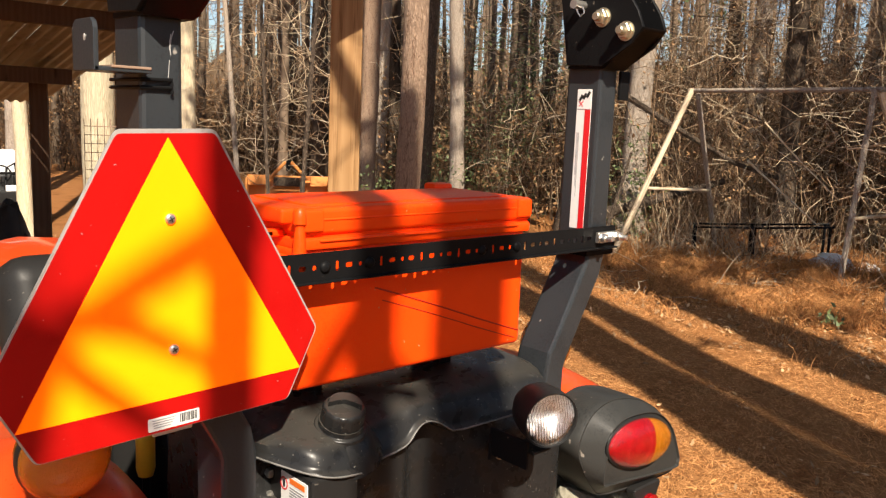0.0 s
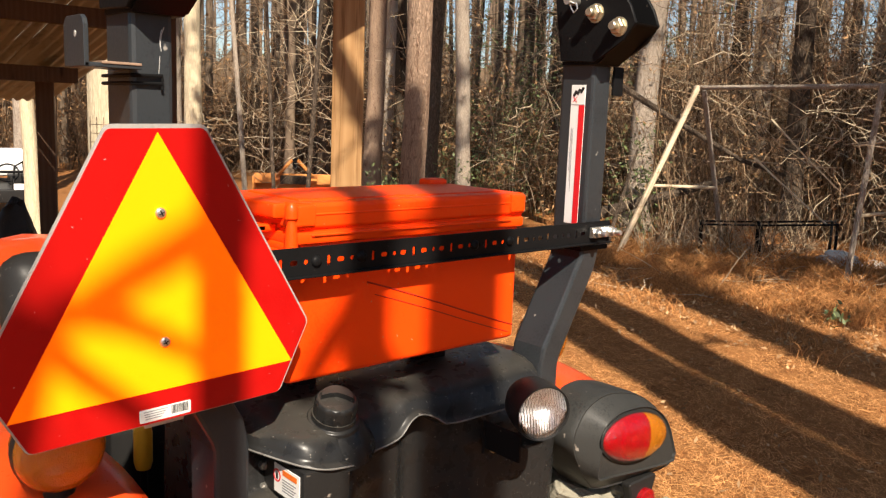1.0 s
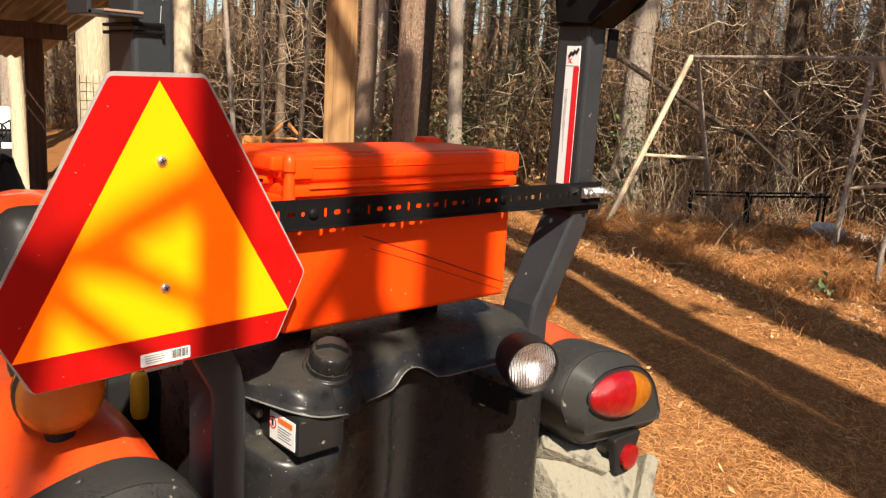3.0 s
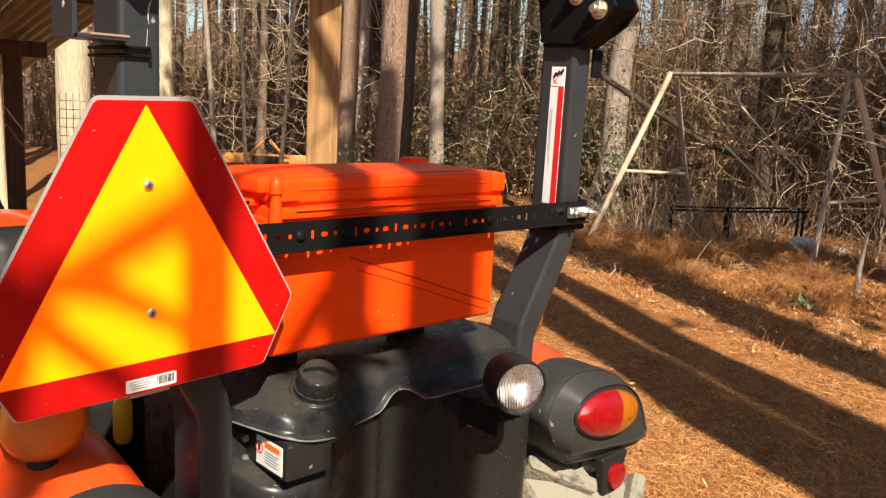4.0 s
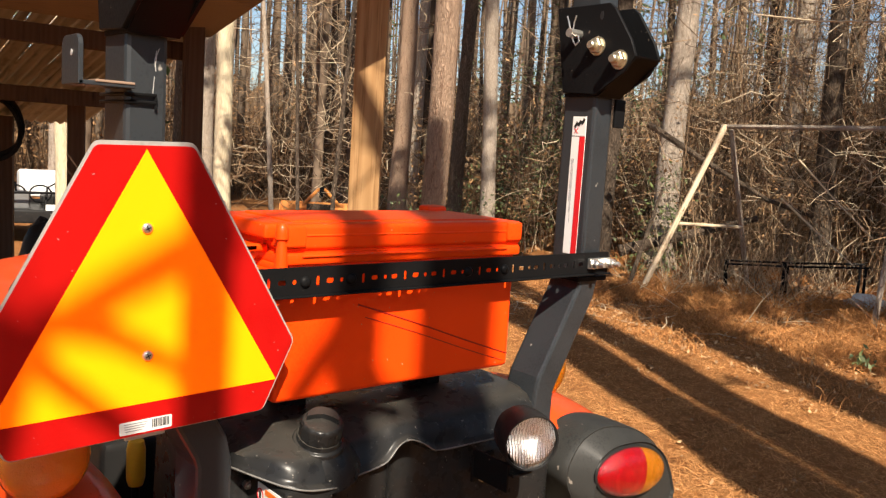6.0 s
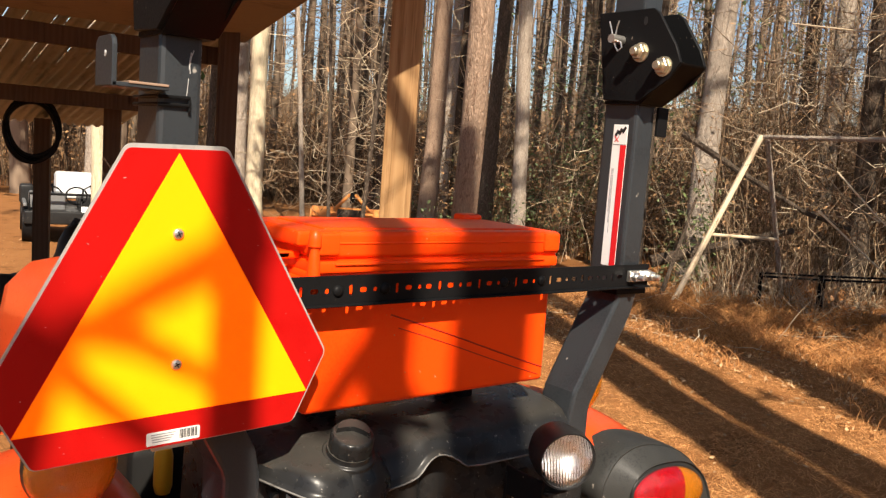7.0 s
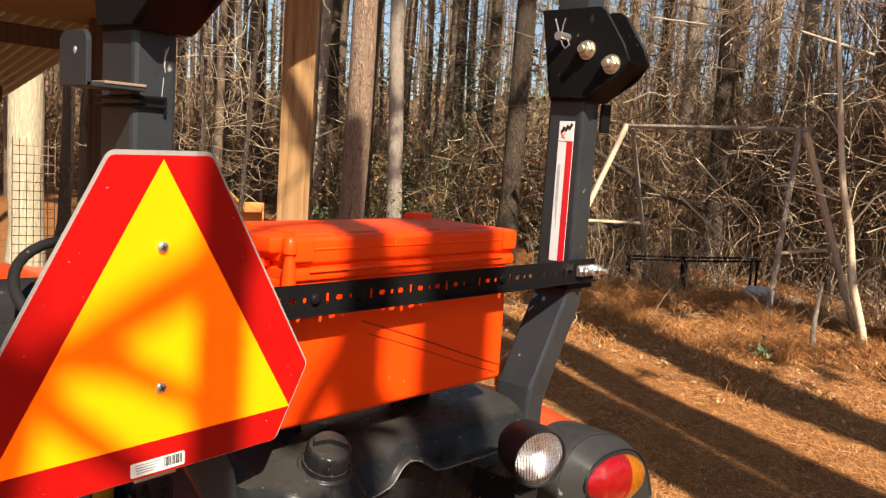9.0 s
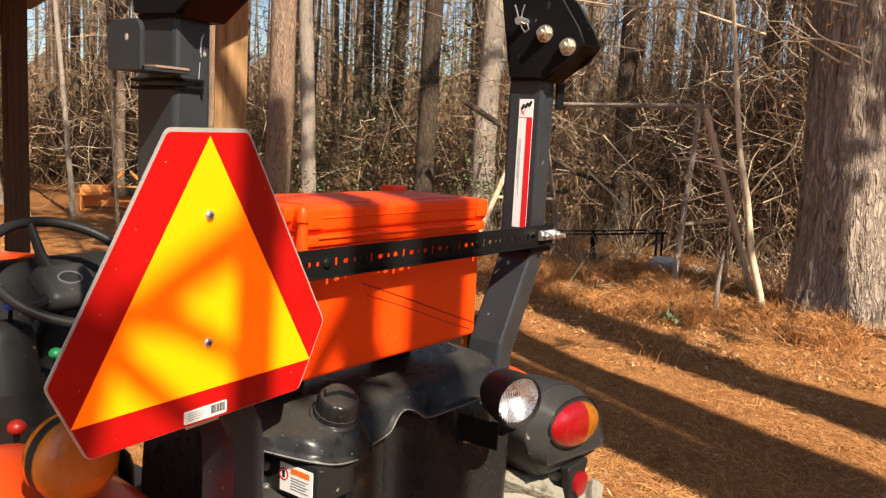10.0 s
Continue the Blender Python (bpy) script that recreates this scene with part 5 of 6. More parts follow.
        ridge = np.array([[min(1.0, 4.5 * abs(noise.noise((math.cos(b) * dia * 4.2, math.sin(b) * dia * 4.2, h * 1.5)) + 0.35 * noise.noise((math.cos(b) * dia * 11, math.sin(b) * dia * 11, h * 5)))) for b in a] for h in z])
        bumps = bumps + (ridge - 1) * furrow / dia * 2
    X = cx[:, None] + rad[:, None] * bumps * np.cos(a)
    Y = cy[:, None] + rad[:, None] * bumps * np.sin(a)
    V = np.stack([X, Y, np.repeat(z[:, None], sides, 1)], -1).reshape(-1, 3)
    i = np.arange(rings * sides).reshape(rings, sides)
    n = np.roll(i, -1, 1)
    return fast_mesh(name, V, np.stack([i[:-1], n[:-1], n[1:], i[1:]], -1).reshape(-1, 4)), np.stack([cx, cy, z], -1), rad


def tree(x, y, dia, height, mat, label, seed, lean=(0.0, 0.0), crown="pine", limbs=7, sides=16, rings=22, rough=0.05, group="trees of the clearing", crown_from=0.62, twigs=8, furrow=0.0, spread=1.5, crook=0.012):
    """A tree: tapered trunk, limbs, and a loose crown of many small blades high up."""
    r = np.random.default_rng(seed)
    base = (x, y, float(lumps(np.array(x), np.array(y))))
    ob = thing("pine_tree" if crown == "pine" else "bare_tree", base, label, "tree", group)
    me, line, rad = trunk_mesh("trunk", dia, height, seed, lean, sides=sides, rings=rings, rough=rough, furrow=furrow, spread=spread, crook=crook)
    t = finish("trunk", me, M[mat], 80)
    t.parent = ob
    paths, rr = [], []
    for k in range(limbs):
        f = crown_from + (0.97 - crown_from) * (k + r.random()) / limbs
        p = np.array([np.interp(f * height, line[:, 2], line[:, c]) for c in range(3)])
        a = r.random() * 2 * np.pi
        ln = (1.1 - f) * height * r.uniform(0.28, 0.45) + 0.4
        s = np.linspace(0, 1, 6)[:, None]
        d = np.array([np.cos(a), np.sin(a), r.uniform(0.1, 0.5)])
        paths.append(p + s * d * ln + r.normal(0, 0.06, (6, 3)) * s * ln * 0.5)
        rr.append(dia * 0.13 * (1 - 0.8 * s[:, 0]))
    v, q = sweep_many(np.array(paths), np.array(rr), 6)
    lm = finish("limbs", fast_mesh("limbs", v, q), M[mat], 80)
    lm.parent = ob
    ends = np.array(paths)[:, 2:].reshape(-1, 3)
    if crown == "pine":
        c = np.repeat(ends, 40, 0) + r.normal(0, 0.35, (len(ends) * 40, 3)) * np.array([1, 1, 0.6])
        d = r.normal(0, 1, c.shape)
        d /= np.linalg.norm(d, axis=1, keepdims=True)
        w = np.cross(d, r.normal(0, 1, c.shape))
        w /= np.linalg.norm(w, axis=1, keepdims=True) + 1e-6
        v, q = cards_many(c, d * 0.13, w * 0.012)
        cr = finish("crown", fast_mesh("crown", v, q), M["pineneedle"], 0)
    else:
        n = len(ends) * twigs
        st = np.repeat(ends, twigs, 0)
        d = r.normal(0, 1, (n, 3)) + np.array([0, 0, 0.5])
        s = np.linspace(0, 1, 4)[None, :, None]
        pt = st[:, None] + d[:, None] * s * 0.6 + r.normal(0, 0.05, (n, 4, 3)) * s
        v, q = sweep_many(pt, np.repeat(np.array([[0.010, 0.007, 0.005, 0.002]]), n, 0), 3)
        cr = finish("crown", fast_mesh("crown", v, q), M["twig"], 0)
    cr.parent = ob
    return ob


tree(3.465, 3.76, 0.195, 17, "bark_pine", "pine trunk with scaly reddish brown bark beside the shed", 11, (0.01, 0.0))
tree(9.39, 9.40, 0.26, 20, "bark_grey", "tall pine with pale grey bark at the wood's edge", 12, (-0.022, 0.020))
tree(9.05, 9.95, 0.25, 19, "bark_dark", "tall pine with shade painted in as dark bark", 13, (0.02, -0.01))
tree(8.8, 11.2, 0.34, 21, "bark_pine", "tall pine with red-brown bark", 14, (0.01, 0.0))
tree(5.58, 11.63, 0.29, 16, "bark_lit", "slim tree with full sun painted in as smooth cream bark", 15, (0.0, 0.005), crown="bare")
tree(2.72, 7.7, 0.33, 18, "bark_lit", "tree behind the shed, sunlight painted into its pale cream bark", 16, (0.0, 0.0), crown="bare")
tree(2.94, 10.85, 0.19, 16, "bark_lit", "slim pale tree beyond the shed", 17, (0.0, 0.0), crown="bare")
tree(11.1, 7.04, 0.40, 20, "bark_grey", "grey-barked pine beside the timber frame", 18, (0.022, -0.016))
tree(9.55, 1.02, 0.86, 24, "bark_big", "very large old pine with deeply furrowed plated bark", 19, (-0.003, 0.06), sides=120, rings=230, rough=0.035, furrow=0.030, spread=2.4)
tree(14.7, 6.9, 0.34, 20, "bark_grey", "pine trunk half hidden by brush", 20, (0.012, 0.0))
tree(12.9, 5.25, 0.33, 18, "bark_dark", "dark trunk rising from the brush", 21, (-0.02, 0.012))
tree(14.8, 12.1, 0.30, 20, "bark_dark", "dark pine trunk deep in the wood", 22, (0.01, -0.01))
tree(10.5, 7.87, 0.34, 20, "bark_dark", "stout pine at the wood's edge, its shade painted into dark bark", 23, (0.011, -0.014))
tree(17.3, 15.3, 0.34, 22, "bark_dark", "dark trunk deep in the wood", 24)
tree(7.4, 13.3, 0.10, 11, "bark_grey", "thin greyish leaning tree", 25, (-0.07, 0.03), crown="bare")
tree(5.4, 13.2, 0.20, 14, "bark_dark", "thin dark tree in the brush", 26, (0.02, 0.0), crown="bare")
tree(17.0, 5.6, 0.36, 21, "bark_grey", "tall pine behind the timber frame", 27, (0.0, 0.0))
tree(13.6, 2.3, 0.30, 20, "bark_dark", "dark trunk in the thicket", 28, (0.0, 0.01))
tree(3.9, 14.8, 0.30, 19, "bark_grey", "tall tree beyond the shed", 29, crown="bare")
tree(7.2, 15.9, 0.34, 20, "bark_grey", "tall tree in the far brush", 30)
tree(10.8, 13.4, 0.27, 20, "bark_grey", "tall pine among others", 31, (0.01, 0.0))
tree(4.25, 6.85, 0.045, 6.5, "bark_dark", "thin dark curved sapling", 32, (-0.035, 0.03), crown="bare", limbs=4, crown_from=0.8)
tree(4.45, 6.70, 0.055, 7.0, "bark_dark", "thin dark upright forest sapling", 33, (0.05, -0.04), crown="bare", limbs=4, crown_from=0.8)
# pines behind the viewer, whose trunks shade the straw
tree(1.68, -4.0, 0.735, 20, "bark_pine", "tall pine standing behind the tractor", 41, crown_from=0.66)
tree(1.79, -5.0, 0.655, 20, "bark_pine", "tall pine standing behind the tractor", 42, crown_from=0.66)
tree(3.25, -5.0, 0.90, 22, "bark_pine", "stout pine standing behind the tractor", 43, crown_from=0.66)
# unseen, placed so that its shadow darkens the big pine's left side
tree(5.65, -6.0, 0.27, 20, "bark_pine", "tall pine standing behind the tractor", 45, crown_from=0.66)
# unseen snag, added only to darken the lower trunk of the pine by the shed
tree(0.19, -2.75, 0.85, 8.75, "bark_grey", "unseen snag added behind the tractor to shade a pine's foot", 44, crown="bare", limbs=1, crown_from=0.5, crook=0.0)


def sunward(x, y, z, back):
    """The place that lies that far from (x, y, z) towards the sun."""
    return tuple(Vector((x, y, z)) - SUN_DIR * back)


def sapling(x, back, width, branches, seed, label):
    """An unseen young tree added sunward of x; branches are traced back from wanted shadows."""
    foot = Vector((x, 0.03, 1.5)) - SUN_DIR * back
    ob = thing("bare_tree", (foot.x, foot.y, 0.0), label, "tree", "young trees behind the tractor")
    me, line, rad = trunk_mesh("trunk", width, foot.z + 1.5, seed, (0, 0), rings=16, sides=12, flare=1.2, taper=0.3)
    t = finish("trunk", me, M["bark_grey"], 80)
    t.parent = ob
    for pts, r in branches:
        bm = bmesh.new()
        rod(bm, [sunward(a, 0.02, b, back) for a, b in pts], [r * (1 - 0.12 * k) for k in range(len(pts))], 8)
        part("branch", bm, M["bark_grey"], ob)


sapling(0.112, 3.4, 0.080, [([(0.12, 1.68), (0.06, 1.645), (-0.02, 1.605), (-0.105, 1.558), (-0.2, 1.50)], 0.021), ([(-0.10, 1.575), (-0.03, 1.555), (0.03, 1.52), (0.09, 1.49)], 0.015), ([(-0.125, 1.56), (-0.135, 1.51), (-0.145, 1.45), (-0.15, 1.40)], 0.024), ([(-0.125, 1.55), (-0.085, 1.505), (-0.045, 1.47), (0.0, 1.43)], 0.017), ([(0.12, 1.80), (0.20, 1.86), (0.32, 1.9)], 0.012)], 51, "unseen young bare tree added behind the tractor for its shadows")
sapling(0.318, 3.8, 0.10, [([(0.34, 1.62), (0.27, 1.545), (0.22, 1.48)], 0.020), ([(0.30, 1.58), (0.36, 1.50), (0.42, 1.44)], 0.022), ([(0.31, 1.66), (0.40, 1.69), (0.47, 1.73)], 0.014)], 52, "unseen young bare tree added behind the tractor for its shadows")
sapling(0.521, 4.2, 0.20, [], 53, "unseen young bare tree added behind the tractor for its shadows")
sapling(-0.17, 8.5, 0.085, [], 55, "unseen young bare tree added behind the tractor for its shadows")

# a crooked pale sapling beside the big pine
young = thing("bare_tree", (9.2, 1.76, 0.0), "thin crooked pale bare sapling leaning beside the big pine", "tree", "trees of the clearing")
stem = [(9.21, 1.75, -0.06), (9.16, 1.79, 0.2), (9.13, 1.92, 0.65), (9.10, 2.02, 1.29), (9.06, 2.13, 1.74), (9.04, 2.2, 2.24), (9.02, 2.27, 2.81), (8.97, 2.37, 3.6), (8.95, 2.42, 4.6)]
part("trunk", rod(bmesh.new(), stem, [0.046, 0.043, 0.040, 0.037, 0.034, 0.030, 0.024, 0.016, 0.006], 10), M["paletwig"], young, "pale peeling bark", 60)
for pts in ([(9.10, 2.02, 1.29), (9.05, 1.80, 1.62), (9.0, 1.62, 1.75), (8.98, 1.50, 1.98)], [(9.04, 2.2, 2.24), (9.1, 2.4, 2.5), (9.0, 2.62, 2.62)], [(9.02, 2.27, 2.81), (8.95, 2.05, 3.1), (8.9, 1.92, 3.5)], [(8.97, 2.37, 3.6), (9.05, 2.6, 3.9), (9.1, 2.7, 4.3)], [(9.13, 1.92, 0.65), (9.05, 1.78, 0.85), (9.02, 1.66, 0.92)]):
    part("branch", rod(bmesh.new(), pts, [0.011 - 0.002 * k for k in range(len(pts))], 6), M["paletwig"], young)

# ---------------------------------------------------------------- timber swing frame, bench, rock, logs
swing = thing("timber_frame", (9.9, 4.2, 0), "old unpainted timber swing frame with slanting legs", "frame")
# two legs are pale because the sun on them is put into their colour
for nm, pts, r, mt in (("top_beam", [(9.96, 5.42, 2.34), (9.88, 4.2, 2.345), (9.82, 2.78, 2.355)], 0.030, "bark_grey"), ("leg", [(9.95, 5.36, 2.36), (9.12, 5.92, -0.05)], 0.040, "paletwig"), ("leg", [(10.0, 5.30, 2.3), (11.0, 5.35, -0.05)], 0.034, "bark_grey"), ("leg", [(9.82, 2.92, 2.36), (9.58, 2.98, -0.05)], 0.036, "bark_grey"), ("leg", [(9.84, 2.86, 2.33), (10.62, 2.28, -0.05)], 0.044, "paletwig"), ("rail", [(9.45, 5.68, 0.98), (10.55, 5.32, 0.95)], 0.022, "paletwig"), ("rail", [(9.66, 2.95, 0.86), (10.45, 2.66, 0.9)], 0.022, "paletwig")):
    part(nm, rod(bmesh.new(), pts, r, 8), M[mt], swing, "weathered round pole")
bench = thing("low_bench", (10.5, 4.5, 0), "low black steel bench frame among the straw", "bench")
bd = Vector((0.56, -0.83, 0.065)).normalized()
bo = Vector((10.1, 5.25, -0.05))
side_ = Vector((0.85, 0.52, 0))
for off in (0.0, 0.45):
    a = bo + side_ * off
    part("top_rail", rod(bmesh.new(), [a + Vector((0, 0, 0.50)), a + bd * 0.9 + Vector((0, 0, 0.488)), a + bd * 1.85 + Vector((0, 0, 0.50))], 0.014, 8), M["black_paint"], bench, "thin black steel rail")
for k in range(5):
    a = bo + bd * (0.05 + 0.44 * k) + Vector((0, 0, 0.50))
    part("cross_bar", rod(bmesh.new(), [a, a + side_ * 0.45], 0.010, 6), M["black_paint"], bench)
for f, r in ((0.03, 0.026), (0.82, 0.028), (1.80, 0.020)):
    for off in (0.0, 0.45):
        a = bo + side_ * off + bd * f
        part("leg", rod(bmesh.new(), [Vector((a.x, a.y, -0.06)), a + Vector((0, 0, 0.50))], r, 8), M["black_paint"], bench)


def boulder(x, y, s, seed, name="rock", mat="rock", label="pale weathered rock lying in the straw"):
    bm = bmesh.new()
    bmesh.ops.create_icosphere(bm, subdivisions=3, radius=1.0)
    for v in bm.verts:
        n = noise.noise(v.co * 1.4 + Vector((seed, 0, 0))) * 0.5 + noise.noise(v.co * 3.5 + Vector((0, seed, 0))) * 0.18
        v.co = Vector((v.co.x * s[0], v.co.y * s[1], v.co.z * s[2])) * (1 + n) + Vector((x, y, s[2] * 0.5))
    return single(name, bm, M[mat], label, "rock", at=(x, y, 0), smooth=30)


boulder(10.98, 3.62, (0.17, 0.29, 0.15), 3.0)
boulder(11.42, 3.36, (0.11, 0.15, 0.07), 8.0)


def log(pts, r, mat, label, cat="branch"):
    bm = bmesh.new()
    P = [Vector(p) for p in pts]
    rod(bm, P, [r * (1 - 0.5 * k / max(1, len(P) - 1)) for k in range(len(P))], 8)
    return single("fallen_branch", bm, M[mat], label, cat, at=pts[0])


log([(8.58, 2.10, -0.05), (8.56, 2.09, 0.36), (8.57, 2.06, 0.72)], 0.034, "bark_grey", "short dead sapling stem stuck in the straw")
log([(9.9, 6.6, 2.35), (10.4, 5.9, 1.85), (11.0, 5.2, 1.35), (11.5, 4.75, 1.15)], 0.05, "bark_dark", "dark fallen limb leaning through the brush")
log([(9.6, 6.7, 0.45), (10.4, 6.1, 0.75), (11.3, 5.5, 1.05)], 0.09, "bark_dark", "thick dark fallen log propped on the ground")
log([(9.15, 6.15, 0.0), (9.4, 6.1, 0.75), (9.62, 6.05, 1.45)], 0.035, "bark_dark", "dark broken stick leaning by the frame")
log([(10.9, 4.95, 1.4), (11.0, 4.4, 0.95), (11.1, 3.9, 0.55)], 0.018, "paletwig", "pale dead vine stem")
log([(10.6, 4.6, 1.95), (10.7, 4.1, 1.45), (10.9, 3.6, 0.95)], 0.014, "paletwig", "pale dead vine stem")
log([(11.2, 2.6, 3.4), (10.9, 3.6, 3.75), (10.7, 4.6, 3.8), (10.6, 5.5, 3.95)], 0.018, "paletwig", "pale bare hanging limb")
log([(8.6, 1.0, 3.3), (8.4, 1.6, 3.45), (8.3, 2.2, 3.6)], 0.012, "paletwig", "pale bare hanging limb")
for pts in ([(8.37, 1.63, 3.09), (8.42, 1.45, 2.98), (8.52, 1.25, 2.97), (9.15, 1.03, 2.95)], [(8.41, 1.5, 3.23), (8.46, 1.31, 3.02), (8.55, 1.1, 2.89), (9.15, 0.92, 2.8)], [(8.32, 1.82, 2.86), (8.38, 1.62, 2.95), (8.5, 1.42, 2.95), (9.18, 1.2, 2.8)]):
    log(pts[::-1], 0.011, "paletwig", "thin pale bare twig reaching out from the big pine")
log([(9.16, 2.17, 1.56), (9.05, 2.51, 1.66), (8.98, 2.71, 1.69)], 0.010, "paletwig", "thin pale bare twig beside the frame")
log([(9.24, 1.88, 1.24), (9.31, 1.59, 1.40), (9.33, 1.51, 1.52)], 0.009, "paletwig", "thin pale bare twig beside the frame")
log([(10.2, 3.3, 1.65), (9.9, 2.7, 1.75), (9.5, 2.2, 1.6)], 0.014, "paletwig", "pale bare twig across the frame")

# ---------------------------------------------------------------- far implement and utility vehicle
def at_ground(x, y):
    return float(lumps(np.array(x), np.array(y)))


IX, IY = 8.9, 13.95
impl = thing("box_blade", (IX, IY, at_ground(IX, IY)), "orange tractor box blade standing on the straw", "implement")
IM = Matrix.Translation((IX, IY, at_ground(IX, IY))) @ pose(0, 0, 0, 0, 0, -35) @ Matrix.Scale(0.88, 4)


def ipart(nm, cx, cy, cz, sx_, sy_, sz_, mat="implement", label="", bev=0.01, turn=None):
    bm = bmesh.new()
    boxm(bm, IM @ Matrix.Translation((cx, cy, cz)) @ (turn or Matrix()), sx_, sy_, sz_, bev, 1)
    return part(nm, bm, M[mat], impl, label)


ipart("back_panel", 0, 0.25, 0.28, 1.9, 0.05, 0.46)
ipart("top_tube", 0, 0.0, 0.50, 1.9, 0.10, 0.10)
for s in (-1, 1):
    ipart("side_panel", s * 0.94, 0.0, 0.26, 0.04, 0.7, 0.5)
    ipart("shank_guard", s * 0.72, -0.1, 0.44, 0.42, 0.06, 0.24)
    bm = bmesh.new()
    rod(bm, [IM @ Vector((s * 0.42, -0.05, 0.5)), IM @ Vector((s * 0.06, -0.15, 0.88))], 0.035, 8)
    part("mast_brace", bm, M["implement"], impl)
ipart("mast", 0, -0.15, 0.80, 0.10, 0.08, 0.25, "black_paint")
ipart("hitch_block", 0, -0.2, 0.42, 0.66, 0.12, 0.20, "bark_dark", "dark hitch frame")

UX, UY = 3.15, 13.3
utv = thing("utility_vehicle", (UX, UY, at_ground(UX, UY)), "black open utility vehicle with a white tank on it", "vehicle")
UM = Matrix.Translation((UX, UY, at_ground(UX, UY))) @ pose(0, 0, 0, 0, 0, -10)


def upart(nm, cx, cy, cz, sx_, sy_, sz_, mat, label="", bev=0.03):
    bm = bmesh.new()
    boxm(bm, UM @ Matrix.Translation((cx, cy, cz)), sx_, sy_, sz_, bev, 2)
    return part(nm, bm, M[mat], utv, label)


upart("body", 0, 0, 0.40, 1.35, 2.1, 0.20, "dull_black", "black body")
upart("white_tank", 0.12, 0.55, 0.80, 0.62, 0.6, 0.42, "tote", "white plastic spray tank", 0.06)
for s in (-1, 1):
    upart("seat", s * 0.32, -0.15, 0.58, 0.44, 0.4, 0.18, "dull_black", "black seat")
    upart("side_rail", s * 0.66, 0.0, 0.58, 0.05, 1.9, 0.05, "greymetal", "grey rail", 0.01)
    for y in (-0.72, 0.72):
        w = part("wheel", lathe(bmesh.new(), [(0, -0.05), (0.13, -0.07), (0.15, 0.07), (0, 0.05)], UM @ Matrix.Translation((s * 0.58, y, 0.27)) @ pose(0, 0, 0, 0, 90, 0), 20), M["greymetal"], utv, "grey wheel rim")
        part("tyre", lathe(bmesh.new(), [(0.14, -0.1), (0.25, -0.11), (0.275, 0), (0.25, 0.11), (0.14, 0.1)], UM @ Matrix.Translation((s * 0.58, y, 0.27)) @ pose(0, 0, 0, 0, 90, 0), 24), M["black_paint"], w, "black knobby tyre")
for s in (-0.3, 0.05):
    bm = bmesh.new()
    rod(bm, [UM @ Vector((s + 0.15 * math.cos(a), -0.75, 0.72 + 0.13 * math.sin(a))) for a in (2 * math.pi * k / 20 for k in range(21))], 0.012, 6, cap=False)
    part("hand_wheel", bm, M["black_paint"], utv, "thin black wheel")
bm = bmesh.new()
rod(bm, [UM @ Vector(p) for p in ((-0.6, -0.95, 0.5), (-0.6, -0.95, 0.75), (0.6, -0.95, 0.75), (0.6, -0.95, 0.5))], 0.02, 8)
part("front_guard", bm, M["black_paint"], utv, "black tube guard")
upart("engine_cover", -0.35, -0.55, 0.62, 0.5, 0.5, 0.26, "greymetal", "grey engine cover")
upart("tool_box", 0.42, -0.62, 0.60, 0.34, 0.36, 0.24, "dull_black", "black tool box")
upart("canister", -0.62, 0.1, 0.66, 0.2, 0.3, 0.32, "dull_black", "dark canister", 0.05)
upart("jug", 0.66, -0.35, 0.72, 0.14, 0.16, 0.26, "tote", "small white jug", 0.03)
for s in (-0.45, 0.1, 0.5):
    bm = bmesh.new()
    rod(bm, [UM @ Vector(p) for p in ((s, -0.9, 0.5), (s + 0.04, -0.8, 0.82), (s + 0.16, -0.7, 0.88), (s + 0.2, -0.5, 0.6))], 0.016, 6)
    part("grab_hoop", bm, M["black_paint"], utv, "bent black tube")
upart("front_plate", 0.25, -1.02, 0.48, 0.3, 0.03, 0.2, "tote", "white front plate", 0.01)

panel = thing("wire_panel", (2.15, 5.95, 0), "rusty welded wire fence panel leaning at the shed", "fence panel")
bm = bmesh.new()
pd = Vector((0.94, -0.34, 0))
for k in range(7):
    a = Vector((2.15, 5.95, 0)) + pd * (0.05 * k - 0.15)
    rod(bm, [a, a + Vector((0, 0, 1.70))], 0.003, 5)
for k in range(23):
    a = Vector((2.15, 5.95, 0.1 + 0.07 * k))
    rod(bm, [a - pd * 0.15, a + pd * 0.15], 0.003, 5)
part("wire_mesh", bm, M["rust"], panel)


# ---------------------------------------------------------------- woods, brush and floor litter
def polar(n, a0, a1, d0, d1, power=1.0):
    a = np.radians(RNG.uniform(a0, a1, n))
    d = d0 + (d1 - d0) * RNG.random(n) ** power
    return np.stack([-0.4 + d * np.sin(a), -0.9 + d * np.cos(a)], -1)


def stuff(name, v, q, mat, label, category):
    ob = finish(name, fast_mesh(name, v, q), M[mat], 0)
    return tagged(ob, label, category, kind="stuff")


# far trunks all round
pos = np.concatenate([polar(640, -10, 112, 19, 90, 0.8), polar(160, 112, 350, 22, 100, 0.7)])
n = len(pos)
h = RNG.uniform(13, 22, n)
s = np.linspace(0, 1, 7)
ln = RNG.normal(0, 0.018, (n, 2))
pz = lumps(pos[:, 0], pos[:, 1])
path = np.zeros((n, 7, 3))
path[:, :, 2] = pz[:, None] - 0.2 + s * h[:, None]
wob = np.cumsum(RNG.normal(0, 0.07, (n, 7, 2)), 1)
path[:, :, :2] = pos[:, None] + ln[:, None] * path[:, :, 2:] + wob - wob[:, :1]
r0 = RNG.uniform(0.06, 0.21, n)
rad = r0[:, None] * (1 - 0.6 * s) * (1 + 0.35 * np.exp(-s * 30))
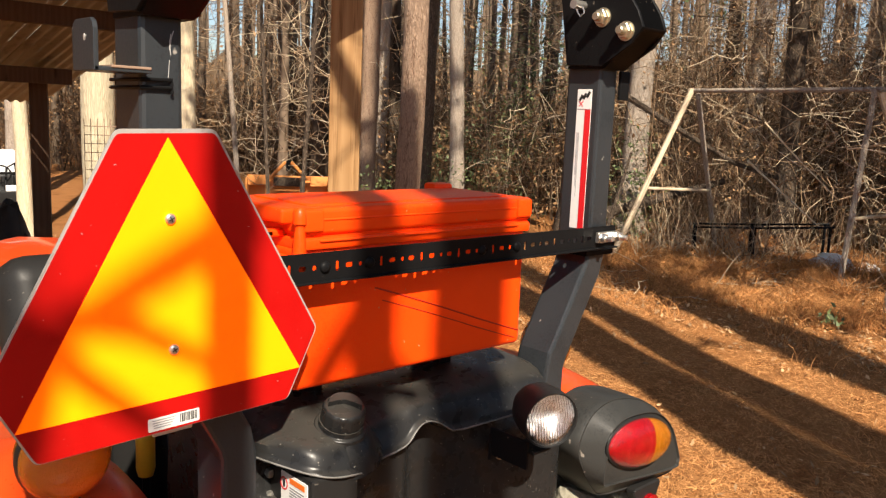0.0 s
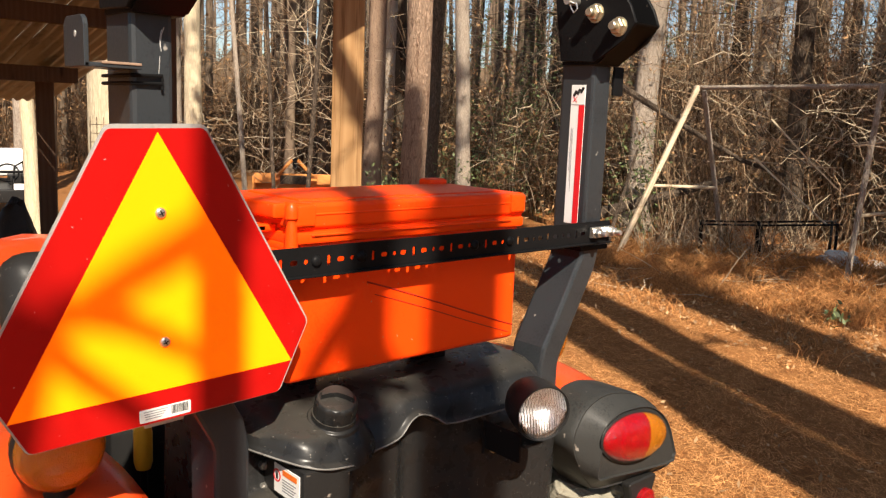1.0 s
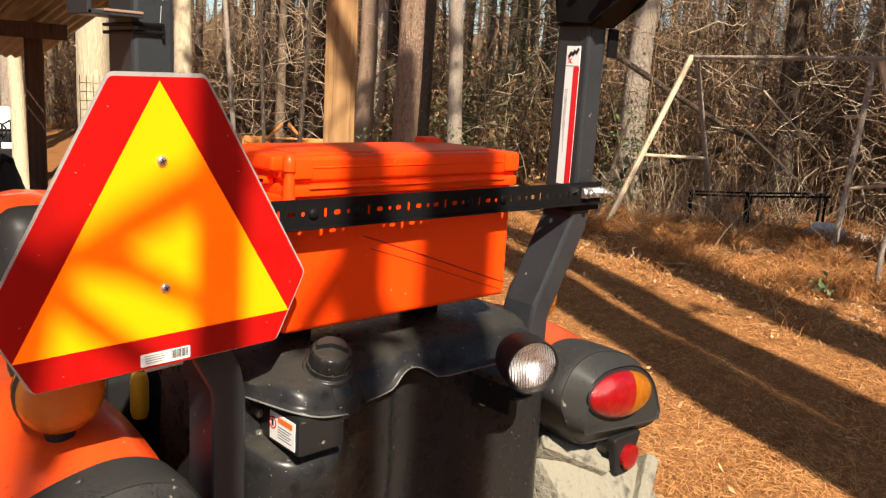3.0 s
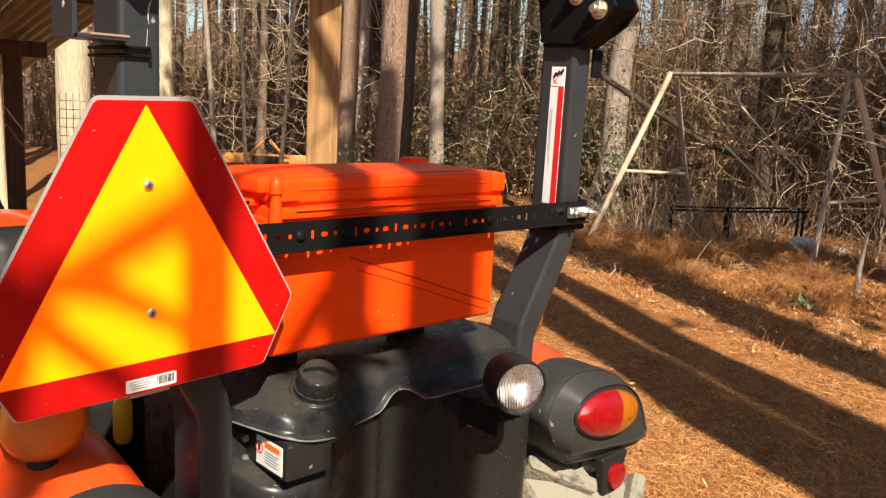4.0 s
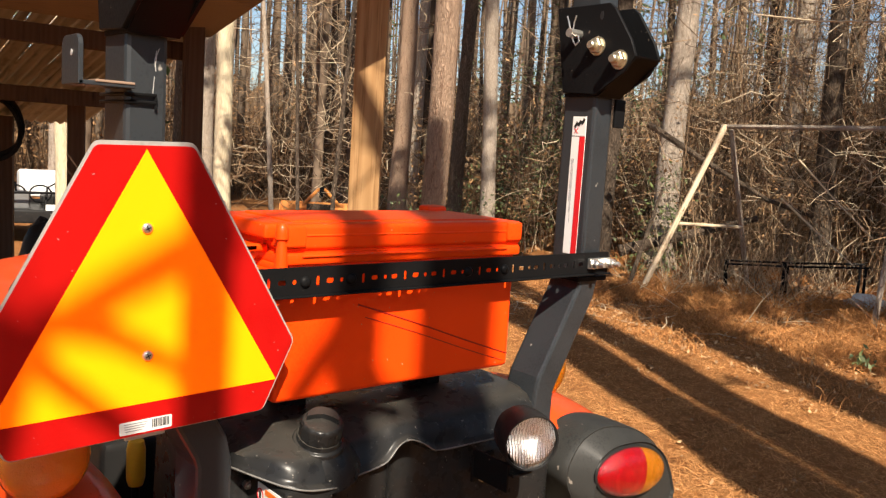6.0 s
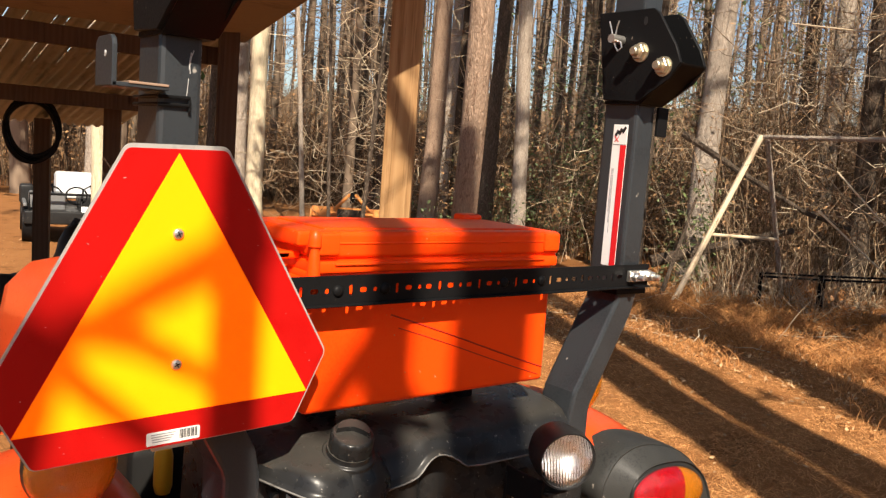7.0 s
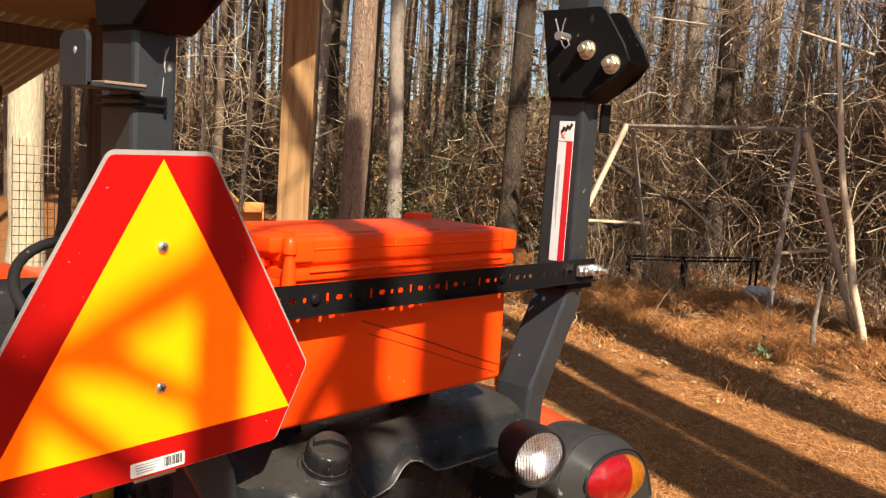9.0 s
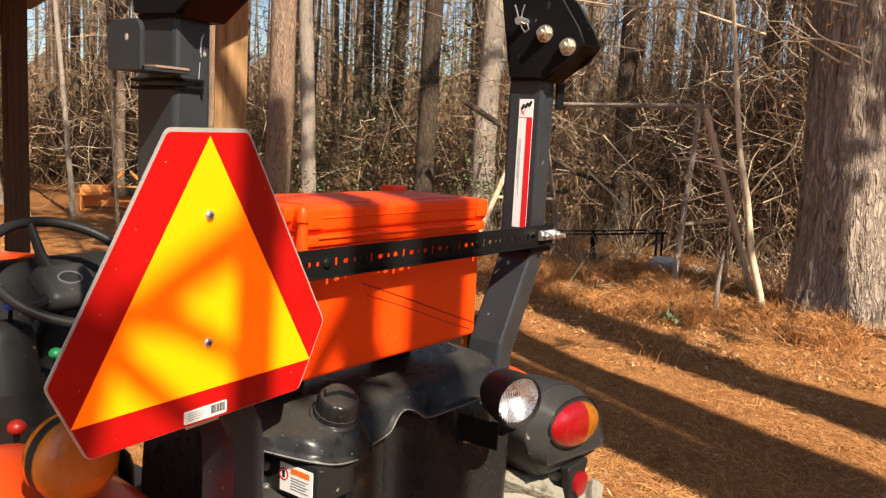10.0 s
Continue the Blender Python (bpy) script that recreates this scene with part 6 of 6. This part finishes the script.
v, q = sweep_many(path, rad, 7)
stuff("far_trunks", v, q, "farwood", "many bare winter trunks standing in the far wood", "trees")
# their bare upper branches
k = 8
st = np.repeat(np.arange(n), k)
f = RNG.uniform(0.25, 0.95, n * k)
p0 = np.stack([np.array([np.interp(ff * h[i] + pz[i], path[i, :, 2], path[i, :, c]) for i, ff in zip(st, f)]) for c in range(3)], -1)
d = RNG.normal(0, 1, (n * k, 3)) * np.array([1, 1, 0.4]) + np.array([0, 0, 0.5])
s4 = np.linspace(0, 1, 5)[None, :, None]
bp = p0[:, None] + d[:, None] * s4 * RNG.uniform(0.8, 2.6, (n * k, 1, 1)) + np.cumsum(RNG.normal(0, 0.04, (n * k, 5, 3)), 1) * s4
v, q = sweep_many(bp, np.repeat(np.linspace(0.024, 0.005, 5)[None], n * k, 0), 4)
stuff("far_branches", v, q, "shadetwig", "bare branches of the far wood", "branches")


def thicket(name, n, a0, a1, d0, d1, hmin, hmax, r0, mat, label, power=1.0, side=3, bend=0.25, kink=0.045):
    pos = polar(n, a0, a1, d0, d1, power)
    keep = ~((pos[:, 0] < 10.2) & (pos[:, 1] < 6.2)) & ~((pos[:, 0] < 13.4) & (pos[:, 1] > 1.9) & (pos[:, 1] < 5.9)) & ~((pos[:, 0] < 5.0) & (pos[:, 1] < 13.0)) & ~((pos[:, 0] < 0.72 * (pos[:, 1] + 0.9)) & (np.hypot(pos[:, 0], pos[:, 1]) < 23.5))
    pos = pos[keep]
    n = len(pos)
    h = RNG.uniform(hmin, hmax, n) * RNG.uniform(0.5, 1, n)
    s = np.linspace(0, 1, 6)
    path = np.zeros((n, 6, 3))
    path[:, :, 2] = lumps(pos[:, 0], pos[:, 1])[:, None] - 0.05 + (s - 0.18 * s**2 * RNG.random((n, 1))) * h[:, None]
    lean = RNG.normal(0, bend, (n, 1, 2))
    path[:, :, :2] = pos[:, None] + lean * (s**1.6)[None, :, None] * h[:, None, None] + np.cumsum(RNG.normal(0, 0.05, (n, 6, 2)), 1) * h[:, None, None] * 0.4
    rr = r0 * RNG.uniform(0.5, 1.5, (n, 1)) * (1 - 0.75 * s)[None]
    v1, q1 = sweep_many(path, rr, 3)
    i = np.repeat(np.arange(n), side)
    j = RNG.integers(1, 5, len(i))
    p = path[i, j] + (path[i, j + 1] - path[i, j]) * RNG.random((len(i), 1))
    d = RNG.normal(0, 1, (len(i), 3)) * np.array([1, 1, 0.6]) + np.array([0, 0, 0.15])
    s4 = np.linspace(0, 1, 5)[None, :, None]
    tw = p[:, None] + d[:, None] * s4 * RNG.uniform(0.25, 0.95, (len(i), 1, 1)) + np.cumsum(RNG.normal(0, kink, (len(i), 5, 3)), 1) * s4
    tw[:, :, 2] -= 0.35 * (s4[0, :, 0] ** 2) * RNG.random((len(i), 1))
    v2, q2 = sweep_many(tw, r0 * 0.45 * np.repeat((1 - 0.7 * np.linspace(0, 1, 5))[None], len(i), 0), 3)
    stuff(name, np.concatenate([v1, v2]), np.concatenate([q1, q2 + len(v1)]), mat, label, "brush")
    return np.concatenate([path[:, 2:].reshape(-1, 3), tw.reshape(-1, 3)])


A = thicket("near_brush", 2500, 57, 102, 11.8, 20, 0.8, 4.6, 0.011, "twig", "dense tangle of bare brown brush and vines", 0.9, side=4)
A2 = thicket("tall_brush", 2000, 57, 104, 12.5, 24, 3.0, 9.0, 0.012, "twig", "tall bare brown saplings hung with vines", 0.9, side=7, bend=0.2)
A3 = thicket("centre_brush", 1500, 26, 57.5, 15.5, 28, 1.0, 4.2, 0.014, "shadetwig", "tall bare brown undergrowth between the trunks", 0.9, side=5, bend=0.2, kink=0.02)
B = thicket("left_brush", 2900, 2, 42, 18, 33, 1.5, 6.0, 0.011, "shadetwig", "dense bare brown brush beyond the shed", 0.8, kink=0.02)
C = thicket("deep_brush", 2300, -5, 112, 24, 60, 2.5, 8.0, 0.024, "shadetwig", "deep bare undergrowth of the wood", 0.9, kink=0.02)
# unseen brush, added to cut the sky light from behind the viewer
E = thicket("rear_brush", 2600, 112, 352, 9.0, 26, 2.0, 6.5, 0.02, "twig", "unseen brown brush added behind the clearing to block sky light", 0.9, side=6)
D = thicket("pale_stems", 700, 46, 100, 15.0, 26, 1.0, 4.5, 0.010, "paletwig", "bare stems in the brush, painted pale for the sun on them", 1.0, side=4, bend=0.35, kink=0.03)


def leaves(name, points, n, spread, size, mat, label, category="leaves"):
    c = points[RNG.integers(0, len(points), n)] + RNG.normal(0, spread, (n, 3))
    c[:, 2] = np.maximum(c[:, 2], lumps(c[:, 0], c[:, 1]) + 0.02)
    d = RNG.normal(0, 1, (n, 3))
    d /= np.linalg.norm(d, axis=1, keepdims=True)
    w = np.cross(d, RNG.normal(0, 1, (n, 3)))
    w /= np.linalg.norm(w, axis=1, keepdims=True) + 1e-6
    sz = size * RNG.uniform(0.5, 1.4, (n, 1))
    v, q = cards_many(c, d * sz, w * sz * 0.45)
    stuff(name, v, q, mat, label, category)


# hanging vines and arching canes
nv = 5200
p = np.concatenate([polar(3900, 57, 104, 11.6, 20), polar(1300, 26, 57, 15.6, 24)])
sv = np.linspace(0, 1, 8)[None, :, None]
start = np.concatenate([p, RNG.uniform(0.6, 6.5, nv)[:, None]], 1)
reach = RNG.normal(0, 1.0, (nv, 3)) * np.array([1, 1, 0.7])
vp = start[:, None] + reach[:, None] * sv + np.cumsum(RNG.normal(0, 0.10, (nv, 8, 3)), 1)
vp[:, :, 2] -= RNG.uniform(-0.4, 1.2, (nv, 1)) * 4 * (sv[0, :, 0] * (1 - sv[0, :, 0]))[None] * 0.5
vp[:, :, 2] = np.maximum(vp[:, :, 2], 0.05)
okv = ~((vp[:, :, 0] < 10.3) & (vp[:, :, 1] < 6.2)).any(1) & ~((vp[:, :, 0] < 10.9) & (vp[:, :, 1] > 2.4) & (vp[:, :, 1] < 5.8) & (vp[:, :, 2] < 1.2)).any(1)
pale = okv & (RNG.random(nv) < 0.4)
for nm, sel, mt, lab in (("hanging_vines", okv & ~pale, "twig", "tangled bare vines and canes"), ("pale_vines", pale, "paletwig", "bare vines among the brush with sunlight painted in as a pale colour")):
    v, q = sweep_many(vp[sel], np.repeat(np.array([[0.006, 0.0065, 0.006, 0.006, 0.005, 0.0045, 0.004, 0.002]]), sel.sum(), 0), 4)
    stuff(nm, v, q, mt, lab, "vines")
leaves("rear_leaves", E, 20000, 0.3, 0.09, "brownleaf", "brown leaves of the unseen brush added behind the clearing")
leaves("brush_leaves", np.concatenate([A, A2, A3, B, D]), 80000, 0.16, 0.035, "brownleaf", "dead brown leaves hanging in the brush")
leaves("shade_leaves", np.concatenate([A3, B]), 26000, 0.22, 0.05, "brownleaf", "dead brown leaves in the brush beyond the shed")
leaves("deep_leaves", C, 30000, 0.35, 0.10, "brownleaf", "brown leaves deep in the wood")
g = np.concatenate([RNG.normal(0, 1, (160, 3)) * sd + c for c, sd in (((10.4, 10.2, 0.9), (0.6, 0.6, 0.5)), ((10.6, 6.75, 0.6), (0.22, 0.22, 0.55)), ((13.6, 12.2, 2.6), (0.9, 0.9, 1.3)), ((8.3, 9.2, 0.4), (0.5, 0.4, 0.3)), ((16.0, 13.0, 3.0), (1.2, 1.2, 1.6)), ((12.6, 11.0, 2.4), (0.8, 0.8, 1.2)), ((14.5, 11.0, 4.0), (1.0, 1.0, 1.5)), ((12.0, 10.6, 1.4), (0.6, 0.6, 0.8)))])
leaves("evergreen_leaves", g, 8200, 0.14, 0.035, "greenleaf", "small evergreen leaves of shrubs among the trunks")
hp = polar(150, -5, 110, 24, 80, 0.9)
hi_ = np.concatenate([hp, RNG.uniform(3.5, 15, 150)[:, None]], 1)
leaves("pine_boughs", hi_, 12000, 0.9, 0.16, "pineneedle", "dark pine boughs high in the far wood", "foliage")
leaves("green_seedling", np.array([[7.5, 2.2, 0.10], [7.55, 2.25, 0.12]]), 40, 0.05, 0.035, "greenleaf", "small green seedling in the straw", "plant")
leaves("oak_leaves", np.array([[9.25, 1.35, 3.2], [9.15, 1.2, 3.0], [9.3, 1.5, 3.5], [9.1, 1.0, 3.25]]), 260, 0.16, 0.032, "litter", "dry brown oak leaves on a twig at the big pine")


# places in the wedge of the clearing that lies in the camera's view
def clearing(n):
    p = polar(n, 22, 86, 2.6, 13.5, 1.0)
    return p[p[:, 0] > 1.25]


# unseen pine crowns added overhead, each aimed to shade a spot of the wood
CR = np.random.default_rng(21)
flat = np.array([SUN_DIR.x, SUN_DIR.y]) / -SUN_DIR.z
rows_ = []
for count, a0, a1, d0, d1 in ((130, 18, 100, 12.5, 34), (130, 0, 42, 15, 45), (50, 26, 46, 13, 24), (60, 56, 80, 14.5, 26)):
    a = np.radians(CR.uniform(a0, a1, count))
    d = d0 + (d1 - d0) * CR.random(count) ** 0.9
    rows_.append(np.stack([-0.4 + d * np.sin(a), -0.9 + d * np.cos(a)], -1))
tg = np.concatenate(rows_)
for gx, gy, wide in ((5.58, 11.63, 1.5), (8.9, 13.95, 1.5), (11.35, 3.58, 1.6), (9.4, 5.7, 1.5), (9.4, 0.9, 2.4), (3.15, 13.3, 1.5), (2.72, 7.7, 1.5), (9.39, 9.4, 1.5), (11.1, 7.04, 1.5), (9.8, 2.9, 1.5)):
    for h in (0.3, 1.5, 2.7, 4.0, 5.5) if wide < 1.9 else (0.3, 1.5, 2.8, 3.8):
        tg = tg[np.hypot(*(tg - (np.array((gx, gy)) + flat * h)).T) > wide]  # no crowns where chosen things should stay sunlit
# extra crowns aimed to darken the ground round the bench
tg = np.concatenate([tg, np.array([[10.1, 4.6], [10.9, 4.8], [11.5, 5.4], [9.3, 4.6], [9.7, 4.3], [9.9, 4.2], [8.3, 2.6]])])
hz = CR.uniform(10.5, 16, len(tg))
crowns = np.concatenate([tg - flat * hz[:, None], hz[:, None]], 1)
cpt = np.repeat(crowns, 9, 0) + CR.normal(0, 0.8, (len(crowns) * 9, 3)) * np.array([1, 1, 0.5])
leaves("pine_crowns", cpt, 125 * len(tg), 0.33, 0.20, "pineneedle", "unseen pine crowns added overhead to shade the wood", "foliage")
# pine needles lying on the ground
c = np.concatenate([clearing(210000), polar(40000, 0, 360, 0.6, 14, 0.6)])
n = len(c)
a = RNG.normal(0.6, 0.9, n)
d = np.stack([np.cos(a), np.sin(a), RNG.normal(0.05, 0.12, n)], -1)
w = np.stack([-np.sin(a), np.cos(a), RNG.normal(0, 0.4, n)], -1)
sz = RNG.uniform(0.028, 0.072, (n, 1))
cc = np.concatenate([c, (lumps(c[:, 0], c[:, 1]) + RNG.uniform(0.004, 0.022, n))[:, None]], 1)
v, q = cards_many(cc, d * sz, w * 0.0012)
stuff("pine_needles", v, q, "needle", "fallen rust-coloured pine needles", "needles")
# fallen leaves and cones of litter
heaps = np.stack([RNG.uniform(5.5, 11.5, 90), RNG.uniform(0.2, 7.0, 90)], -1)
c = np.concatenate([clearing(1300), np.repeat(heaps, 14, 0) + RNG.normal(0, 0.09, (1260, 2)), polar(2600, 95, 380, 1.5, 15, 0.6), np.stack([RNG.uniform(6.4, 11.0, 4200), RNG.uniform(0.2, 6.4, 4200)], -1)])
n = len(c)
cc = np.concatenate([c, (lumps(c[:, 0], c[:, 1]) + RNG.uniform(0.012, 0.04, n))[:, None]], 1)
d = RNG.normal(0, 1, (n, 3)) * np.array([1, 1, 0.6])
d /= np.linalg.norm(d, axis=1, keepdims=True)
w = np.cross(d, np.array([0, 0, 1.0]) + RNG.normal(0, 0.3, (n, 3)))
sz = RNG.uniform(0.012, 0.036, (n, 1))
v, q = cards_many(cc, d * sz, w * sz * 0.42)
stuff("fallen_leaves", v, q, "litter", "dry fallen leaves scattered on the straw", "leaves")
# dry grass and straw tufts along the wood's edge
tp = np.concatenate([np.stack([RNG.uniform(7.4, 9.6, 760), RNG.uniform(0.6, 6.4, 760)], -1), np.stack([RNG.uniform(9.4, 12.5, 420), RNG.uniform(0.4, 8.2, 420)], -1), np.stack([RNG.uniform(6.2, 8.2, 110), RNG.uniform(0.2, 7.0, 110)], -1), np.stack([RNG.uniform(8.7, 10.9, 320), RNG.uniform(2.3, 6.4, 320)], -1)])
tp = tp[np.sin(tp[:, 0] * 2.1 + tp[:, 1] * 1.3) + np.sin(tp[:, 1] * 3.7 - tp[:, 0]) > RNG.uniform(-1.3, 1.7, len(tp))]
m_ = 21
i = np.repeat(np.arange(len(tp)), m_)
b0 = tp[i] + RNG.normal(0, 0.09, (len(i), 2))
s = np.linspace(0, 1, 4)[None, :, None]
d = RNG.normal(0, 0.42, (len(i), 1, 2))
hh = RNG.uniform(0.06, 0.25, (len(i), 1)) * RNG.uniform(0.5, 1.25, (len(tp), 1))[i] * np.where(tp[i][:, :1] > 7.6, 1.25, 0.8)
path = np.zeros((len(i), 4, 3))
path[:, :, :2] = b0[:, None] + d * (s**1.7) * hh[:, :, None] * 1.3
path[:, :, 2] = lumps(b0[:, 0], b0[:, 1])[:, None] + (s[:, :, 0] - 0.30 * s[:, :, 0] ** 2) * hh
v, q = sweep_many(path, np.repeat(np.array([[0.0040, 0.0036, 0.0027, 0.0010]]), len(i), 0), 3)
stuff("dry_grass", v, q, "grass", "tufts of dry russet grass and straw", "grass")
# low bare scrub between the wood's edge and the bench
for nm, count, mt, rr0, lab in (("low_scrub", 150, "twig", 0.0055, "low bare brown scrub at the wood's edge"), ("pale_scrub", 100, "paletwig", 0.0050, "thin pale bare scrub twigs at the wood's edge")):
    c = np.stack([RNG.uniform(9.3, 12.6, count), RNG.uniform(1.4, 6.6, count)], -1)
    c = c[~((c[:, 1] < 4.0) & (c[:, 1] > 2.75) & (c[:, 0] < 11.8))]
    st = np.repeat(np.concatenate([c, lumps(c[:, 0], c[:, 1])[:, None]], 1), 6, 0)
    n = len(st)
    sv = np.linspace(0, 1, 7)[None, :, None]
    d = RNG.normal(0, 0.45, (n, 1, 3)) + np.array([0, 0, 0.75])
    path = st[:, None] + d * sv * RNG.uniform(0.25, 1.15, (n, 1, 1)) + np.cumsum(RNG.normal(0, 0.04, (n, 7, 3)), 1) * sv
    path[:, :, 2] = np.maximum(path[:, :, 2] - 0.15 * sv[0, :, 0] ** 2, 0.02)
    v, q = sweep_many(path, np.repeat(np.linspace(rr0, rr0 * 0.3, 7)[None], n, 0), 3)
    stuff(nm, v, q, mt, lab, "brush")
# bare fallen twigs
c = polar(260, 34, 88, 9.0, 14, 1.0)
n = len(c)
s = np.linspace(0, 1, 5)[None, :, None]
d = RNG.normal(0, 1, (n, 1, 3)) * np.array([1, 1, 0.35])
path = np.concatenate([c, (lumps(c[:, 0], c[:, 1]) + 0.02)[:, None]], 1)[:, None] + d * s * RNG.uniform(0.15, 0.5, (n, 1, 1)) + np.cumsum(RNG.normal(0, 0.02, (n, 5, 3)), 1)
path[:, :, 2] = np.maximum(path[:, :, 2], lumps(path[:, :, 0], path[:, :, 1]) + 0.006)
v, q = sweep_many(path, np.repeat(np.linspace(0.006, 0.002, 5)[None], n, 0), 4)
stuff("fallen_twigs", v, q, "paletwig", "pale dead twigs lying on the straw", "twigs")
